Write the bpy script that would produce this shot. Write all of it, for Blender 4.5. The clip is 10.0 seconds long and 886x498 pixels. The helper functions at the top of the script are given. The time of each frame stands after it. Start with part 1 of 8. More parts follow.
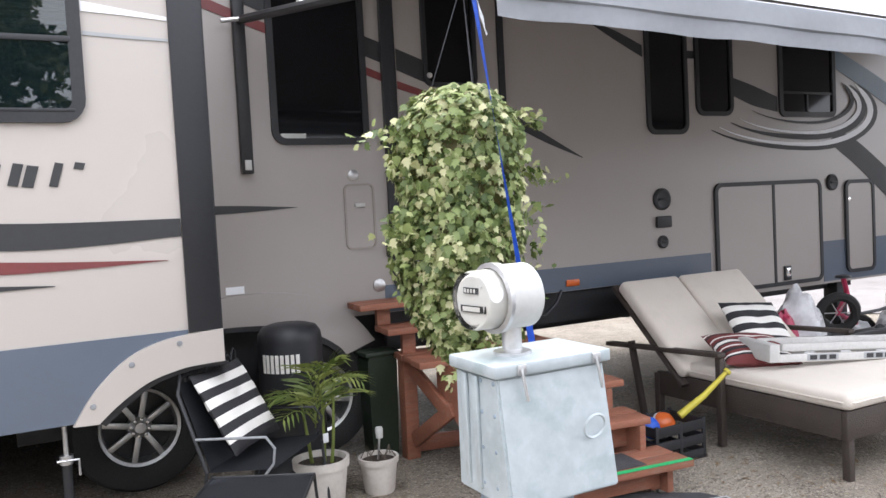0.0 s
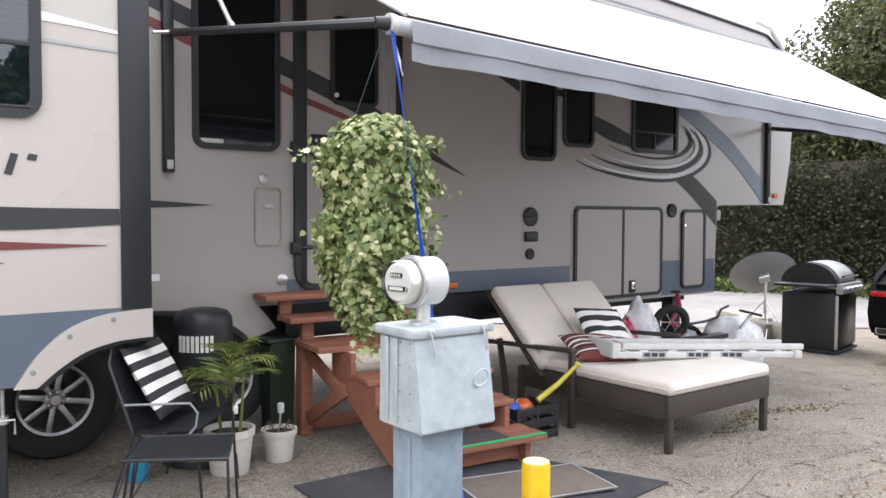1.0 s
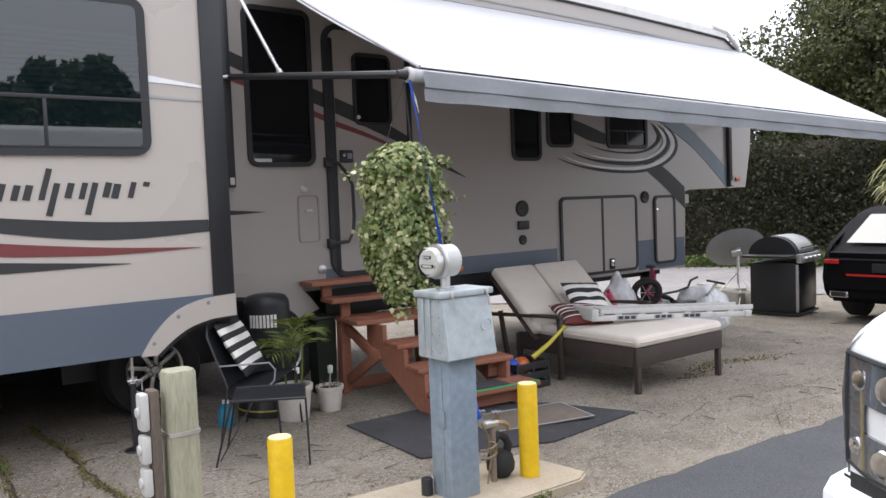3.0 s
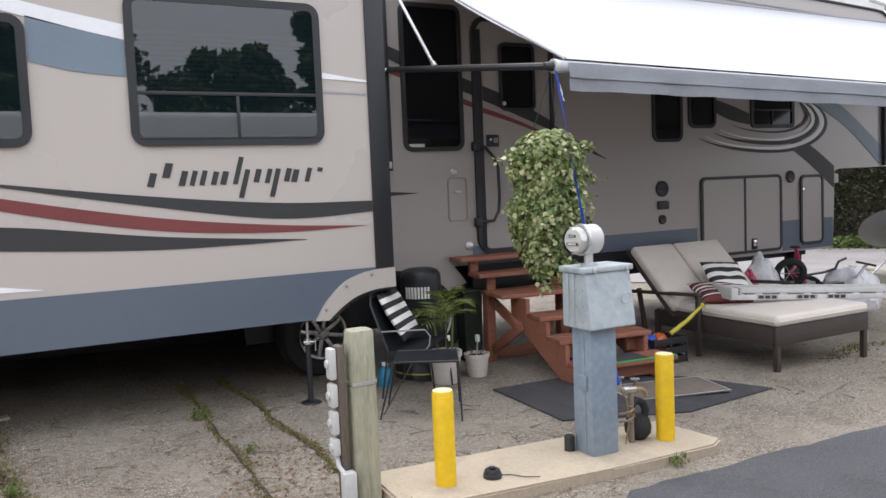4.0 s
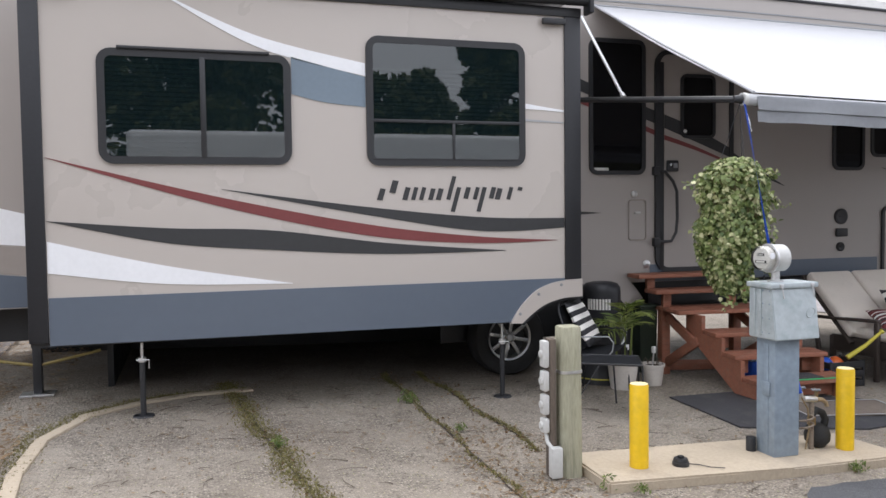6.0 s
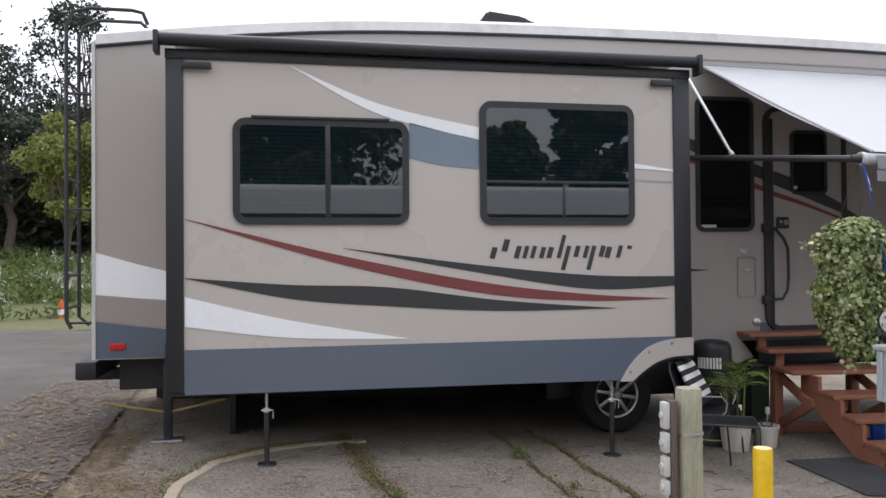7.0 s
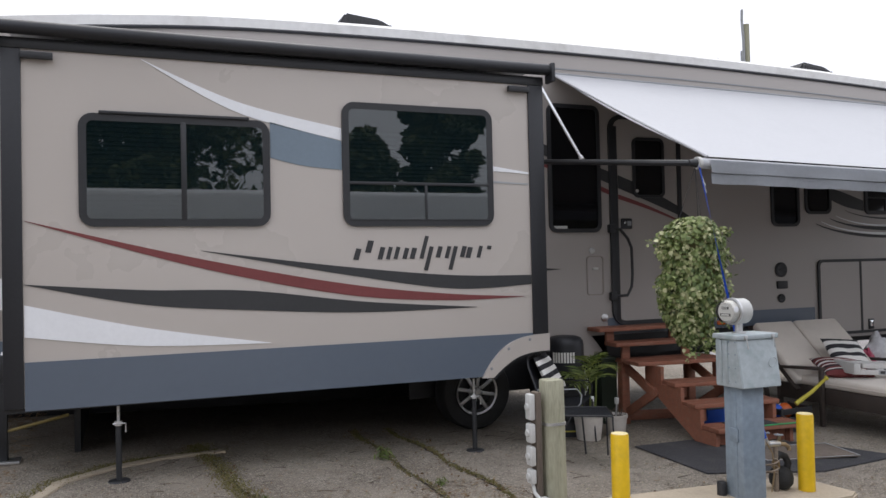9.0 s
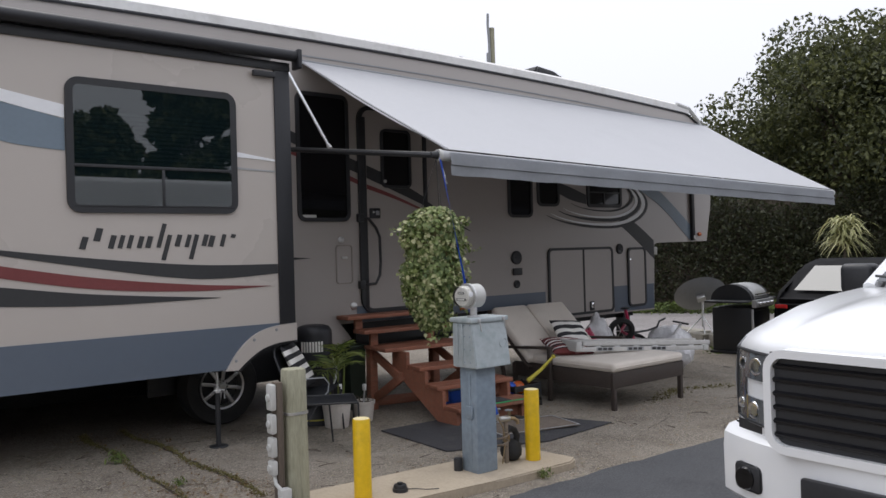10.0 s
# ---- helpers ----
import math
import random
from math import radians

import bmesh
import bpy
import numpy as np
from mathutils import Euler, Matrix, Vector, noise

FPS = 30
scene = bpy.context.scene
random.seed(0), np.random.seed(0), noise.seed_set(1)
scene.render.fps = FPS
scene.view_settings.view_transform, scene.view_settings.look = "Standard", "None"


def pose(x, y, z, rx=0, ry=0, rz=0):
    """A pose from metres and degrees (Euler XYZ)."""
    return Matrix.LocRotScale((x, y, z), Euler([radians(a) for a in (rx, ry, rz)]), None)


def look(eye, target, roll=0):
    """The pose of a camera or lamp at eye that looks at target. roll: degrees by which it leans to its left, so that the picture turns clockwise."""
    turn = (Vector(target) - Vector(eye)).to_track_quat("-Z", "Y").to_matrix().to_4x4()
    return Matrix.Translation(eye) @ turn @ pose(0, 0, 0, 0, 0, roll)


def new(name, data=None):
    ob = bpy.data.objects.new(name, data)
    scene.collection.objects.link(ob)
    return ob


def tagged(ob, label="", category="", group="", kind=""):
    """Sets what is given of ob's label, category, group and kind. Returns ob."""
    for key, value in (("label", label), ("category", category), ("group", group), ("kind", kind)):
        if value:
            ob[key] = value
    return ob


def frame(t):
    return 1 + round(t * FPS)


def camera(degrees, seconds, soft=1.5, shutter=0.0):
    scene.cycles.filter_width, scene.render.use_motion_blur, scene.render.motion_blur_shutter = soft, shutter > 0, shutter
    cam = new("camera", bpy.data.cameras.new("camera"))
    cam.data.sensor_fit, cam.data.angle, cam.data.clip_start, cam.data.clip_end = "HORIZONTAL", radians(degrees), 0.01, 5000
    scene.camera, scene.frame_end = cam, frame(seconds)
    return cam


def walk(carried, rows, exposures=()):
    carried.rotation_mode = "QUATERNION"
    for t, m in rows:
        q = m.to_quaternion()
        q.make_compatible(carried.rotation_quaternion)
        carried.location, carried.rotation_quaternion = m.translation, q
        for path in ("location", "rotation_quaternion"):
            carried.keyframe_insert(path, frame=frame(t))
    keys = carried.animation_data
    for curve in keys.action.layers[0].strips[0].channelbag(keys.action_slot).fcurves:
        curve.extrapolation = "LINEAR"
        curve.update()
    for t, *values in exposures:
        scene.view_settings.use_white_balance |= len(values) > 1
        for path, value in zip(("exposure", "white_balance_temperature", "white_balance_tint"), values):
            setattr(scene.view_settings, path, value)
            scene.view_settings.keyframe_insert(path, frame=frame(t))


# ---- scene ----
cam = camera(58.1, 10.0)
PATH = [
    (0, (-0.824, -3.834, 1.517), (0.116, -2.071, 1.414), -3.0),
    (0.5, (-1.096, -4.157, 1.517), (-0.051, -2.467, 1.292), 0.4),
    (1, (-1.352, -4.348, 1.513), (-0.135, -2.763, 1.426), 0.3),
    (1.5, (-1.584, -4.622, 1.577), (-0.393, -3.017, 1.518), -1.9),
    (2, (-1.737, -4.869, 1.525), (-0.56, -3.262, 1.347), -0.5),
    (2.2, (-1.792, -5.009, 1.572), (-0.587, -3.421, 1.407), -1.4),
    (3.3, (-2.339, -5.477, 1.575), (-1.127, -3.889, 1.472), -2.4),
    (3.5, (-2.356, -5.541, 1.593), (-1.194, -3.917, 1.488), -2.1),
    (4, (-2.563, -5.738, 1.607), (-1.635, -3.973, 1.454), -2.4),
    (4.5, (-2.762, -5.804, 1.597), (-1.816, -4.043, 1.535), -1.9),
    (5, (-2.997, -5.931, 1.605), (-1.959, -4.226, 1.499), -2.4),
    (5.5, (-3.105, -6.082, 1.608), (-2.22, -4.29, 1.534), -1.0),
    (6, (-3.198, -6.256, 1.589), (-2.603, -4.348, 1.498), -0.7),
    (6.2, (-3.336, -6.339, 1.649), (-2.818, -4.409, 1.566), -0.1),
    (7.3, (-3.548, -6.371, 1.670), (-3.167, -4.410, 1.750), -0.7),
    (7.5, (-3.644, -6.325, 1.65), (-3.258, -4.365, 1.747), -0.5),
    (8, (-3.656, -6.365, 1.616), (-3.136, -4.436, 1.701), 0.4),
    (8.5, (-3.592, -6.335, 1.616), (-2.998, -4.425, 1.645), -0.8),
    (9, (-3.571, -6.342, 1.627), (-2.819, -4.489, 1.67), -1.3),
    (9.5, (-3.496, -6.35, 1.607), (-2.465, -4.638, 1.658), -1.9),
    (10, (-3.466, -6.375, 1.605), (-2.201, -4.825, 1.61), -1.6),
]
EXPOSURES = ((0, .64), (.5, .64), (1, .60), (1.5, .38), (2, .19), (3.5, .0), (4.5, -.05), (5.5, -.06), (6.2, -.08), (7.5, -.68), (8, -.86), (8.5, -.76), (9, -.55), (9.5, -.66), (10, -.82))
walk(cam, [(t, look(eye, target, roll)) for t, eye, target, roll in PATH], EXPOSURES)
# exposure and sky
world = bpy.data.worlds.new("overcast_sky")
scene.world = world
world.use_nodes = True
wn, wl = world.node_tree.nodes, world.node_tree.links
sky = wn.new("ShaderNodeTexSky")
sky.sky_type, sky.sun_disc = "NISHITA", False
sky.sun_elevation, sky.sun_rotation = radians(62), radians(8)
sky.dust_density, sky.air_density = 4.0, 1.0
cloud = wn.new("ShaderNodeMix")
cloud.data_type = "RGBA"
cloud.inputs[0].default_value = 0.92
cloud.inputs[7].default_value = (18.3, 18.7, 20.6, 1)
wl.new(sky.outputs[0], cloud.inputs[6])
# an overcast sky is brighter overhead than near the horizon
way, upward, grade, scaled = (wn.new("ShaderNode" + k) for k in ("TexCoord", "SeparateXYZ", "MapRange", "VectorMath"))
wl.new(way.outputs["Generated"], upward.inputs[0])
wl.new(upward.outputs["Z"], grade.inputs[0])
grade.inputs[3].default_value, grade.inputs[4].default_value = 0.88, 1.42
scaled.operation = "SCALE"
wl.new(cloud.outputs[2], scaled.inputs[0])
wl.new(grade.outputs[0], scaled.inputs["Scale"])
wl.new(scaled.outputs[0], wn["Background"].inputs[0])
wn["Background"].inputs[1].default_value = 0.1
sun = new("sun", bpy.data.lights.new("sun", "SUN"))
sun.data.energy, sun.data.angle, sun.data.color = 1.7, radians(38), (1.0, 0.96, 0.9)
sun.matrix_world = look((3, 14, 27), (1, 0, 0))


# ---- materials ----
def mat(name, c, rough=0.5, metal=0.0, var=0.15, big=1.5, fine=40.0, bump=0.0, coat=0.0, dark=None, stain=0.0, each=0.0, stretch=(1, 1, 1), sheen=0.0):
    """A surface with colour c, variation at two scales, an optional stain colour, and relief."""
    m = bpy.data.materials.new(name)
    m.use_nodes = True
    n, l = m.node_tree.nodes, m.node_tree.links
    b = n["Principled BSDF"]
    b.inputs["Metallic"].default_value = metal
    b.inputs["Coat Weight"].default_value = coat
    b.inputs["Coat Roughness"].default_value = 0.24
    b.inputs["Sheen Weight"].default_value = sheen
    co = n.new("ShaderNodeTexCoord")
    mp = n.new("ShaderNodeMapping")
    mp.inputs["Scale"].default_value = stretch
    l.new(co.outputs["Object"], mp.inputs[0])
    out = []
    for sc, det in ((big, 5), (fine, 3)):
        t = n.new("ShaderNodeTexNoise")
        t.inputs["Scale"].default_value, t.inputs["Detail"].default_value = sc, det
        l.new(mp.outputs[0], t.inputs["Vector"])
        out.append(t)
    mul = n.new("ShaderNodeMath")
    mul.operation = "ADD"
    l.new(out[0].outputs[0], mul.inputs[0])
    l.new(out[1].outputs[0], mul.inputs[1])
    rng = n.new("ShaderNodeMapRange")
    rng.inputs[1].default_value, rng.inputs[2].default_value = 0.6, 1.4
    rng.inputs[3].default_value, rng.inputs[4].default_value = 1 - var, 1 + var
    l.new(mul.outputs[0], rng.inputs[0])
    v = n.new("ShaderNodeVectorMath")
    v.operation = "SCALE"
    v.inputs[0].default_value = c
    l.new(rng.outputs[0], v.inputs["Scale"])
    last = v.outputs[0]
    if dark is not None:
        ramp = n.new("ShaderNodeMapRange")
        ramp.inputs[1].default_value, ramp.inputs[2].default_value = 0.52, 0.68
        ramp.inputs[3].default_value, ramp.inputs[4].default_value = 0.0, stain
        t = n.new("ShaderNodeTexNoise")
        t.inputs["Scale"].default_value, t.inputs["Detail"].default_value, t.inputs["Roughness"].default_value = big * 2.3, 8, 0.65
        l.new(mp.outputs[0], t.inputs["Vector"])
        l.new(t.outputs[0], ramp.inputs[0])
        mx = n.new("ShaderNodeMix")
        mx.data_type = "RGBA"
        mx.inputs[7].default_value = (*dark, 1)
        l.new(ramp.outputs[0], mx.inputs[0])
        l.new(last, mx.inputs[6])
        last = mx.outputs[2]
    if each:
        oi = n.new("ShaderNodeObjectInfo")
        ge = n.new("ShaderNodeNewGeometry")
        sm = n.new("ShaderNodeMath")
        sm.operation = "ADD"
        l.new(oi.outputs["Random"], sm.inputs[0])
        l.new(ge.outputs["Random Per Island"], sm.inputs[1])
        r2 = n.new("ShaderNodeMapRange")
        r2.inputs[1].default_value, r2.inputs[2].default_value = 0.0, 2.0
        r2.inputs[3].default_value, r2.inputs[4].default_value = 1 - each, 1 + each
        l.new(sm.outputs[0], r2.inputs[0])
        v2 = n.new("ShaderNodeVectorMath")
        v2.operation = "SCALE"
        l.new(last, v2.inputs[0])
        l.new(r2.outputs[0], v2.inputs["Scale"])
        last = v2.outputs[0]
    l.new(last, b.inputs["Base Color"])
    rr = n.new("ShaderNodeMapRange")
    rr.inputs[1].default_value, rr.inputs[2].default_value = 0.3, 0.7
    rr.inputs[3].default_value, rr.inputs[4].default_value = rough - min(0.07, rough * (0.06 if coat else 0.4)), min(rough + min(0.07, rough * (0.06 if coat else 0.4)), 1)
    l.new(out[0].outputs[0], rr.inputs[0])
    l.new(rr.outputs[0], b.inputs["Roughness"])
    if bump:
        bp = n.new("ShaderNodeBump")
        bp.inputs["Strength"].default_value, bp.inputs["Distance"].default_value = bump, 0.01
        l.new(out[1].outputs[0], bp.inputs["Height"])
        l.new(bp.outputs[0], b.inputs["Normal"])
    return m


def gravel_mat(name, base, pale, dark, stone=70.0, bump=0.7, exposed=0.55):
    """Old paving with worn-out aggregate: stones of several shades in a binder, patches and stains."""
    m = bpy.data.materials.new(name)
    m.use_nodes = True
    n, l = m.node_tree.nodes, m.node_tree.links
    b = n["Principled BSDF"]
    co = n.new("ShaderNodeTexCoord")

    def noise_at(scale, detail=4.0, rough=0.6):
        t = n.new("ShaderNodeTexNoise")
        t.inputs["Scale"].default_value, t.inputs["Detail"].default_value, t.inputs["Roughness"].default_value = scale, detail, rough
        l.new(co.outputs["Object"], t.inputs["Vector"])
        return t.outputs[0]

    def spread(sock, a, b_, lo=0.0, hi=1.0):
        r = n.new("ShaderNodeMapRange")
        for k, v in zip((1, 2, 3, 4), (a, b_, lo, hi)):
            r.inputs[k].default_value = v
        l.new(sock, r.inputs[0])
        return r.outputs[0]

    def blend(f, c0, c1):
        x = n.new("ShaderNodeMix")
        x.data_type = "RGBA"
        l.new(f, x.inputs[0])
        for k, c in ((6, c0), (7, c1)):
            if isinstance(c, tuple):
                x.inputs[k].default_value = (*c, 1)
            else:
                l.new(c, x.inputs[k])
        return x.outputs[2]

    def times(a, b_):
        x = n.new("ShaderNodeMath")
        x.operation = "MULTIPLY"
        for k, v in ((0, a), (1, b_)):
            if isinstance(v, float):
                x.inputs[k].default_value = v
            else:
                l.new(v, x.inputs[k])
        return x.outputs[0]

    col = blend(spread(noise_at(0.55, 6), 0.35, 0.65), base, pale)
    col = blend(spread(noise_at(1.7, 9, 0.7), 0.5, 0.72, 0.0, 0.75), col, dark)
    vo = n.new("ShaderNodeTexVoronoi")
    vo.inputs["Scale"].default_value = stone
    l.new(co.outputs["Object"], vo.inputs["Vector"])
    sep = n.new("ShaderNodeSeparateColor")
    l.new(vo.outputs["Color"], sep.inputs[0])
    patch = spread(noise_at(2.6, 5), 0.35, 0.6, 0.25, 1.0)
    tint = blend(sep.outputs[0], tuple(0.4 * c for c in dark), tuple(min(1.75 * c, 0.6) for c in pale))
    stones = times(spread(vo.outputs["Distance"], 0.62, 0.3), times(patch, exposed))
    col = blend(stones, col, tint)
    fine = noise_at(150.0, 2)
    v = n.new("ShaderNodeVectorMath")
    v.operation = "SCALE"
    l.new(col, v.inputs[0])
    l.new(spread(fine, 0.3, 0.7, 0.72, 1.28), v.inputs["Scale"])
    l.new(v.outputs[0], b.inputs["Base Color"])
    b.inputs["Roughness"].default_value = 0.88
    h = n.new("ShaderNodeMath")
    h.operation = "ADD"
    l.new(stones, h.inputs[0])
    l.new(times(fine, 0.5), h.inputs[1])
    bp = n.new("ShaderNodeBump")
    bp.inputs["Strength"].default_value, bp.inputs["Distance"].default_value = bump, 0.012
    l.new(h.outputs[0], bp.inputs["Height"])
    l.new(bp.outputs[0], b.inputs["Normal"])
    return m


def leaf_mat(name, c, c2, edge=None):
    """Foliage: colour varies leaf by leaf between c and c2, some light passes through."""
    m = bpy.data.materials.new(name)
    m.use_nodes = True
    n, l = m.node_tree.nodes, m.node_tree.links
    b = n["Principled BSDF"]
    ge = n.new("ShaderNodeNewGeometry")
    mx = n.new("ShaderNodeValToRGB")
    mx.color_ramp.elements[0].color, mx.color_ramp.elements[1].color = (*c, 1), (*c2, 1)
    if edge is not None:
        e = mx.color_ramp.elements.new(0.62)
        e.color = (*c2, 1)
        mx.color_ramp.elements[2].color = (*edge, 1)
    l.new(ge.outputs["Random Per Island"], mx.inputs[0])
    l.new(mx.outputs[0], b.inputs["Base Color"])
    b.inputs["Roughness"].default_value = 0.5
    tr = n.new("ShaderNodeBsdfTranslucent")
    l.new(mx.outputs[0], tr.inputs[0])
    sh = n.new("ShaderNodeMixShader")
    sh.inputs[0].default_value = 0.3
    l.new(b.outputs[0], sh.inputs[1])
    l.new(tr.outputs[0], sh.inputs[2])
    l.new(sh.outputs[0], n["Material Output"].inputs[0])
    return m


def tinted(name, c, rough=0.03, spec=0.5):
    """Dark privacy glass: glossy and opaque from outside."""
    m = mat(name, c, rough, var=0.1, big=0.6)
    m.node_tree.nodes["Principled BSDF"].inputs["IOR"].default_value = 1.0 + spec
    return m


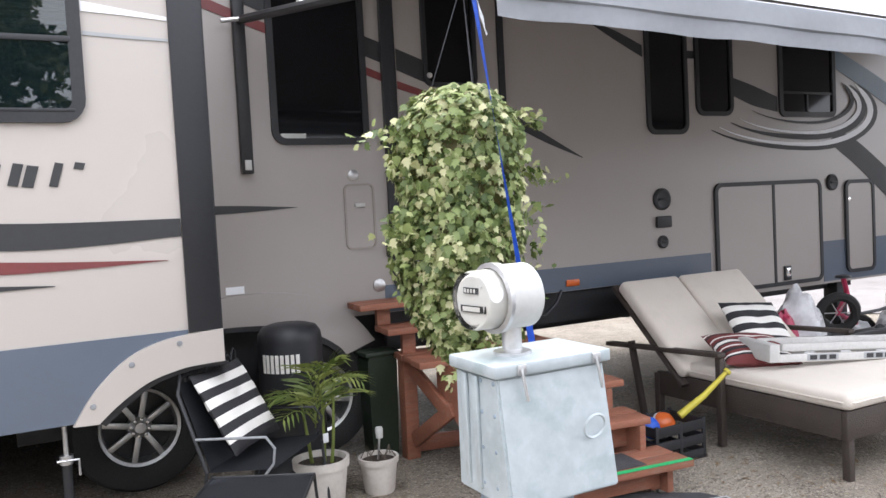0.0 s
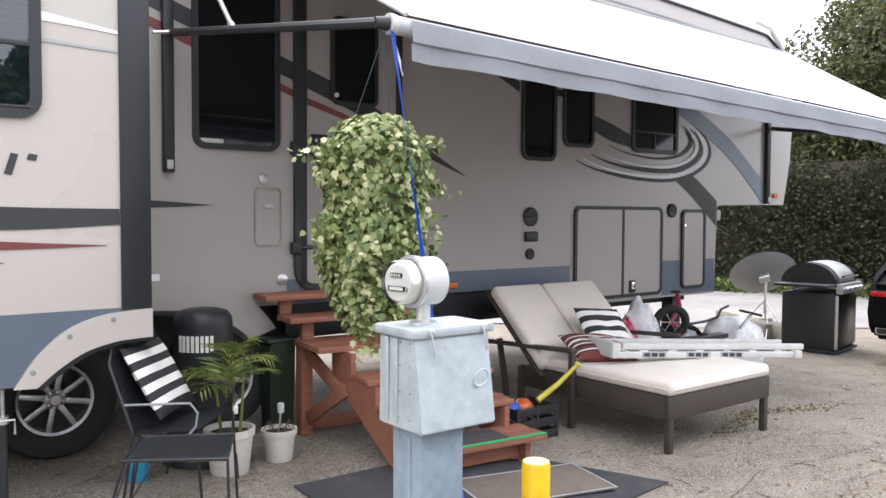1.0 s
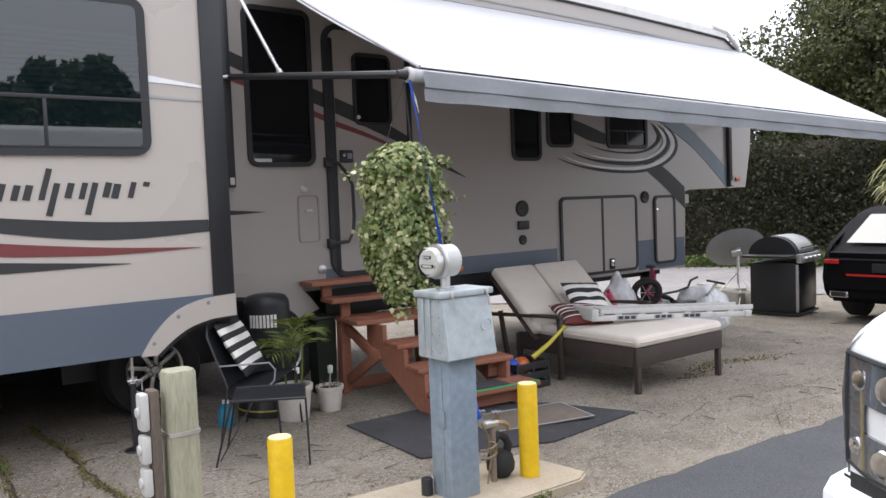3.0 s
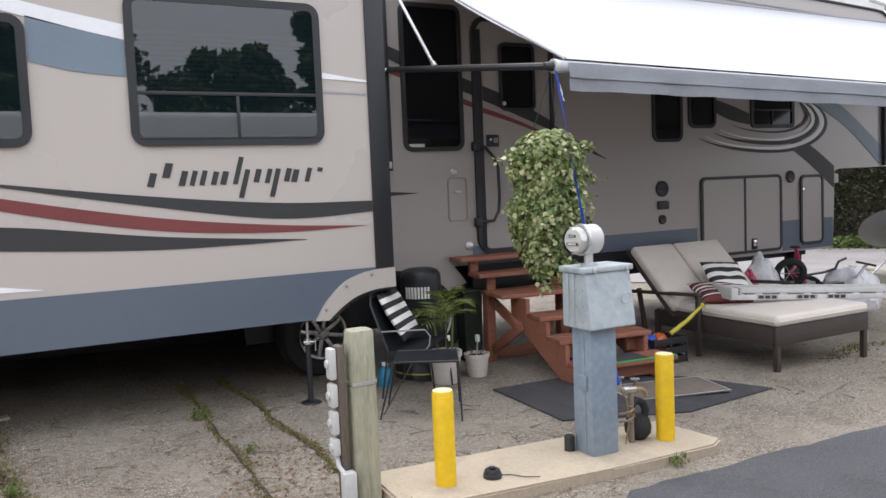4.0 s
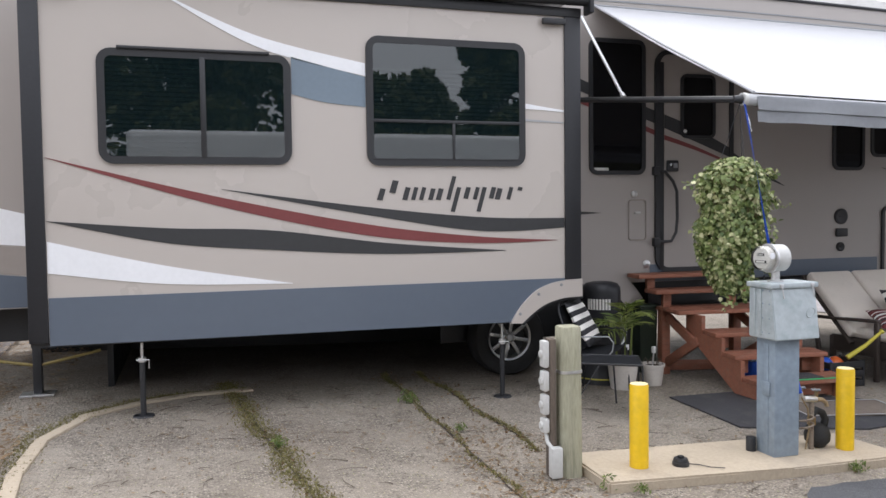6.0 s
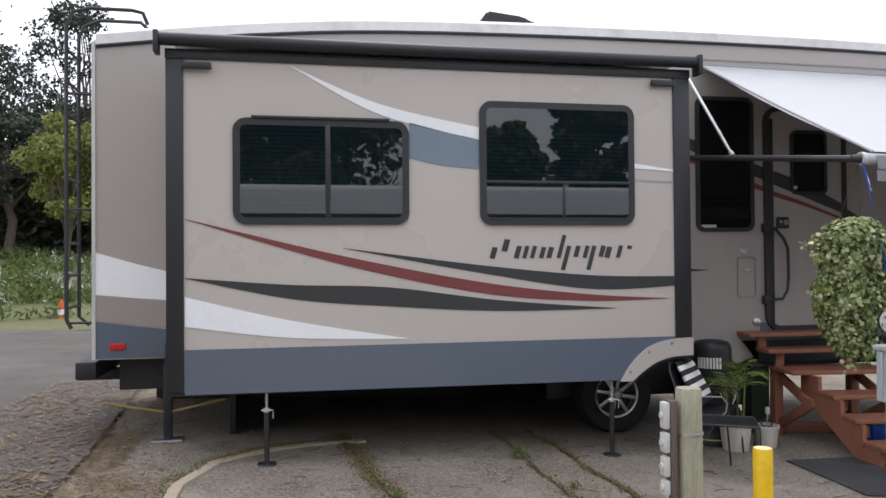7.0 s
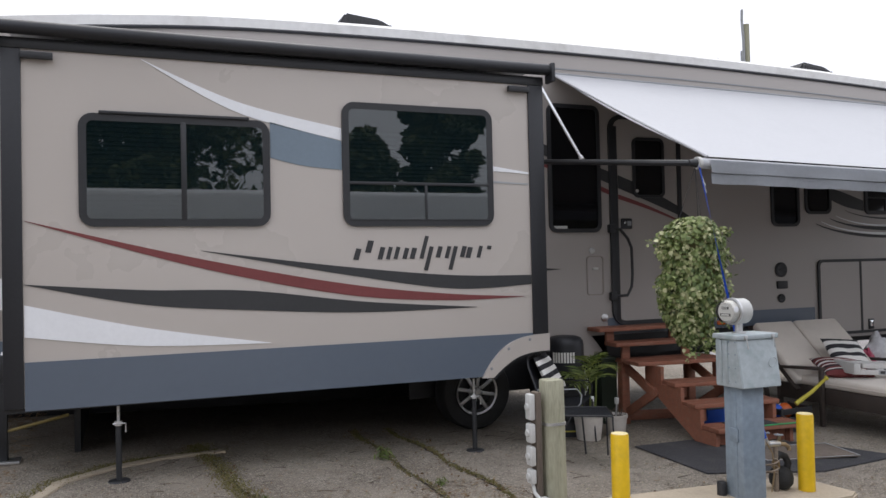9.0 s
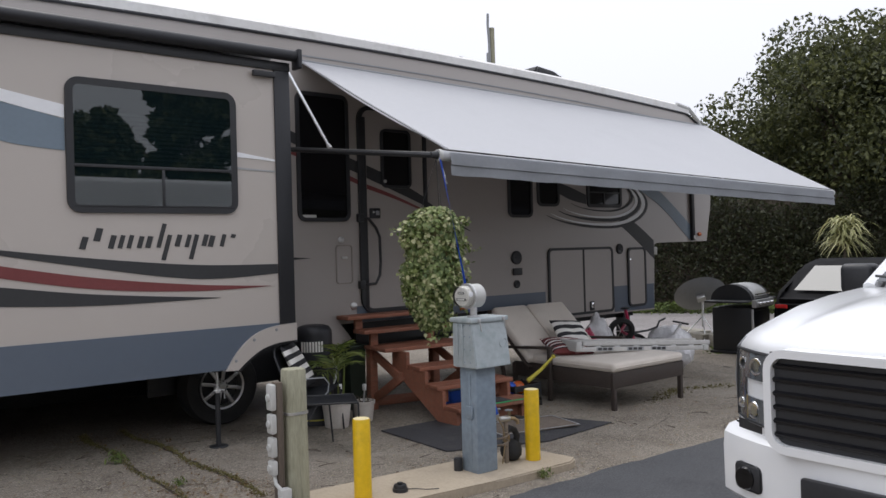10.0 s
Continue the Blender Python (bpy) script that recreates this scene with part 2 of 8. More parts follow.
M = {
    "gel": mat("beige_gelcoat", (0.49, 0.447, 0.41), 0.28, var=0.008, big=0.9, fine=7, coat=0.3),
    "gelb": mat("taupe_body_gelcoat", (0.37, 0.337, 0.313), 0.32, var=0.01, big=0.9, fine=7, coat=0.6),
    "gel2": mat("taupe_gelcoat", (0.33, 0.295, 0.27), 0.25, var=0.05, big=0.7, fine=9, coat=0.4),
    "slate": mat("slate_blue_paint", (0.105, 0.130, 0.168), 0.3, var=0.03, big=1.2, fine=14, coat=0.3),
    "char": mat("charcoal_decal", (0.032, 0.033, 0.035), 0.5, var=0.1, big=2, fine=30),
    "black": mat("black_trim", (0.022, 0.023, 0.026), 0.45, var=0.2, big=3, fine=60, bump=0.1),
    "blk2": mat("satin_black_strip", (0.017, 0.018, 0.022), 0.5, var=0.15, big=1, fine=40),
    "red": mat("maroon_decal", (0.18, 0.042, 0.042), 0.45, var=0.1, big=2, fine=30),
    "white": mat("white_decal", (0.82, 0.83, 0.85), 0.35, var=0.04, big=2, fine=30),
    "greyd": mat("grey_decal", (0.36, 0.37, 0.38), 0.35, var=0.06, big=2, fine=30),
    "steel": mat("blue_grey_decal", (0.17, 0.22, 0.27), 0.38, var=0.06, big=2, fine=30),
    "glass": tinted("tinted_glass", (0.008, 0.017, 0.022), 0.012, 0.88),
    "glass2": tinted("dark_glass", (0.005, 0.005, 0.006), 0.06, 0.4),
    "roof": mat("white_roof_membrane", (0.72, 0.71, 0.69), 0.6, var=0.08, big=1.2, fine=20, dark=(0.45, 0.43, 0.40), stain=0.4),
    "fabric": mat("grey_white_vinyl", (0.45, 0.455, 0.47), 0.55, var=0.04, big=0.8, fine=25, bump=0.05, dark=(0.42, 0.425, 0.44), stain=0.4),
    "valance": mat("grey_vinyl_valance", (0.43, 0.45, 0.48), 0.5, var=0.07, big=1.5, fine=25),
    "chrome": mat("chrome", (0.75, 0.75, 0.76), 0.12, metal=1.0, var=0.05),
    "alu": mat("worn_aluminium", (0.62, 0.62, 0.62), 0.38, metal=0.9, var=0.15, big=4, fine=60),
    "silver": mat("silver_arm", (0.72, 0.72, 0.73), 0.3, metal=0.6, var=0.08),
    "rubber": mat("tyre_rubber", (0.02, 0.02, 0.02), 0.8, var=0.25, big=5, fine=80, bump=0.3),
    "redwood": mat("redwood_stain", (0.27, 0.105, 0.063), 0.62, var=0.25, big=3, fine=30, bump=0.25, stretch=(1, 6, 6), dark=(0.26, 0.17, 0.12), stain=0.55, each=0.18),
    "galv": mat("galvanised_paint", (0.42, 0.465, 0.48), 0.48, metal=0.2, var=0.16, big=3, fine=25, bump=0.12, dark=(0.30, 0.36, 0.37), stain=0.8),
    "galv2": mat("blue_grey_post_paint", (0.235, 0.29, 0.345), 0.5, var=0.2, big=3, fine=25, bump=0.12, dark=(0.19, 0.225, 0.265), stain=0.6),
    "yellow": mat("safety_yellow_paint", (0.78, 0.50, 0.012), 0.45, var=0.12, big=4, fine=30, bump=0.15, dark=(0.55, 0.36, 0.03), stain=0.4),
    "post": mat("weathered_timber", (0.34, 0.33, 0.24), 0.85, var=0.25, big=4, fine=35, bump=0.5, stretch=(5, 5, 0.5), dark=(0.2, 0.2, 0.13), stain=0.6),
    "slab": mat("pale_concrete", (0.43, 0.36, 0.27), 0.85, var=0.14, big=2.5, fine=50, bump=0.3, dark=(0.30, 0.25, 0.19), stain=0.5),
    "ground": gravel_mat("old_gravelly_asphalt", (0.225, 0.190, 0.150), (0.325, 0.286, 0.236), (0.100, 0.081, 0.061), 58.0, 1.0, 0.85),
    "asphalt": gravel_mat("newer_asphalt", (0.064, 0.066, 0.072), (0.098, 0.100, 0.106), (0.036, 0.036, 0.040), 95.0, 0.5, 0.45),
    "mat": mat("black_rubber_mat", (0.045, 0.045, 0.05), 0.75, var=0.25, big=3, fine=120, bump=0.4, dark=(0.10, 0.095, 0.085), stain=0.45),
    "rug": mat("worn_brown_rug", (0.16, 0.13, 0.105), 0.95, var=0.25, big=5, fine=150, bump=0.4, dark=(0.10, 0.085, 0.07), stain=0.5),
    "cream": mat("cream_cushion", (0.66, 0.60, 0.53), 0.85, var=0.06, big=3, fine=140, bump=0.15, sheen=0.2, dark=(0.52, 0.47, 0.41), stain=0.25),
    "wicker": mat("dark_brown_wicker", (0.05, 0.038, 0.032), 0.6, var=0.3, big=8, fine=120, bump=0.5),
    "bstripe": mat("black_stripe_cloth", (0.025, 0.025, 0.028), 0.85, var=0.2, big=6, fine=120, bump=0.15),
    "wstripe": mat("white_stripe_cloth", (0.78, 0.76, 0.72), 0.85, var=0.07, big=6, fine=120, bump=0.15),
    "rstripe": mat("brick_stripe_cloth", (0.16, 0.035, 0.035), 0.85, var=0.15, big=6, fine=120, bump=0.15),
    "sling": mat("black_sling_mesh", (0.03, 0.033, 0.04), 0.7, var=0.25, big=4, fine=150, bump=0.2),
    "pot": mat("white_plastic_pot", (0.62, 0.58, 0.53), 0.55, var=0.08, big=5, fine=40, dark=(0.45, 0.40, 0.35), stain=0.35),
    "soil": mat("dark_soil", (0.05, 0.038, 0.03), 0.95, var=0.4, big=20, fine=120, bump=0.6),
    "ivy": leaf_mat("variegated_ivy_leaf", (0.06, 0.10, 0.024), (0.26, 0.32, 0.11), (0.66, 0.64, 0.38)),
    "palm": leaf_mat("palm_leaf", (0.08, 0.13, 0.025), (0.26, 0.30, 0.08)),
    "oak": leaf_mat("dark_green_foliage", (0.030, 0.040, 0.016), (0.135, 0.145, 0.048)),
    # shade put into the colour: a darker version of the oak leaves
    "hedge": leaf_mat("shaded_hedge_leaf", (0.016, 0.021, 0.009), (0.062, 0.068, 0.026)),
    "pine": leaf_mat("pine_foliage", (0.018, 0.028, 0.020), (0.05, 0.065, 0.038)),
    "lime": leaf_mat("yellow_green_foliage", (0.13, 0.16, 0.035), (0.26, 0.28, 0.07)),
    "grass": leaf_mat("rough_grass", (0.07, 0.11, 0.025), (0.20, 0.25, 0.07)),
    "flower": leaf_mat("pale_flower_bank", (0.10, 0.15, 0.04), (0.18, 0.24, 0.08), (0.72, 0.70, 0.75)),
    "dry": leaf_mat("dry_leaf_litter", (0.13, 0.075, 0.035), (0.30, 0.20, 0.10)),
    "moss": leaf_mat("moss_in_cracks", (0.115, 0.10, 0.034), (0.235, 0.21, 0.075)),
    "bark": mat("grey_brown_bark", (0.12, 0.095, 0.075), 0.9, var=0.35, big=4, fine=30, bump=0.7, stretch=(3, 3, 0.7)),
    "earth": mat("grassy_earth", (0.12, 0.13, 0.055), 0.95, var=0.35, big=0.8, fine=20, bump=0.6, dark=(0.17, 0.12, 0.08), stain=0.5),
    "truckw": mat("white_truck_paint", (0.80, 0.81, 0.82), 0.18, var=0.02, big=1, fine=10, coat=0.7),
    "carblk": mat("black_car_paint", (0.010, 0.010, 0.012), 0.3, var=0.05, big=1, fine=10, coat=0.15),
    "lane": gravel_mat("worn_dark_asphalt", (0.070, 0.060, 0.054), (0.12, 0.106, 0.097), (0.040, 0.034, 0.030), 60.0, 0.6, 0.5),
    "lens": mat("clear_lens", (0.20, 0.215, 0.23), 0.06, metal=0.55, var=0.25, big=9, fine=30, coat=0.8),
    "amber": mat("amber_lens", (0.62, 0.13, 0.03), 0.2, var=0.1),
    "redlens": mat("red_lens", (0.5, 0.02, 0.02), 0.2, var=0.1),
    "blue": mat("blue_strap", (0.012, 0.085, 0.50), 0.5, var=0.15, big=5, fine=60),
    "green": mat("green_tape", (0.02, 0.42, 0.14), 0.5, var=0.12, big=5, fine=60),
    "brass": mat("tarnished_brass", (0.36, 0.27, 0.16), 0.42, metal=0.85, var=0.25, big=8, fine=60),
    "pipe": mat("rusty_galvanised_pipe", (0.30, 0.25, 0.20), 0.6, metal=0.5, var=0.3, big=8, fine=60, bump=0.2, dark=(0.16, 0.09, 0.05), stain=0.6),
    "ltgrey": mat("light_grey_plastic", (0.52, 0.52, 0.50), 0.5, var=0.08, big=5, fine=40),
    "grey": mat("mid_grey_metal", (0.27, 0.28, 0.29), 0.5, metal=0.2, var=0.12, big=3, fine=40),
    "pink": mat("pink_plastic", (0.45, 0.03, 0.09), 0.35, var=0.12),
    "clearbag": mat("milky_plastic_bag", (0.70, 0.70, 0.72), 0.25, var=0.15, big=9, fine=30),
    "orange": mat("orange_cone_plastic", (0.75, 0.12, 0.02), 0.5, var=0.1),
    "block": mat("rough_concrete_block", (0.30, 0.28, 0.24), 0.9, var=0.2, big=5, fine=50, bump=0.5, dark=(0.16, 0.17, 0.10), stain=0.6),
    "ydull": mat("dull_yellow_plastic", (0.55, 0.48, 0.06), 0.45, var=0.15),
    "flowerhead": leaf_mat("pale_strap_leaf", (0.22, 0.24, 0.08), (0.52, 0.50, 0.26)),
    "print_and_room": mat("dark_print_and_unlit_room", (0.03, 0.03, 0.03), 0.6, var=0.05),
    "ivory": mat("meter_dial_plate", (0.72, 0.71, 0.66), 0.4, var=0.05),
    "louvre": mat("dark_blind_slat", (0.33, 0.33, 0.28), 0.7, var=0.15),
}
M["pale_lane"] = gravel_mat("pale_worn_concrete", (0.225, 0.208, 0.203), (0.285, 0.266, 0.26), (0.165, 0.15, 0.142), 45.0, 0.4, 0.3)
M["bleached"] = mat("bleached_yellow_paint", (0.72, 0.62, 0.34), 0.7, var=0.2, big=14, fine=60, bump=0.2, dark=(0.55, 0.46, 0.25), stain=0.5)
M["fibre"] = mat("grey_white_fibreglass", (0.56, 0.55, 0.53), 0.5, var=0.1, big=6, fine=50, dark=(0.42, 0.40, 0.37), stain=0.4)
M["oldwood"] = mat("old_yellow_paint", (0.26, 0.20, 0.07), 0.7, var=0.3, big=6, fine=50)
M["bin"] = mat("dark_green_plastic", (0.012, 0.022, 0.012), 0.55, var=0.2, big=4, fine=40)
M["jug"] = mat("turquoise_jug_plastic", (0.02, 0.22, 0.36), 0.4, var=0.1, big=5, fine=40)
M["suvblk"] = mat("dusty_black_car_paint", (0.006, 0.006, 0.007), 0.6, var=0.15, big=3, fine=20)
M["suvblk"].node_tree.nodes["Principled BSDF"].inputs["Specular IOR Level"].default_value = 0.08
M["carblk"].node_tree.nodes["Principled BSDF"].inputs["Specular IOR Level"].default_value = 0.25
clear = bpy.data.materials.new("clear_glass")
clear.use_nodes = True
_b = clear.node_tree.nodes["Principled BSDF"]
_b.inputs["Transmission Weight"].default_value, _b.inputs["Roughness"].default_value, _b.inputs["IOR"].default_value = 1.0, 0.03, 1.3
M["clear"] = clear
pane = bpy.data.materials.new("tinted_pane")
pane.use_nodes = True
_n, _l = pane.node_tree.nodes, pane.node_tree.links
_see, _shine, _gloss, _mix = _n.new("ShaderNodeBsdfTransparent"), _n.new("ShaderNodeBsdfGlossy"), _n.new("ShaderNodeFresnel"), _n.new("ShaderNodeMixShader")
_see.inputs[0].default_value = (0.62, 0.70, 0.70, 1)
_shine.inputs["Roughness"].default_value = 0.012
_gloss.inputs["IOR"].default_value = 1.88
_l.new(_gloss.outputs[0], _mix.inputs[0])
_body, _tint = _n.new("ShaderNodeBsdfDiffuse"), _n.new("ShaderNodeMixShader")
_body.inputs[0].default_value = (0.010, 0.021, 0.024, 1)
_tint.inputs[0].default_value = 0.5
_l.new(_see.outputs[0], _tint.inputs[1])
_l.new(_body.outputs[0], _tint.inputs[2])
_l.new(_tint.outputs[0], _mix.inputs[1])
_l.new(_shine.outputs[0], _mix.inputs[2])
_l.new(_mix.outputs[0], _n["Material Output"].inputs[0])
M["pane"] = pane


# ---- mesh helpers ----
def gz(x, y=0.0):
    """Height of the pavement: it falls gently along the trailer."""
    return -0.029 * (min(max(x, -14.0), 13.0) + 0.7)


def thing(name, at, label, category, group=""):
    ob = new(name)
    ob.empty_display_size = 0.1
    ob.location = at
    return tagged(ob, label, category, group)


def finish(bm, smooth):
    bmesh.ops.recalc_face_normals(bm, faces=bm.faces)
    if smooth:
        for f in bm.faces:
            f.smooth = True
        for e in bm.edges:
            if len(e.link_faces) == 2 and e.calc_face_angle(0) > radians(38):
                e.smooth = False


def part(name, bm, material, parent=None, label="", smooth=True):
    """One mesh object under a thing or a part. bm is in the parent's own coordinates."""
    finish(bm, smooth)
    me = bpy.data.meshes.new(name)
    bm.to_mesh(me)
    bm.free()
    for m in material if isinstance(material, (list, tuple)) else [material]:
        me.materials.append(m)
    ob = new(name, me)
    ob.parent = parent
    return tagged(ob, label)


def box(x0, x1, y0, y1, z0, z1, bevel=0.0, bm=None, seg=2):
    b = bmesh.new()
    v = [b.verts.new(p) for p in ((x0, y0, z0), (x1, y0, z0), (x1, y1, z0), (x0, y1, z0), (x0, y0, z1), (x1, y0, z1), (x1, y1, z1), (x0, y1, z1))]
    for f in ((0, 3, 2, 1), (4, 5, 6, 7), (0, 1, 5, 4), (1, 2, 6, 5), (2, 3, 7, 6), (3, 0, 4, 7)):
        b.faces.new([v[i] for i in f])
    if bevel:
        bmesh.ops.bevel(b, geom=list(b.edges), offset=bevel, segments=seg, affect="EDGES", profile=0.5)
    return join(bm, b)


def moved(bm, m):
    bm.transform(m)
    return bm


def join(bm, b):
    if bm is None:
        return b
    me = bpy.data.meshes.new("tmp")
    b.to_mesh(me)
    b.free()
    bm.from_mesh(me)
    bpy.data.meshes.remove(me)
    return bm


def tube(pts, r, n=10, bm=None, closed=False, r1=None, caps=True):
    """A round bar along points; r1 is the radius at its end."""
    bm = bm or bmesh.new()
    pts = [Vector(p) for p in pts]
    rings = []
    N = len(pts)
    up = None
    for i, p in enumerate(pts):
        a, b = (pts[(i - 1) % N], pts[(i + 1) % N]) if closed else (pts[max(i - 1, 0)], pts[min(i + 1, N - 1)])
        d = (b - a).normalized()
        if up is None or abs(up.dot(d)) > 0.95:
            up = Vector((0, 0, 1)) if abs(d.z) < 0.9 else Vector((1, 0, 0))
        s = d.cross(up).normalized()
        up = s.cross(d).normalized()
        rad = r if r1 is None else r + (r1 - r) * i / max(N - 1, 1)
        rings.append([bm.verts.new(p + rad * (math.cos(2 * math.pi * k / n) * s + math.sin(2 * math.pi * k / n) * up)) for k in range(n)])
    for i in range(N if closed else N - 1):
        A, B = rings[i], rings[(i + 1) % N]
        for k in range(n):
            bm.faces.new((A[k], A[(k + 1) % n], B[(k + 1) % n], B[k]))
    if not closed and caps:
        bm.faces.new(rings[0])
        bm.faces.new(rings[-1])
    return bm


def lathe(profile, n=24, bm=None, m=None):
    """Turns (radius, height) pairs about z; m places the result."""
    b = bmesh.new()
    rings = []
    for r, z in profile:
        if r < 1e-5:
            rings.append([b.verts.new((0, 0, z))])
        else:
            rings.append([b.verts.new((r * math.cos(2 * math.pi * k / n), r * math.sin(2 * math.pi * k / n), z)) for k in range(n)])
    for A, B in zip(rings, rings[1:]):
        for k in range(n):
            q = [A[k % len(A)], A[(k + 1) % len(A)], B[(k + 1) % len(B)], B[k % len(B)]]
            q = [v for i, v in enumerate(q) if v not in q[:i]]
            if len(q) > 2:
                b.faces.new(q)
    if m is not None:
        b.transform(m)
    return join(bm, b)


def plate(poly, y0, y1, bevel=0.0, bm=None):
    """A polygon of (x, z) given a thickness from y0 to y1."""
    b = bmesh.new()
    A = [b.verts.new((x, y0, z)) for x, z in poly]
    B = [b.verts.new((x, y1, z)) for x, z in poly]
    b.faces.new(A)
    b.faces.new(B[::-1])
    for i in range(len(A)):
        j = (i + 1) % len(A)
        b.faces.new((A[j], A[i], B[i], B[j]))
    if bevel:
        bmesh.ops.bevel(b, geom=[e for e in b.edges], offset=bevel, segments=2, affect="EDGES")
    return join(bm, b)


def sheet(top, low, y, bm=None, depth=0.003, x=None):
    """A thin decal between two lines of (x, z) of equal count, standing off the wall at y."""
    b = bmesh.new()
    f = [[b.verts.new((p[0], yy, p[1])) for p in line] for yy in (y, y + depth) for line in (top, low)]
    for i in range(len(top) - 1):
        for q in ((f[0][i], f[0][i + 1], f[1][i + 1], f[1][i]), (f[2][i], f[2][i + 1], f[3][i + 1], f[3][i]), (f[0][i], f[0][i + 1], f[2][i + 1], f[2][i]), (f[1][i], f[1][i + 1], f[3][i + 1], f[3][i])):
            b.faces.new(q)
    bmesh.ops.remove_doubles(b, verts=b.verts, dist=1e-5)
    return join(bm, b)


def curve(p, n=16):
    """Points on a smooth line through a few (x, z) points."""
    xs = np.array([q[0] for q in p], float)
    zs = np.array([q[1] for q in p], float)
    out = []
    for u in np.linspace(0, len(p) - 1, n):
        i = int(min(u, len(p) - 2))
        t = u - i
        q = [max(i - 1, 0), i, i + 1, min(i + 2, len(p) - 1)]
        w = (-0.5 * t + t * t - 0.5 * t ** 3, 1 - 2.5 * t * t + 1.5 * t ** 3, 0.5 * t + 2 * t * t - 1.5 * t ** 3, -0.5 * t * t + 0.5 * t ** 3)
        out.append((float(sum(a * xs[j] for a, j in zip(w, q))), float(sum(a * zs[j] for a, j in zip(w, q)))))
    return out


def rounded(x0, x1, z0, z1, r, n=5):
    """A rectangle of (x, z) with round corners."""
    out = []
    for cx, cz, a in ((x1 - r, z1 - r, 0), (x0 + r, z1 - r, 90), (x0 + r, z0 + r, 180), (x1 - r, z0 + r, 270)):
        for k in range(n + 1):
            t = radians(a + 90 * k / n)
            out.append((cx + r * math.cos(t), cz + r * math.sin(t)))
    return out


def ring_plate(x0, x1, z0, z1, r, w, y0, y1):
    """A rounded rectangular frame of width w."""
    b = bmesh.new()
    o, i = rounded(x0, x1, z0, z1, r), rounded(x0 + w, x1 - w, z0 + w, z1 - w, max(r - w, 0.01))
    L = [[b.verts.new((p[0], y, p[1])) for p in q] for y in (y0, y1) for q in (o, i)]
    n = len(o)
    for k in range(n):
        j = (k + 1) % n
        for A, B in ((L[0], L[1]), (L[2], L[3]), (L[0], L[2]), (L[1], L[3])):
            b.faces.new((A[k], A[j], B[j], B[k]))
    return b


def scatter(name, centres, size, material, parent=None, aspect=1.8, up=0.0, seed=1, normals=None):
    """Many small pointed leaves as one mesh."""
    g = np.random.default_rng(seed)
    c = np.asarray(centres, float)
    n = len(c)
    d = g.normal(size=(n, 3))
    d[:, 2] += up
    d /= np.linalg.norm(d, axis=1)[:, None]
    s = np.cross(d, g.normal(size=(n, 3)) if normals is None else normals + 0.5 * g.normal(size=(n, 3)))
    s /= np.linalg.norm(s, axis=1)[:, None] + 1e-9
    k = np.cross(d, s)
    L = size * g.uniform(0.6, 1.25, (n, 1))
    v = np.stack([c - d * L * 0.5, c + s * L * 0.5 / aspect + k * L * 0.1, c + d * L * 0.5, c - s * L * 0.5 / aspect + k * L * 0.1], 1).reshape(-1, 3)
    f = np.arange(n * 4).reshape(-1, 4)
    me = bpy.data.meshes.new(name)
    me.from_pydata(v.tolist(), [], f.tolist())
    me.materials.append(material)
    ob = new(name, me)
    ob.parent = parent
    return ob


# ---- ground ----
def grid_sheet(xs, ys, zf):
    bm = bmesh.new()
    V = [[bm.verts.new((x, y, zf(x, y))) for y in ys] for x in xs]
    for i in range(len(xs) - 1):
        for j in range(len(ys) - 1):
            bm.faces.new((V[i][j], V[i + 1][j], V[i + 1][j + 1], V[i][j + 1]))
    return bm


def bumpy(x, y):
    return gz(x) + 0.006 * noise.noise((x * 1.3, y * 1.3, 0)) if abs(x) < 12 and abs(y) < 9 else gz(x)


xs = [-900, -300, -120, -60, -30, -18] + [-14 + 0.45 * i for i in range(61)] + [18, 30, 60, 120, 300, 900]
ys = [-900, -300, -100, -40, -20, -12] + [-9 + 0.4 * i for i in range(40)] + [10, 16, 30, 60, 120, 300, 900]
tagged(part("ground", grid_sheet(xs, ys, bumpy), M["ground"]), "weathered gravelly asphalt pad with cracks and leaf litter", "ground", kind="structure")


def road_edge(x):
    return -2.52 + 0.05 * noise.noise((x * 1.7, 3, 0)) + 0.03 * noise.noise((x * 6, 1, 0)) - 0.06 * min(1.0, max(0.0, 1.2 - x)) - 1.4 * max(0.0, 0.1 - x)


rx = [-0.45 + 0.12 * i for i in range(140)]
bm = bmesh.new()
prev = None
for x in rx:
    e = road_edge(x)
    row = [bm.verts.new((x, y, bumpy(x, y) + 0.014)) for y in (e, e - 0.4, e - 1.2, e - 3, -20)]
    if prev:
        for a in range(4):
            bm.faces.new((prev[a], row[a], row[a + 1], prev[a + 1]))
    prev = row
tagged(part("road", bm, M["asphalt"]), "darker newer asphalt lane beside the camping pad", "road", kind="structure")

# ---- trailer ----
W = 0.951
rv = thing("fifth_wheel_trailer", (0, 0, 0), "long beige fifth wheel camping trailer with slide-out and open awning", "trailer")
top = curve([(-5.04, 3.57), (-3.6, 3.74), (-2.0, 3.83), (1.3, 3.86), (4.5, 3.81), (7.2, 3.70), (7.62, 3.66)], 28)
prof = [(-5.05, 0.85), (4.2, 0.85), (4.25, 0.64), (6.6, 0.64), (6.64, 1.62), (6.75, 1.64), (8.04, 1.65), (8.17, 2.2), (8.22, 2.8), (8.12, 3.25), (7.9, 3.52)] + top[::-1]
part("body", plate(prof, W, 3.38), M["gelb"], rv)
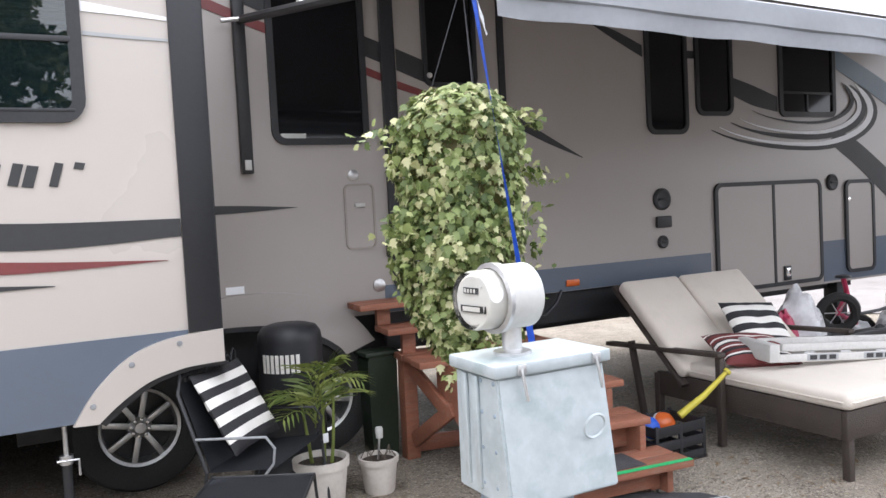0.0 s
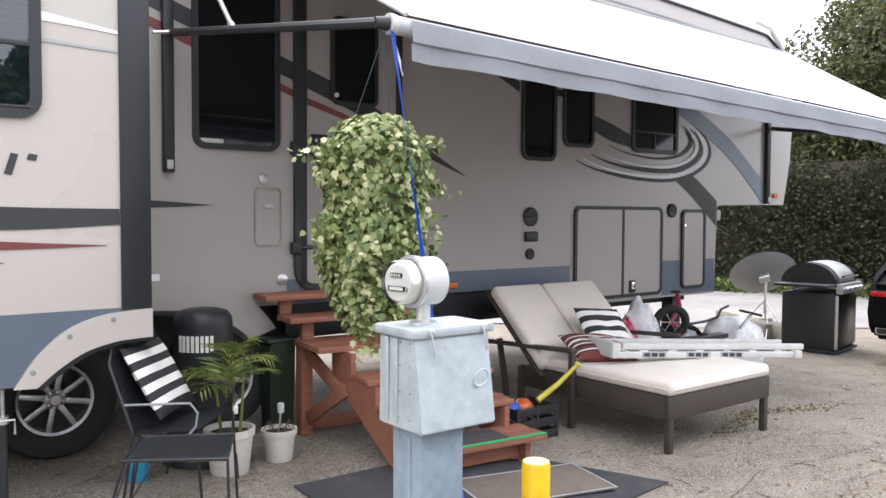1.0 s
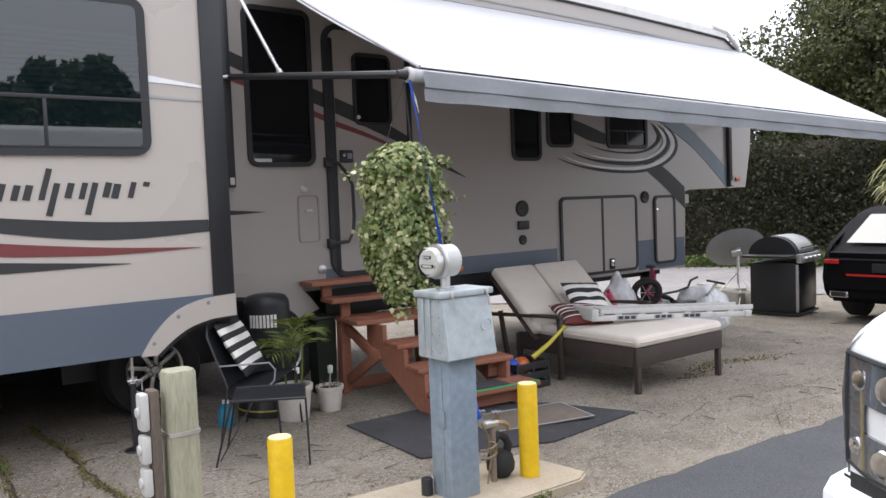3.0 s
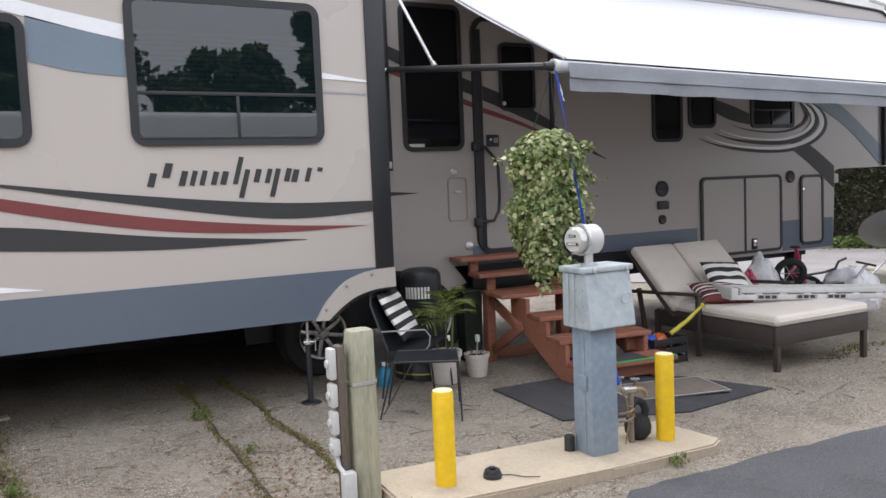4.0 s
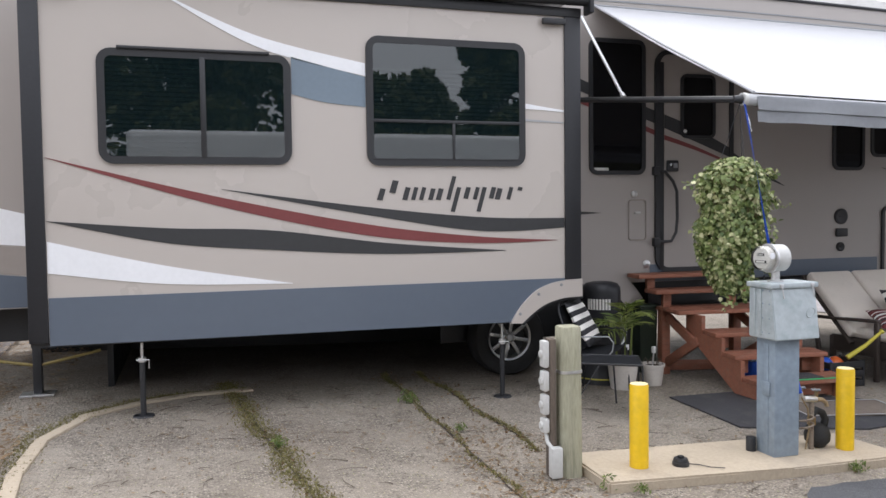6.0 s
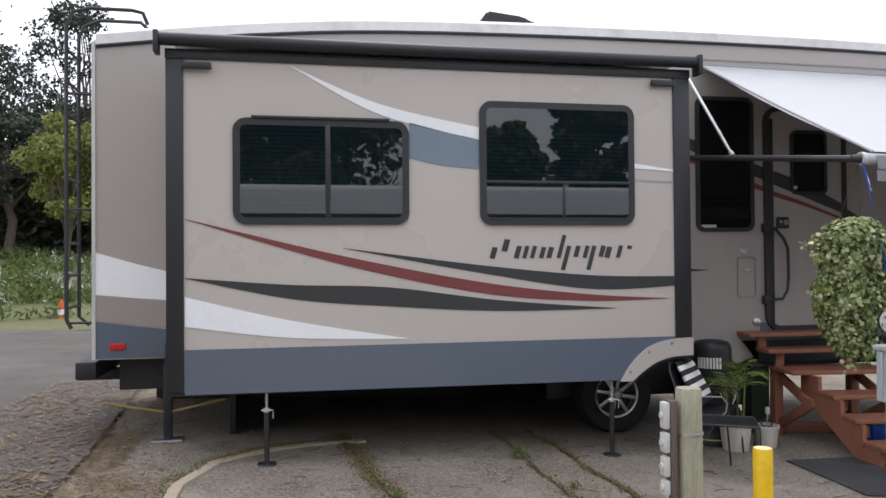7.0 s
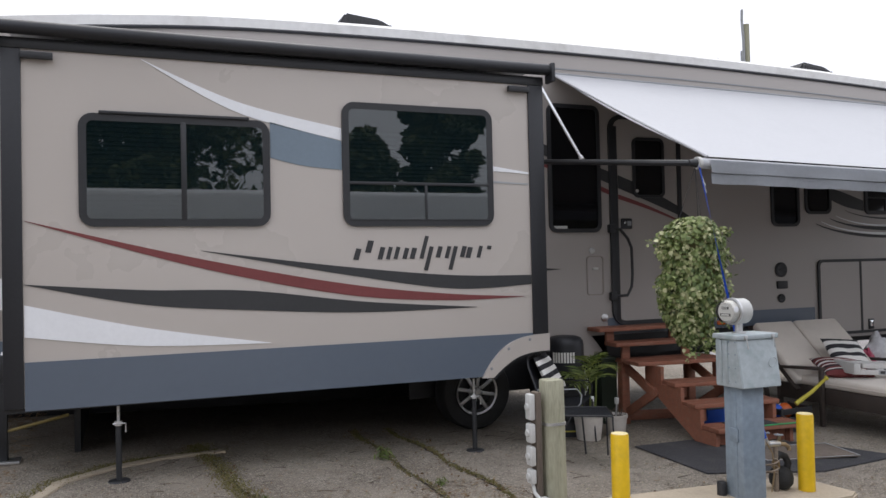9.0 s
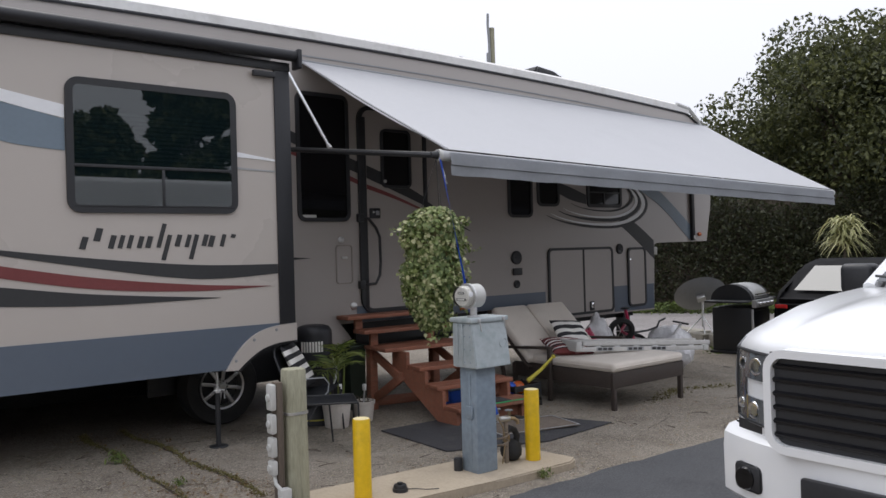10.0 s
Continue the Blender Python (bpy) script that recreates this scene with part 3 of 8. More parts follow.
# roof membrane with rolled edge and dark drip rail
rp = [(x, z + 0.002) for x, z in top]
bm = bmesh.new()
ringA = [[bm.verts.new((x, y, z + dz)) for x, z in rp] for y, dz in ((W - 0.02, 0.0), (W - 0.022, 0.085), (W + 0.04, 0.125), (W + 0.3, 0.14), (2.2, 0.16), (3.38, 0.1), (3.38, 0.0))]
for A, B in zip(ringA, ringA[1:]):
    for i in range(len(A) - 1):
        bm.faces.new((A[i], A[i + 1], B[i + 1], B[i]))
part("roof", bm, M["roof"], rv, "white roof membrane rolled over the edge")
part("drip_rail", tube([(x, W - 0.012, z - 0.01) for x, z in top] + [(7.86, W - 0.012, 3.53), (8.08, W - 0.012, 3.28)], 0.016, 6), M["blk2"], rv, "thin dark drip rail")
part("rail_seam", sheet([(x, z - 0.17) for x, z in top[9:]], [(x, z - 0.185) for x, z in top[9:]], W - 0.008, depth=0.006), M["grey"], rv)
part("front_cap_trim", tube([(7.3, W - 0.01, 3.80), (7.62, W - 0.01, 3.76), (7.86, W - 0.01, 3.6), (8.0, W - 0.01, 3.42)], 0.03, 8), M["ltgrey"], rv)
part("chassis", box(-4.9, 6.4, W + 0.25, 3.1, 0.55, 0.849), M["black"], rv, "black steel underframe")
part("belly_skirt", box(1.3, 4.2, W + 0.06, W + 0.1, 0.62, 0.85), M["black"], rv)
for x in (-0.28, 0.79):
    part("axle", tube([(x, W + 0.15, 0.36), (x, 3.2, 0.36)], 0.05), M["black"], rv)
part("front_landing_leg", box(6.05, 6.2, W + 0.15, W + 0.3, gz(6.1), 0.66, 0.01), M["blk2"], rv)
part("landing_foot", box(5.95, 6.3, W + 0.08, W + 0.37, gz(6.1) - 0.01, gz(6.1) + 0.04, 0.008), M["ltgrey"], rv)
part("pin_box", plate([(6.9, 1.66), (7.7, 1.66), (7.9, 1.3), (7.6, 1.2)], 2.0, 2.3, 0.01), M["black"], rv)
# lower paint band
part("lower_band", box(1.28, 4.24, W - 0.004, W, 0.853, 1.03), M["slate"], rv, "slate blue lower band")
part("lower_band", box(5.66, 6.595, W - 0.004, W, 0.66, 1.03), M["slate"], rv, "slate blue lower band")
part("lower_band", sheet([(-5.045, 1.18), (-4.7, 1.13), (-4.35, 1.09)], [(-5.045, 0.86), (-4.7, 0.86), (-4.35, 0.86)], W - 0.005), M["slate"], rv, "slate blue lower band")
part("swoosh", sheet([(-5.045, 1.775), (-4.7, 1.67), (-4.35, 1.58)], [(-5.045, 1.41), (-4.7, 1.375), (-4.35, 1.345)], W - 0.005), M["white"], rv, "white swoosh decal")
part("swoosh", sheet([(-5.045, 1.40), (-4.7, 1.365), (-4.35, 1.335)], [(-5.045, 1.19), (-4.7, 1.14), (-4.35, 1.10)], W - 0.004), M["gel2"], rv, "taupe swoosh decal")
part("tail_marker", box(-4.93, -4.8, W - 0.02, W, 0.93, 0.99, 0.008), M["redlens"], rv, "red side marker lamp")
part("corner_trim", box(-5.075, -5.045, W - 0.012, W + 0.03, 0.85, 3.6), M["ltgrey"], rv)


def window(x0, x1, z0, z1, y, parent, r=0.1, w=0.055, glass="glass", bars=(), name="window", label="", blinds=()):
    f = part(name, ring_plate(x0, x1, z0, z1, r, w, y - 0.022, y + 0.004), M["black"], parent, label)
    inner = rounded(x0 + w * 0.8, x1 - w * 0.8, z0 + w * 0.8, z1 - w * 0.8, r - w * 0.7)
    if blinds:
        # flat plate in place of a room; the unlit darkness is its colour
        part("unlit_room_plate", plate(inner, y - 0.003, y - 0.001), M["print_and_room"], f)
        part("pane", plate(inner, y - 0.019, y - 0.017), M["pane"], f)
        for a, b, c, d in blinds:
            for k in range(int((d - c) / 0.034)):
                z = c + 0.034 * k
                part("blind_slat", moved(box(a, b, -0.0045, 0.0045, 0.0, 0.021), Matrix.Translation((0, y - 0.0105, z)) @ Matrix.Rotation(radians(-8), 4, "X")), M["louvre"], f)
    else:
        part("pane", plate(inner, y - 0.006, y - 0.002), M[glass], f)
    for a, b, c, d in bars:
        part("glazing_bar", box(a, b, y - (0.0255 if blinds else 0.018), y - (0.0195 if blinds else 0.0062), c, d, 0.0025), M["black"], f)
    return f


# the slide-out room
arch_ = curve([(-0.62, 0.69), (-0.53, 0.79), (-0.42, 0.865), (-0.3, 0.915), (-0.165, 0.94), (0.0, 0.945)], 14)
so = part("slide_out", plate([(-4.335, 0.69)] + arch_ + [(0.0, 3.30), (-4.335, 3.30)], 0.0, W - 0.001), M["gel"], rv, "slide-out room with painted swooshes")
part("skirt_panel", plate([(-4.2, 0.67), (-0.63, 0.655), (-0.55, 0.8), (-0.43, 0.905), (-0.3, 0.96), (-0.15, 0.985), (-0.15, 1.013), (-4.2, 1.013)], -0.012, -0.002), M["slate"], so, "slate blue skirt")
part("edge_strip", box(-4.335, -4.205, -0.02, -0.002, 0.69, 3.24, 0.006), M["blk2"], so, "black edge strip")
part("edge_strip", box(-0.148, 0.004, -0.02, -0.002, 1.0, 3.24, 0.006), M["blk2"], so, "black edge strip")
part("side_seal", box(0.004, 0.012, 0.0, 0.09, 0.99, 3.24), M["blk2"], so)
part("head_trim", box(-4.34, 0.01, -0.022, -0.002, 3.242, 3.32, 0.006), M["black"], so)
part("floor_edge", box(-4.33, -0.6, 0.02, W, 0.655, 0.688), M["black"], so)
for x0 in (-4.205, -0.36):
    part("awning_bracket", box(x0, x0 + 0.21, -0.06, -0.021, 3.165, 3.215, 0.006), M["black"], so)
part("topper_roller", tube([(-4.39, -0.075, 3.375), (-2.2, -0.075, 3.372), (0.055, -0.075, 3.375)], 0.05, 14), M["blk2"], so, "dark roller of the slide topper")
part("topper_fabric", box(-4.3, -0.03, -0.06, W - 0.03, 3.405, 3.412), M["valance"], so)
for x in (-4.39, 0.055):
    part("roller_bracket", box(x - 0.02, x + 0.02, -0.14, -0.005, 3.26, 3.43, 0.01), M["blk2"], so)
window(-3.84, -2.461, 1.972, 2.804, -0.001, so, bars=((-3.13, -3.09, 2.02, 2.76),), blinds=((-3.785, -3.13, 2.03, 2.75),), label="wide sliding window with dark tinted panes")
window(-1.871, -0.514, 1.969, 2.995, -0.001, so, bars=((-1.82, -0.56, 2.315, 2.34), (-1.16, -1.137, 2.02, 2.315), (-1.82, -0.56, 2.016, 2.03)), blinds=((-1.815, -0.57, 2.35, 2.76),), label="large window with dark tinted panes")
part("drip_cap", box(-3.70, -2.62, -0.04, -0.02, 2.80, 2.822, 0.004), M["black"], so)


def swoosh(top_pts, low_pts, m, label, y=-0.0055, n=22, parent=None):
    return part("swoosh", sheet(curve(top_pts, n), curve(low_pts, n), y), M[m], parent or so, label)


swoosh([(-3.40, 3.225), (-2.7, 2.945), (-1.875, 2.775)], [(-3.40, 3.222), (-2.7, 2.86), (-1.875, 2.675)], "white", "white swoosh decal")
swoosh([(-2.455, 2.80), (-2.2, 2.74), (-1.875, 2.668)], [(-2.455, 2.515), (-2.2, 2.46), (-1.875, 2.432)], "steel", "blue grey swoosh decal")
swoosh([(-0.51, 2.50), (-0.33, 2.475), (-0.15, 2.452)], [(-0.51, 2.455), (-0.33, 2.447), (-0.15, 2.435)], "white", "white swoosh decal")
swoosh([(-0.51, 2.37), (-0.33, 2.36), (-0.15, 2.352)], [(-0.51, 2.352), (-0.33, 2.345), (-0.15, 2.34)], "greyd", "grey swoosh decal")
swoosh([(-4.195, 2.015), (-3.0, 1.725), (-1.85, 1.50), (-0.95, 1.39), (-0.215, 1.343)], [(-4.195, 2.012), (-3.0, 1.655), (-1.85, 1.41), (-0.95, 1.333), (-0.215, 1.341)], "red", "maroon swoosh decal", n=36)
swoosh([(-2.992, 1.787), (-1.855, 1.640), (-0.9, 1.548), (-0.15, 1.532)], [(-2.992, 1.785), (-1.855, 1.575), (-0.9, 1.432), (-0.15, 1.449)], "char", "charcoal swoosh decal", n=30)
swoosh([(-4.20, 1.563), (-3.4, 1.50), (-2.631, 1.47), (-1.7, 1.35), (-0.69, 1.267)], [(-4.20, 1.560), (-3.4, 1.39), (-2.631, 1.318), (-1.7, 1.262), (-0.69, 1.264)], "char", "charcoal swoosh decal", n=36)
swoosh([(-4.20, 1.417), (-3.4, 1.22), (-2.473, 1.056)], [(-4.20, 1.19), (-3.4, 1.085), (-2.473, 1.053)], "white", "white swoosh decal")
# name in slanted script, reduced to plain slanted bars of its size
for x0, wd, z0, z1 in ((-1.795, 0.045, 1.692, 1.79), (-1.71, 0.05, 1.75, 1.855), (-1.588, 0.042, 1.692, 1.80), (-1.515, 0.034, 1.692, 1.80), (-1.448, 0.034, 1.692, 1.80), (-1.37, 0.038, 1.692, 1.79), (-1.305, 0.042, 1.692, 1.79), (-1.215, 0.034, 1.692, 1.89), (-1.150, 0.036, 1.592, 1.80), (-1.07, 0.04, 1.70, 1.80), (-0.985, 0.034, 1.692, 1.80), (-0.925, 0.036, 1.592, 1.80), (-0.845, 0.04, 1.70, 1.80), (-0.79, 0.045, 1.692, 1.79), (-0.685, 0.034, 1.692, 1.80), (-0.605, 0.04, 1.765, 1.80)):
    lean_ = [(z - 1.692) * 0.28 for z in (z1, z0)]
    part("script_stroke", sheet([(x0 + lean_[0], z1), (x0 + wd + lean_[0], z1 - 0.006)], [(x0 + lean_[1], z0 + 0.006), (x0 + wd + lean_[1], z0)], -0.0055), M["char"], so, smooth=False)
# arch flare on the slide skirt
oc = curve([(-0.663, 0.647), (-0.57, 0.785), (-0.437, 0.908), (-0.303, 0.968), (-0.165, 0.993), (0.005, 1.003)], 20)
ic = curve([(-0.56, 0.642), (-0.46, 0.725), (-0.335, 0.80), (-0.197, 0.838), (-0.1, 0.847), (0.005, 0.85)], 20)
fl = sheet(oc, ic, -0.035, depth=0.03)
part("wheel_arch_flare", fl, M["gel"], so, "cream plastic wheel arch flare")
for p in (oc[3], oc[8], oc[14]):
    part("screw", lathe([(0.0, 0.006), (0.012, 0.004), (0.014, 0.0)], 8, m=pose(p[0] + 0.015, -0.036, p[1] - 0.03, 90)), M["grey"], so)
part("arch_liner", sheet(ic, [(a + 0.03, b - 0.02) for a, b in ic], -0.005, depth=0.35), M["black"], so)

# ---- the long wall ----
window(0.587, 1.225, 1.951, 3.311, W - 0.001, rv, r=0.09, w=0.04, glass="glass2", label="tall dark window beside the door")
part("window_vent", box(0.64, 0.80, W - 0.02, W - 0.008, 1.985, 2.02, 0.003), M["ltgrey"], rv)
for x0, x1, z0 in ((3.593, 4.032, 2.007), (4.125, 4.547, 2.158)):
    window(x0, x1, z0, 2.9, W - 0.001, rv, r=0.09, w=0.035, glass="glass2", label="narrow dark window under the awning")
window(5.116, 5.869, 2.157, 2.9, W - 0.001, rv, r=0.07, w=0.045, glass="glass2", bars=((5.15, 5.84, 2.36, 2.38), (5.47, 5.49, 2.19, 2.36)), label="dark window under the awning")
part("window_link", box(4.0, 4.15, W - 0.008, W, 2.62, 2.68), M["black"], rv)
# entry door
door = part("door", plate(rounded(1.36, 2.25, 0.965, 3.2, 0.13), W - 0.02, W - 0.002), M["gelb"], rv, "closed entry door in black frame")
part("door_frame", ring_plate(1.334, 2.275, 0.945, 3.23, 0.16, 0.05, W - 0.035, W - 0.003), M["black"], door)
part("hinge_strip", box(1.375, 1.43, W - 0.036, W - 0.0205, 0.99, 3.1, 0.005), M["black"], door)
window(1.631, 2.045, 2.329, 2.989, W - 0.021, door, r=0.07, w=0.03, glass="glass2", name="door_window")
part("window_knob", lathe([(0.0, 0.012), (0.018, 0.01), (0.02, 0.0)], 10, m=pose(1.67, W - 0.045, 2.40, 90)), M["ltgrey"], door)
lk = part("door_lock", box(1.46, 1.6, W - 0.045, W - 0.021, 1.985, 2.10, 0.012), M["black"], door, "black paddle lock")
part("key_cylinder", lathe([(0.0, 0.01), (0.014, 0.008), (0.014, 0.0)], 10, m=pose(1.50, W - 0.047, 2.055, 90)), M["chrome"], lk)
part("latch", box(1.53, 1.58, W - 0.055, W - 0.046, 2.02, 2.07, 0.006), M["grey"], lk)
gh = part("grab_handle", tube([(1.35, W - 0.03, 1.99), (1.42, W - 0.07, 1.98), (1.50, W - 0.09, 1.88), (1.545, W - 0.09, 1.78), (1.55, W - 0.09, 1.5), (1.535, W - 0.09, 1.36), (1.48, W - 0.09, 1.27), (1.35, W - 0.03, 1.26)], 0.016, 8), M["black"], rv, "black folding grab handle")
for z in (1.99, 1.26):
    part("handle_mount", box(1.30, 1.375, W - 0.06, W - 0.003, z - 0.045, z + 0.045, 0.01), M["black"], gh)
part("cover_plate", ring_plate(1.03, 1.24, 1.28, 1.70, 0.04, 0.012, W - 0.012, W - 0.001), M["gel2"], rv)
part("cover_latch", box(1.10, 1.17, W - 0.018, W - 0.002, 1.55, 1.575, 0.004), M["ltgrey"], rv)
for x, z, r in ((1.10, 1.755, 0.035), (1.24, 1.035, 0.042)):
    part("utility_port", lathe([(0.0, 0.022), (r * 0.5, 0.02), (r, 0.012), (r, 0.0)], 16, m=pose(x, W, z, 90)), M["alu"], rv)
part("notice", box(0.25, 0.36, W - 0.006, W - 0.001, 1.065, 1.11), M["white"], rv, "small white sticker")
part("awning_stripe", sheet(curve([(0.14, 1.60), (0.4, 1.59), (0.72, 1.568)], 8), curve([(0.14, 1.545), (0.4, 1.55), (0.72, 1.566)], 8), W - 0.006), M["char"], rv)


def wall_swoosh(a, b, m, label, y=W - 0.006, n=18):
    return part("swoosh", sheet(curve(a, n), curve(b, n), y), M[m], rv, label)


wall_swoosh([(0.1, 3.05), (0.6, 2.86), (1.36, 2.60)], [(0.1, 2.93), (0.6, 2.74), (1.36, 2.47)], "char", "charcoal swoosh decal")
wall_swoosh([(0.1, 2.86), (0.6, 2.68), (1.36, 2.40)], [(0.1, 2.79), (0.6, 2.62), (1.36, 2.35)], "red", "maroon swoosh decal")
wall_swoosh([(1.44, 2.57), (1.8, 2.44), (2.23, 2.24)], [(1.44, 2.43), (1.8, 2.30), (2.23, 2.14)], "char", "charcoal swoosh decal", W - 0.0255)
wall_swoosh([(1.44, 2.36), (1.8, 2.25), (2.23, 2.09)], [(1.44, 2.31), (1.8, 2.21), (2.23, 2.07)], "red", "maroon swoosh decal", W - 0.0255)
wall_swoosh([(2.29, 2.19), (2.6, 2.02), (2.95, 1.84)], [(2.29, 2.10), (2.6, 1.96), (2.95, 1.835)], "char", "charcoal swoosh decal")
wall_swoosh([(3.05, 2.86), (3.3, 2.80), (3.57, 2.70)], [(3.05, 2.85), (3.3, 2.73), (3.57, 2.61)], "char", "charcoal swoosh decal")
wall_swoosh([(4.56, 2.48), (4.8, 2.42), (5.1, 2.33)], [(4.56, 2.33), (4.8, 2.25), (5.1, 2.20)], "char", "charcoal swoosh decal")
wall_swoosh([(5.9, 2.05), (6.2, 1.93), (6.62, 1.68)], [(5.78, 1.93), (6.15, 1.72), (6.62, 1.40)], "char", "charcoal swoosh decal")
wall_swoosh([(5.9, 2.78), (6.8, 2.42), (7.75, 1.80)], [(5.9, 2.60), (6.8, 2.20), (7.55, 1.68)], "steel", "blue grey swoosh decal")
for dz, sc, m, th in ((0.0, 1.0, "char", 0.10), (0.012, 0.93, "white", 0.065), (0.03, 0.82, "char", 0.10), (0.05, 0.74, "white", 0.05), (0.10, 0.62, "char", 0.04)):
    a, b = [], []
    for k in range(22):
        u = k / 21
        ang = radians(-150 + 195 * u)
        cx, cz = 5.55, 2.22 + dz
        rx_, rz_ = 1.0 * sc, 0.36 * sc
        px = cx + rx_ * math.cos(ang) * (1.45 if math.cos(ang) < 0 else 0.95)
        pz = cz + rz_ * math.sin(ang)
        wd = th * math.sin(math.pi * min(u * 0.62 + 0.02, 1.0)) * (1.0 - max(0, u - 0.9) * 9)
        a.append((px, pz))
        b.append((px - wd * 1.3 * math.cos(ang), pz - wd * 0.9 * math.sin(ang)))
    part("crescent", sheet(a, b, W - 0.005 - 0.004 * (1 - sc) * 6), M[m], rv, "layered crescent decal")
# hatches and vents
for x0, x1, z0, z1, split in ((4.291, 5.634, 0.678, 1.602, True), (5.97, 6.398, 0.713, 1.581, False)):
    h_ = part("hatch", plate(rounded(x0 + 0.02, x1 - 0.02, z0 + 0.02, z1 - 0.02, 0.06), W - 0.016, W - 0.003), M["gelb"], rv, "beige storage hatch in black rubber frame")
    part("hatch_frame", ring_plate(x0, x1, z0, z1, 0.08, 0.035, W - 0.024, W - 0.002), M["black"], h_)
    if split:
        part("centre_seal", box(4.985, 5.015, W - 0.022, W - 0.0165, z0 + 0.03, z1 - 0.03), M["black"], h_)
        part("hatch_latch", box(5.10, 5.19, W - 0.034, W - 0.0165, 0.72, 0.85, 0.01), M["black"], h_)
        part("latch_face", box(5.115, 5.175, W - 0.038, W - 0.0345, 0.76, 0.83, 0.004), M["chrome"], h_)
    else:
        part("hatch_latch", lathe([(0.0, 0.01), (0.02, 0.008), (0.02, 0.0)], 10, m=pose(6.02, W - 0.018, 1.4, 90)), M["chrome"], h_)
for x, z, r in ((3.717, 1.494, 0.088), (3.712, 1.155, 0.052), (5.80, 1.565, 0.075)):
    v_ = part("round_vent", lathe([(0.0, 0.02), (r * 0.55, 0.02), (r * 0.8, 0.026), (r, 0.018), (r, 0.0)], 24, m=pose(x, W, z, 90)), M["black"], rv)
    part("vent_louvre", box(x - r * 0.6, x + r * 0.6, W - 0.034, W - 0.0265, z - 0.008, z + 0.008, 0.002), M["blk2"], v_)
part("outlet_cover", box(3.645, 3.80, W - 0.03, W - 0.001, 1.268, 1.36, 0.01), M["black"], rv)
part("side_marker", box(2.74, 2.86, W - 0.025, W - 0.004, 0.885, 0.935, 0.01), M["amber"], rv, "amber side marker lamp")
part("side_marker", box(7.78, 7.87, W - 0.025, W - 0.001, 1.735, 1.79, 0.01), M["amber"], rv, "amber side marker lamp")
part("scare_light", box(6.63, 6.75, W + 0.02, W + 0.14, 1.46, 1.58, 0.015), M["ltgrey"], rv)
# second arch over the rear axle
oc = curve([(0.0, 1.03), (0.25, 1.055), (0.59, 1.05), (0.9, 0.963), (1.06, 0.83), (1.17, 0.69)], 20)
ic = curve([(0.0, 0.86), (0.25, 0.875), (0.55, 0.85), (0.78, 0.77), (0.92, 0.68), (0.97, 0.62)], 20)
part("wheel_arch_flare", sheet(oc, ic, W - 0.05, depth=0.048), M["gelb"], rv, "beige wheel arch flare")
part("arch_liner", sheet(ic, [(a - 0.02, b - 0.03) for a, b in ic], W - 0.045, depth=0.5), M["black"], rv)


def wheel(x, y, z, parent):
    w_ = part("wheel", lathe([(0.215, 0.02), (0.235, -0.005), (0.30, -0.022), (0.352, -0.012), (0.374, 0.03), (0.376, 0.12), (0.374, 0.2), (0.34, 0.245), (0.21, 0.24)], 40, m=pose(x, y, z, -90)), M["rubber"], parent, "black tyre on alloy wheel")
    part("rim", lathe([(0.225, 0.0), (0.222, -0.008), (0.205, 0.0), (0.198, 0.06), (0.198, 0.2)], 40, m=pose(x, y, z, -90)), M["alu"], w_)
    part("wheel_well", lathe([(0.0, 0.09), (0.198, 0.09)], 24, m=pose(x, y, z, -90)), M["black"], w_)
    part("hub", lathe([(0.0, -0.025), (0.03, -0.022), (0.045, 0.0), (0.062, 0.012), (0.07, 0.05)], 20, m=pose(x, y, z, -90)), M["alu"], w_)
    for k in range(8):
        a = 2 * math.pi * k / 8 + 0.2
        b = box(0.055, 0.205, 0.008, 0.035, -0.017, 0.017, 0.006)
        b.transform(pose(x, y, z) @ Matrix.Rotation(a, 4, "Y"))
        part("spoke", b, M["alu"], w_)
        b = lathe([(0.0, -0.018), (0.009, -0.016), (0.01, 0.01)], 6, m=pose(x + 0.048 * math.cos(a + 0.39), y, z + 0.048 * math.sin(a + 0.39), -90))
        part("lug_nut", b, M["chrome"], w_)


for x in (-0.28, 0.79):
    wheel(x, W - 0.0, 0.362, rv)
# awning over the door side
aw = part("awning_fabric", bmesh.new(), M["fabric"], rv, "pale grey vinyl awning sheet")
bm = bmesh.new()
NX, NY = 30, 10
for s in (0, 1):
    V = []
    for i in range(NX + 1):
        u = i / NX
        col = []
        for j in range(NY + 1):
            v = j / NY
            sag = 0.035 * math.sin(math.pi * v) + 0.006 * math.sin(u * 40 + 3 * v) * math.sin(math.pi * v)
            X = (0.64 + 7.42 * u) * (1 - v) + (0.86 + 6.97 * u) * v
            col.append(bm.verts.new((X, 0.925 * (1 - v) - 1.17 * v, (3.615 - 0.105 * u) * (1 - v) + (2.465 - 0.15 * u) * v - sag + 0.004 * s)))
        V.append(col)
    for i in range(NX):
        for j in range(NY):
            bm.faces.new((V[i][j], V[i + 1][j], V[i + 1][j + 1], V[i][j + 1]))
finish(bm, True)
bm.to_mesh(aw.data)
bm.free()
part("awning_rail", tube([(0.6, 0.93, 3.622), (8.08, 0.93, 3.517)], 0.014, 6), M["grey"], rv)
part("awning_hem", tube([(0.645, 0.92, 3.615), (0.755, -0.15, 3.015), (0.86, -1.17, 2.47)], 0.012, 6), M["fabric"], rv)
rl = part("awning_roller", tube([(0.80, -1.15, 2.415), (7.85, -1.15, 2.268)], 0.045, 14), M["fabric"], rv, "awning roller tube")
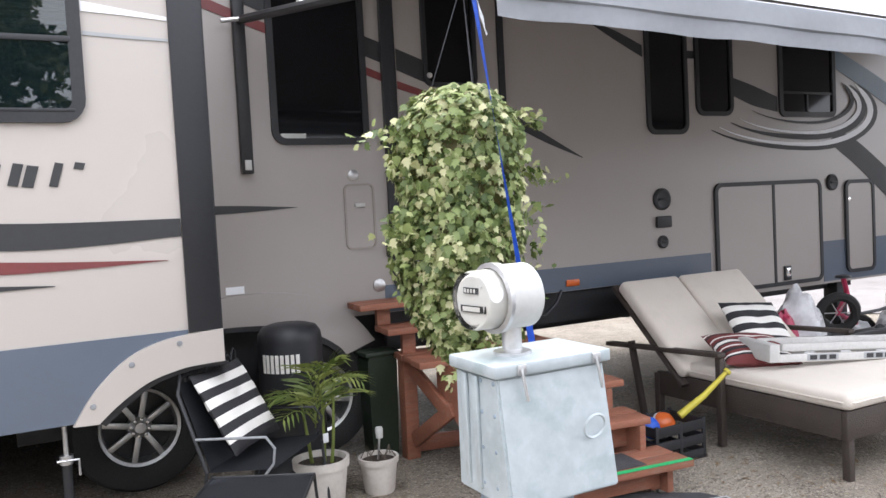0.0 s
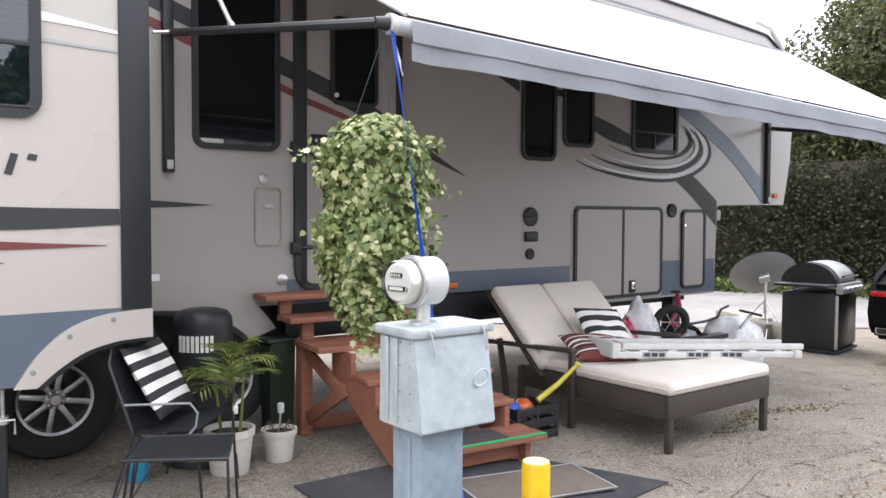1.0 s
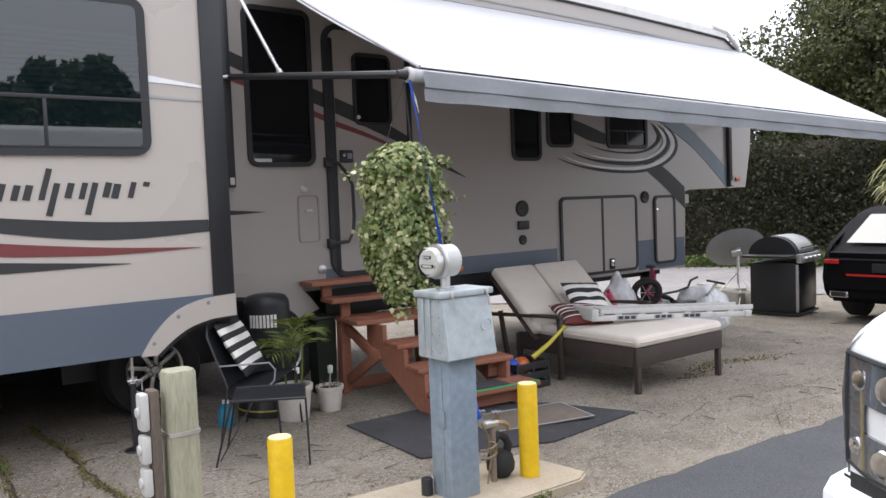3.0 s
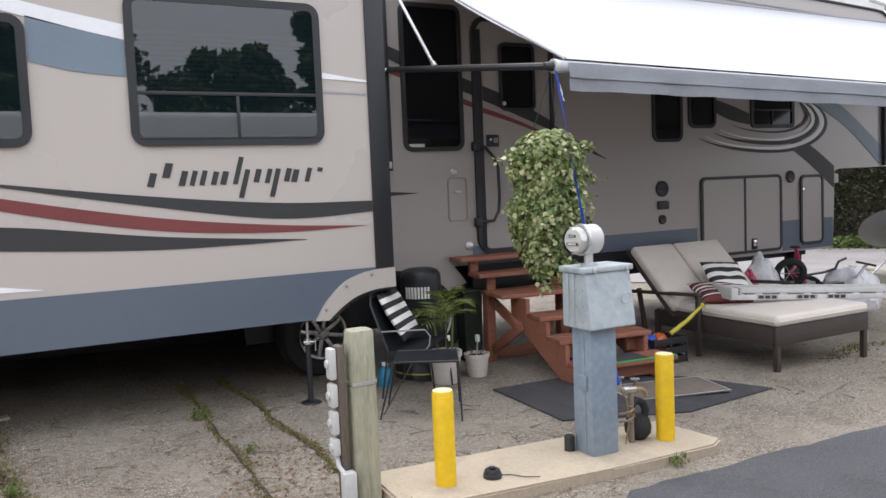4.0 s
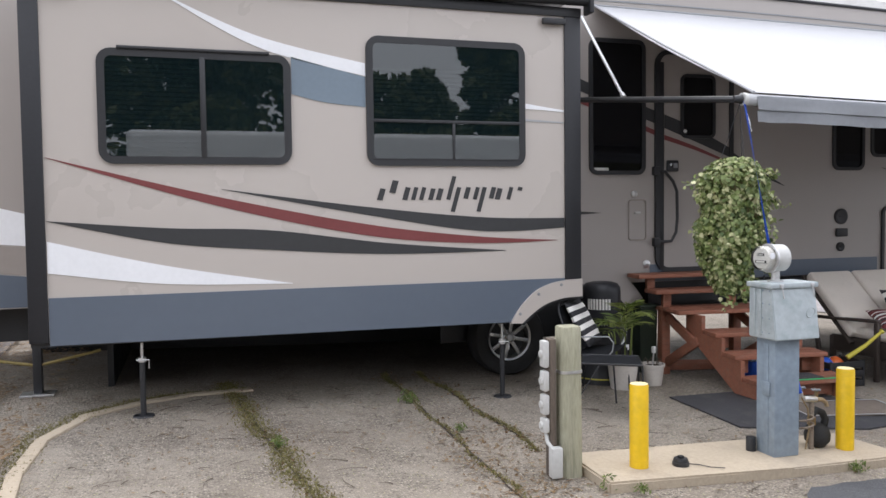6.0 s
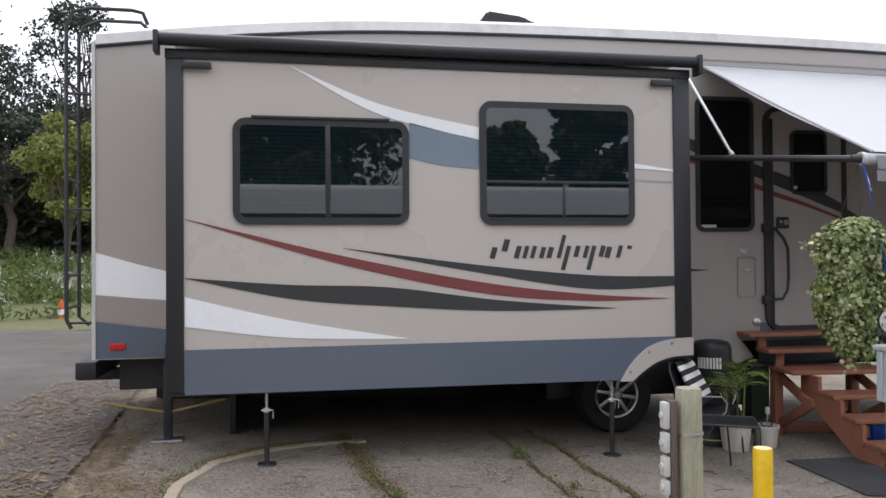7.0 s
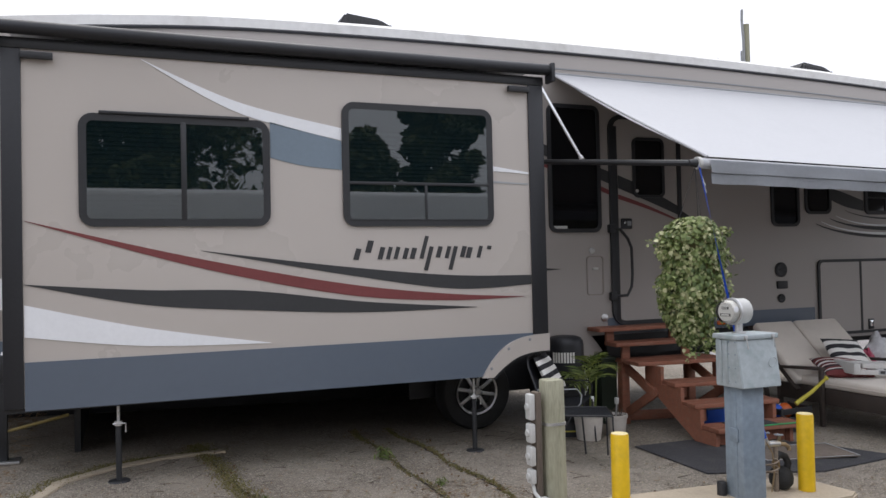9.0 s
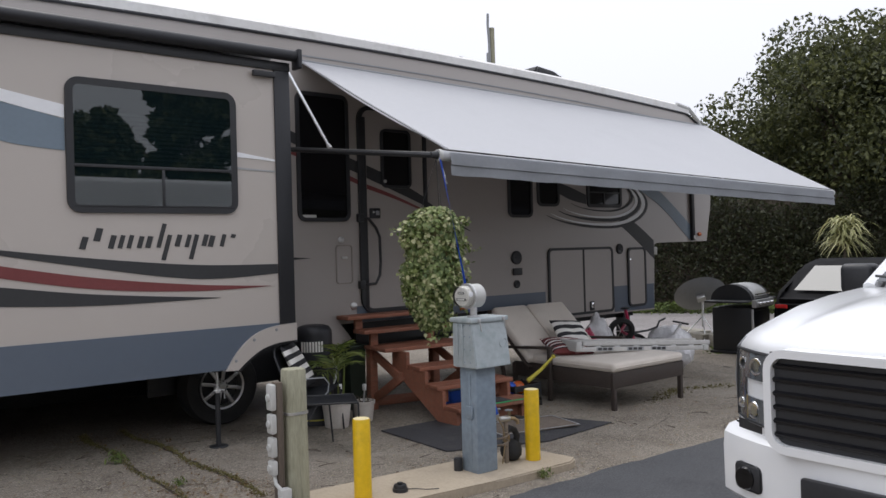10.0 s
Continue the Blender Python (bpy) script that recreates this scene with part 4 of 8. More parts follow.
for x, z, s in ((0.80, 2.415, -1), (7.85, 2.268, 1)):
    part("end_cap", tube([(x, -1.15, z), (x + s * 0.035, -1.15, z)], 0.05, 14), M["ltgrey"], rl)
    part("arm_head", tube([(x + s * 0.035, -1.15, z), (x + s * 0.10, -1.14, z)], 0.036, 12, r1=0.026), M["black"], rl)
bm = bmesh.new()
rows_ = []
for i in range(61):
    u = i / 60
    X, Z = 0.87 + 6.96 * u, 2.395 - 0.147 * u
    wv = 0.012 * math.sin(u * 55) + 0.008 * noise.noise((u * 20, 0, 0))
    rows_.append([bm.verts.new((X, -1.195, Z + 0.045)), bm.verts.new((X, -1.205, Z - 0.02)), bm.verts.new((X, -1.212 + wv * 0.4, Z - 0.06)), bm.verts.new((X, -1.20 + wv * 0.7, Z - 0.068)), bm.verts.new((X, -1.205 + wv, Z - 0.15 - 0.003 * math.sin(u * 90)))])
for A, B in zip(rows_, rows_[1:]):
    for k in range(4):
        bm.faces.new((A[k], B[k], B[k + 1], A[k + 1]))
bmesh.ops.solidify(bm, geom=bm.faces, thickness=0.003)
part("valance", bm, M["valance"], rl, "hanging grey valance")
for x, t in ((0.42, 0.0), (7.62, -0.12)):
    part("arm_channel", box(x - 0.035, x + 0.035, W - 0.05, W - 0.002, 1.78 + t, 3.5 + t, 0.006), M["black"], rv, "black awning arm channel")
    part("channel_foot", box(x - 0.02, x + 0.02, W - 0.062, W - 0.051, 1.80 + t, 1.86 + t, 0.004), M["ltgrey"], rv)
    e = (0.72 if x < 1 else 7.92, -1.14, 2.415 if x < 1 else 2.268)
    part("awning_arm", tube([(x, W - 0.07, 2.68 + t), e], 0.026, 8), M["black"], rv, "black support arm")
    part("arm_collar", tube([(x, W - 0.1, 2.68 + t), (x - 0.12 if x < 1 else x + 0.1, W - 0.1, 2.66 + t)], 0.014, 8), M["alu"], rv)
    mid = Vector((x + (0.19 if x < 1 else 0.0), 0.34, 2.665 + t))
    part("gas_strut", tube([(x + 0.055 if x < 1 else x, W - 0.07, 3.49 + t), mid], 0.016, 10), M["silver"], rv, "silver strut")
    part("strut_end", tube([mid, mid + Vector((0.004, -0.03, -0.035))], 0.024, 8), M["alu"], rv)
# rear: ladder, hitch, jacks
lad = part("rear_ladder", tube([(-5.25, 0.99, 1.12), (-5.29, 0.99, 1.2), (-5.29, 0.99, 3.75), (-5.24, 0.99, 3.86), (-5.1, 0.99, 3.9), (-4.75, 0.99, 3.9), (-4.66, 0.99, 3.88), (-4.62, 0.99, 3.78)], 0.017, 8), M["black"], rv, "black tube ladder on the rear wall")
part("ladder_rail", tube([(-5.2, 1.42, 1.12), (-5.29, 1.42, 1.2), (-5.29, 1.42, 3.75), (-5.24, 1.42, 3.86), (-5.1, 1.42, 3.92), (-4.75, 1.42, 3.92), (-4.62, 1.42, 3.8)], 0.017, 8), M["black"], lad)
for i in range(9):
    part("rung", tube([(-5.29, 0.99, 1.3 + 0.28 * i), (-5.29, 1.42, 1.3 + 0.28 * i)], 0.013, 8), M["black"], lad)
for z in (1.12, 2.1, 3.1):
    part("standoff", tube([(-5.29, 0.99, z + 0.05), (-5.05, 0.99, z + 0.05)], 0.012, 6), M["black"], lad)
part("rear_hitch", box(-5.42, -4.8, 1.9, 2.02, 0.55, 0.66, 0.01), M["black"], rv, "rear hitch receiver")
part("bumper", box(-5.22, -5.05, W + 0.03, 3.35, 0.68, 0.83, 0.01), M["blk2"], rv)
part("rear_box", box(-4.46, -4.34, W - 0.16, W - 0.001, 0.78, 1.0, 0.01), M["black"], rv)
j_ = part("stabiliser_leg", box(-4.50, -4.43, 1.0, 1.07, gz(-4.5), 0.8, 0.008), M["black"], rv)
part("foot_plate", box(-4.6, -4.34, 0.95, 1.13, gz(-4.5), gz(-4.5) + 0.02, 0.004), M["alu"], j_)
for x in (-4.98, -3.98):
    part("stabiliser_arm", tube([(-4.465, 1.03, 0.36), (x, 1.03, 0.46)], 0.014, 6), M["oldwood"], j_, "weathered yellowish stabiliser arm")
part("vent_cap", lathe([(0.0, 0.025), (0.05, 0.022), (0.06, 0.0), (0.0, 0.0)], 18, m=pose(-4.40, W - 0.08, 1.001)), M["white"], rv)
for x, y, c in ((-1.1, 2.0, "roof"), (5.2, 2.0, "roof")):
    z0 = 4.07 if x < 0 else 4.03
    a_ = part("air_conditioner", plate([(x - 0.33, z0 - 0.05), (x + 0.38, z0 - 0.05), (x + 0.37, z0 + 0.06), (x + 0.12, z0 + 0.18), (x - 0.26, z0 + 0.22), (x - 0.33, z0 + 0.1)], y - 0.35, y + 0.35, 0.02), M["char"], rv, "grey rooftop air conditioner")
    for k in range(12):
        part("slot", box(x - 0.24 + 0.042 * k, x - 0.222 + 0.042 * k, y - 0.356, y - 0.351, z0 + 0.06, z0 + 0.17 - 0.004 * k, 0), M["black"], a_)
for x in (0.25, 3.1):
    part("roof_vent", box(x - 0.03, x + 0.03, 1.2, 1.26, 3.95, 4.05, 0.008), M["ltgrey"], rv)
# screw jacks under the slide-out
def slide_jack(x, y, h):
    t = thing("support_jack", (x, y, gz(x)), "black adjustable support jack under the slide-out", "jack", "jacks under the slide-out")
    part("tube", tube([(0, 0, 0.012), (0, 0, h * 0.72)], 0.021, 12), M["black"], t)
    part("foot", lathe([(0.0, 0.014), (0.03, 0.016), (0.075, 0.01), (0.08, 0.0), (0.0, 0.0)], 20), M["black"], t)
    part("screw", tube([(0, 0, h * 0.72), (0, 0, h)], 0.011, 8), M["alu"], t)
    part("collar", tube([(0, 0, h * 0.70), (0, 0, h * 0.76)], 0.03, 10), M["alu"], t)
    part("crank", tube([(-0.04, -0.02, h * 0.73), (0.05, -0.03, h * 0.73), (0.05, -0.03, h * 0.62)], 0.006, 6), M["alu"], t)
    part("head", box(-0.04, 0.04, -0.03, 0.03, h - 0.02, h, 0.004), M["black"], t)


slide_jack(-0.695, 0.1, 0.655)
slide_jack(-3.594, 0.1, 0.59)


# ---- things on the pad ----
def tr(x, y, z, rz=0):
    return pose(x, y, z, 0, 0, rz)


# made-up black boards, added to block light and keep the underside dark
part("wheel_light_block", box(-0.9, 1.25, W + 0.27, W + 0.3, 0.30, 0.85), M["black"], rv)
part("rear_light_block", box(-3.95, -3.9, 1.25, 3.3, 0.1, 0.55), M["black"], rv)
part("far_light_block", box(-4.9, 1.2, 3.30, 3.36, -0.13, 0.85), M["black"], rv)

# wooden entry steps
st = thing("entry_steps", (1.4, 0.3, gz(1.4)), "reddish stained wooden entry steps leading up to the door", "steps")
S0 = Vector((1.4, 0.3, gz(1.4)))


def plank(name, p0, p1, w, t, m="redwood", parent=st, o=S0, roll=0):
    """A board from p0 to p1, w wide and t thick."""
    p0, p1 = Vector(p0) - o, Vector(p1) - o
    d = p1 - p0
    b = box(0, d.length, -w / 2, w / 2, -t / 2, t / 2, 0.005)
    q = d.to_track_quat("X", "Z").to_matrix().to_4x4()
    b.transform(Matrix.Translation(p0) @ q @ Matrix.Rotation(radians(roll), 4, "X"))
    return part(name, b, M[m], parent)


treads = ((1.34, -0.655, 0.115, 0.93, -6, 0.31), (1.325, -0.36, 0.295, 0.91, -8, 0.29), (1.325, -0.085, 0.455, 0.95, -8, 0.31), (1.18, 0.29, 0.625, 1.03, -6, 0.48), (1.11, 0.55, 0.80, 1.08, -3, 0.26), (0.985, 0.665, 0.95, 1.18, -1, 0.25))
for k, (x, y, z, L, a, dp) in enumerate(treads):
    nb_ = 3 if dp > 0.4 else 2
    for j in range(nb_):
        w = dp / nb_ - 0.004
        b = box(0.006 * (j % 2), L - 0.008 * ((j + k) % 2), j * (w + 0.006), j * (w + 0.006) + w, -0.04, 0, 0.006)
        part("tread", moved(b, tr(x - S0.x, y - S0.y, z - S0.z, a)), M["redwood"], st)
    ux, uy = math.cos(radians(a)), math.sin(radians(a))
    for f in (0.16, 0.84):
        lo = gz(x) if k == 0 else treads[k - 1][2]
        px, py = x + ux * L * f - uy * dp * 0.45, y + uy * L * f + ux * dp * 0.45
        if k == 3:
            continue
        b = box(-0.045, 0.045, -0.02, 0.02, lo - S0.z + 0.001, z - 0.041 - S0.z, 0.004)
        part("riser_post", moved(b, tr(px - S0.x, py - S0.y, 0, a)), M["redwood"], st)
for xl in (1.375, 2.16):
    dy = -0.10 * (xl - 1.375)
    # wide side board cut to follow the flight
    out = [(-0.60, gz(1.4)), (-0.34, gz(1.4)), (0.42, 0.40), (0.42, 0.583), (0.17, 0.583), (0.17, 0.413), (-0.13, 0.413), (-0.13, 0.253), (-0.40, 0.253), (-0.40, 0.073), (-0.60, 0.073)]
    b = plate(out, -0.02, 0.02, 0.0)
    b.transform(Matrix.Rotation(radians(90), 4, "Z"))
    part("stringer", moved(b, Matrix.Translation(Vector((xl, dy, 0)) - S0)), M["redwood"], st)
    plank("leg", (xl - 0.075, 0.72 + dy, gz(1.4) - 0.005), (xl - 0.075, 0.72 + dy, 0.583), 0.09, 0.09)
    plank("brace", (xl - 0.07, 0.67 + dy, 0.06), (xl - 0.03, 0.22 + dy, 0.34), 0.035, 0.09)
    plank("brace", (xl - 0.07, 0.67 + dy, 0.53), (xl - 0.035, 0.26 + dy, 0.31), 0.035, 0.09)
plank("foot_rail", (1.36, 0.72, 0.02), (2.05, 0.66, 0.0), 0.04, 0.10)
plank("foot_rail", (1.40, -0.53, 0.0), (2.14, -0.61, 0.0), 0.03, 0.09)
b = box(0.10, 0.92, -0.004, 0.028, 0.0005, 0.004)
part("grip_tape", moved(b, tr(1.34 - S0.x, -0.655 - S0.y, 0.1155 - S0.z, -6)), M["green"], st, "bright green edge tape")
b = box(0.22, 0.66, 0.05, 0.27, 0.0, 0.006, 0.002)
part("tread_mat", moved(b, tr(1.34 - S0.x, -0.655 - S0.y, 0.1155 - S0.z, -6)), M["mat"], st, "black rubber tread mat")

# dark bin half hidden behind the steps
db = thing("rubbish_bin", (1.15, 0.84, gz(1.15)), "dark green plastic bin tucked behind the steps", "bin")
b = plate(rounded(-0.10, 0.10, 0.0, 0.66, 0.03), -0.085, 0.085, 0.006)
for v in b.verts:
    v.co.x *= 0.86 + 0.21 * v.co.z
    v.co.y *= 0.86 + 0.21 * v.co.z
part("bin_body", b, M["bin"], db)
part("bin_rim", box(-0.115, 0.115, -0.098, 0.098, 0.66, 0.69, 0.01), M["bin"], db)

# mats in front of the steps
mt = thing("rubber_mat", (1.65, -0.85, gz(1.65)), "large worn black rubber mat on the ground", "mat")
q = [(0.70, -0.30), (0.64, -1.32), (1.55, -1.60), (2.60, -1.43), (2.30, -0.75), (1.5, -0.25)]
bm = bmesh.new()
A = [bm.verts.new((x - 1.65, y + 0.85, gz(x) - gz(1.65) + 0.014)) for x, y in q]
B = [bm.verts.new((x - 1.65, y + 0.85, gz(x) - gz(1.65) + 0.002)) for x, y in q]
bm.faces.new(A)
for i in range(6):
    bm.faces.new((A[i], A[(i + 1) % 6], B[(i + 1) % 6], B[i]))
part("mat_sheet", bm, M["mat"], mt)
rg = thing("door_rug", (1.8, -1.05, gz(1.8) + 0.013), "small worn brown rug on the black mat", "rug")
part("rug_sheet", moved(box(-0.42, 0.42, -0.24, 0.24, 0, 0.01, 0.003), tr(0.05, 0, 0.004, -14)), M["rug"], rg)
for x0, x1, y0, y1 in ((-0.42, 0.42, -0.24, -0.228), (-0.42, 0.42, 0.228, 0.24), (-0.42, -0.408, -0.226, 0.226), (0.408, 0.42, -0.226, 0.226)):
    part("rug_binding", moved(box(x0, x1, y0, y1, 0.0101, 0.0125), tr(0.05, 0, 0.004, -14)), M["greyd"], rg, "pale edge binding")

# concrete kerb slab with bollards and pedestal
slab = thing("concrete_slab", (0.05, -2.06, gz(0.05)), "low pale concrete slab carrying the bollards and pedestal", "slab")
bm = bmesh.new()
pl = [(-1.02, -2.34), (0.2, -2.37), (1.0, -2.35), (1.12, -2.28), (1.06, -1.78), (0.2, -1.77), (-1.0, -1.76)]
T = [bm.verts.new((x - 0.05, y + 2.06, gz(x) - gz(0.05) + 0.062)) for x, y in pl]
B = [bm.verts.new((x - 0.05, y + 2.06, gz(x) - gz(0.05) - 0.05)) for x, y in pl]
bm.faces.new(T)
for i in range(7):
    bm.faces.new((T[i], T[(i + 1) % 7], B[(i + 1) % 7], B[i]))
bmesh.ops.bevel(bm, geom=[e for e in bm.edges], offset=0.012, segments=2, affect="EDGES")
part("slab_body", bm, M["slab"], slab)


def sz(x):
    return gz(x) + 0.062


def bollard(x, y, h):
    t = thing("bollard", (x, y, sz(x)), "bright yellow painted steel bollard on the concrete slab", "bollard", "yellow bollards")
    part("pipe", lathe([(0.0, 0.0), (0.056, 0.0), (0.056, h - 0.012), (0.052, h - 0.002), (0.047, h), (0.044, h - 0.012), (0.0, h - 0.006)], 28), M["yellow"], t)
    part("weathered_top", lathe([(0.0, h - 0.003), (0.046, h + 0.0005), (0.051, h + 0.0005), (0.052, h - 0.001)], 28), M["bleached"], t, "sun-bleached pale top")


bollard(-0.70, -2.12, 0.50)
bollard(0.825, -2.12, 0.53)

# utility pedestal with meter
pd = thing("utility_pedestal", (0.34, -2.09, sz(0.34)), "blue-grey galvanised utility pedestal with electric meter on top", "pedestal")
o = Vector((0.34, -2.09, sz(0.34)))
part("column", box(-0.115, 0.072, -0.085, 0.085, 0, 0.775 - o.z, 0.006), M["galv2"], pd, "blue-grey steel column")
part("column_seam", box(-0.119, -0.1155, -0.03, 0.01, 0.02, 0.74 - o.z, 0.001), M["galv2"], pd)
part("column_bracket", box(-0.127, -0.116, -0.05, 0.02, 0.38, 0.47, 0.004), M["galv2"], pd)
bm = bmesh.new()
yf0, yf1, yb = -2.245 - o.y, -2.195 - o.y, -1.99 - o.y
z0, z1 = 0.78 - o.z, 1.095 - o.z
v = [bm.verts.new(p) for p in ((-0.165, yf0, z0), (0.165, yf0, z0), (0.165, yb, z0), (-0.165, yb, z0), (-0.162, yf1, z1), (0.168, yf1, z1), (0.168, yb, z1), (-0.162, yb, z1))]
for f in ((0, 3, 2, 1), (4, 5, 6, 7), (0, 1, 5, 4), (1, 2, 6, 5), (2, 3, 7, 6), (3, 0, 4, 7)):
    bm.faces.new([v[i] for i in f])
bmesh.ops.bevel(bm, geom=list(bm.edges), offset=0.006, segments=2, affect="EDGES")
cab = part("meter_box", bm, M["galv"], pd, "dented galvanised steel box")
part("lid", box(-0.176, 0.182, yf1 - 0.015, yb + 0.012, z1 + 0.001, z1 + 0.034, 0.006), M["galv"], cab)
for y in (0.045, -0.01):
    part("side_rib", box(-0.172, -0.163, y - 0.012, y + 0.012, z0 + 0.02, z1 - 0.005, 0.003), M["galv"], cab)
for y in (0.06, -0.03, -0.09):
    for z in (z0 + 0.04, z0 + 0.13, z0 + 0.22, z0 + 0.30):
        part("rivet", lathe([(0.0, 0.005), (0.005, 0.003), (0.006, 0.0)], 8, m=pose(-0.1625, y, z, 0, -90)), M["galv2"], cab)
for x in (-0.10, 0.13):
    part("hasp", tube([(x, yf1 - 0.018, z1 + 0.02), (x, yf1 - 0.028, z1 - 0.01), (x + 0.008, yf1 - 0.03, z1 - 0.06)], 0.0045, 6), M["alu"], cab)
    part("hasp_plate", box(x - 0.012, x + 0.014, yf1 - 0.022, yf1 - 0.0155, z1 + 0.004, z1 + 0.03, 0.002), M["alu"], cab)
part("knockout", lathe([(0.028, 0.0), (0.032, 0.004), (0.036, 0.0)], 20, m=pose(0.095, yf1 - 0.045, z1 - 0.15, 104)), M["galv"], cab)
zt = z1 + 0.034
part("meter_neck", lathe([(0.05, 0.0), (0.05, 0.008), (0.026, 0.014), (0.026, 0.07)], 20, m=pose(-0.045, 0.0, zt)), M["alu"], pd)
mm = pose(-0.06, 0.0, zt + 0.15, 0, 0, 4) @ pose(0, 0, 0, 0, -90, 0) @ Matrix.Scale(0.92, 4)
met = part("meter_can", lathe([(0.0, -0.075), (0.085, -0.075), (0.092, -0.068), (0.092, 0.02), (0.098, 0.022), (0.098, 0.036), (0.09, 0.04)], 32, m=mm), M["ltgrey"], pd, "round grey meter can")
part("lock_ring", lathe([(0.094, 0.037), (0.1, 0.038), (0.1, 0.05), (0.086, 0.053)], 32, m=mm), M["alu"], met)
part("dial_plate", lathe([(0.0, 0.10), (0.062, 0.10), (0.066, 0.095), (0.07, 0.042)], 28, m=mm), M["ivory"], met)
dm = mm @ pose(0, 0, 0.1015)
for a, b_, c, d in ((0.018, 0.034, -0.03, 0.03), (-0.03, -0.012, -0.045, 0.045)):
    part("display", moved(box(a, b_, c, d, 0, 0.003), dm), M["print_and_room"], met)
part("display_window", moved(box(-0.027, -0.015, -0.035, 0.035, 0.0032, 0.005), dm), M["ivory"], met)
for c in (-0.02, -0.007, 0.006, 0.019):
    part("digit_bar", moved(box(0.021, 0.031, c, c + 0.007, 0.0032, 0.005), dm), M["ivory"], met)
gl = part("glass_dome", lathe([(0.084, 0.052), (0.083, 0.11), (0.078, 0.125), (0.06, 0.135), (0.0, 0.138)], 32, m=mm), M["clear"], met, "clear glass dome")
gl.visible_shadow = False
part("seal_tag", lathe([(0.0, 0.004), (0.022, 0.003), (0.022, 0.0)], 16, m=mm @ pose(0.02, -0.084, 0.09, 90)), M["white"], met)

# water riser beside the pedestal
wr = thing("water_riser", (0.60, -2.07, sz(0.6)), "rusty water riser with brass valves and black hose", "pipework")
part("riser_pipe", tube([(0, 0, 0), (0, 0, 0.30), (0.0, 0, 0.33)], 0.017, 10), M["pipe"], wr)
part("tee", tube([(-0.075, -0.012, 0.335), (0.03, 0.0, 0.325)], 0.023, 10), M["alu"], wr)
part("elbow", tube([(-0.075, -0.012, 0.335), (-0.10, -0.015, 0.35), (-0.112, -0.02, 0.385)], 0.02, 10), M["alu"], wr)
part("coupling", tube([(0, 0, 0.16), (0, 0, 0.21)], 0.026, 8), M["brass"], wr)
for x, z in ((0.035, 0.335), (-0.085, 0.36)):
    tp = part("tap", tube([(x, 0, z), (x, -0.005, z + 0.045)], 0.012, 8), M["brass"], wr)
    for a in range(3):
        c, s = math.cos(a * math.pi / 3), math.sin(a * math.pi / 3)
        part("handle_bar", tube([(x - 0.03 * c, -0.03 * s, z + 0.05), (x + 0.03 * c, 0.03 * s, z + 0.05)], 0.0055, 6), M["grey"], tp)
part("spout", tube([(0.03, 0, 0.325), (0.075, -0.015, 0.32), (0.10, -0.02, 0.30), (0.10, -0.025, 0.275)], 0.014, 8), M["brass"], wr)
part("blue_hose", tube([(-0.112, -0.02, 0.38), (-0.135, -0.022, 0.44), (-0.15, -0.022, 0.50)], 0.018, 10), M["blue"], wr, "blue hose end")
part("hose_end", tube([(-0.15, -0.022, 0.50), (-0.155, -0.022, 0.555)], 0.019, 10), M["white"], wr, "white plastic cap")
part("thin_tube", tube([(-0.11, -0.03, 0.36), (-0.07, -0.045, 0.28), (-0.05, -0.04, 0.16), (-0.09, -0.05, 0.02)], 0.005, 6), M["brass"], wr)
part("pipe_coil", tube([(-0.06 + 0.05 * math.cos(k * 0.8), -0.03 + 0.03 * math.sin(k * 0.8), 0.13 + 0.006 * k) for k in range(18)], 0.006, 6), M["pipe"], wr, "rusty coiled wire")
ho = [(0.02, 0.02, 0.22), (0.06, 0.025, 0.245), (0.105, 0.02, 0.225), (0.125, 0.015, 0.18), (0.115, 0.02, 0.13)]
part("trap_neck", tube(ho, 0.024, 12), M["rubber"], wr, "black curved drain neck")
b = lathe([(0.0, 0.0), (0.05, 0.004), (0.078, 0.04), (0.082, 0.08), (0.07, 0.125), (0.04, 0.152), (0.0, 0.158)], 24, m=pose(0.085, 0.04, 0.001))
part("trap_bowl", b, M["rubber"], wr, "black rounded drain bowl")
cap = thing("cleanout_cap", (-0.44, -2.16, sz(-0.44)), "black plastic drain cap on the concrete slab", "cap")
part("cap_body", lathe([(0.0, 0.045), (0.04, 0.045), (0.044, 0.035), (0.044, 0.024), (0.05, 0.022), (0.05, 0.0), (0.0, 0.0)], 20), M["black"], cap)
part("cap_nut", box(-0.014, 0.014, -0.014, 0.014, 0.045, 0.06, 0.003), M["black"], cap)
part("wire", tube([(0.05, 0, 0.004), (0.10, -0.03, 0.004), (0.14, -0.1, 0.005), (0.21, -0.14, 0.004)], 0.003, 5), M["black"], cap)
pr = thing("pipe_stub", (0.19, -2.0, sz(0.19)), "short dark pipe stub beside the pedestal", "pipe")
part("stub", lathe([(0.0, 0.09), (0.028, 0.09), (0.032, 0.08), (0.032, 0.0), (0.0, 0.0)], 16), M["black"], pr)

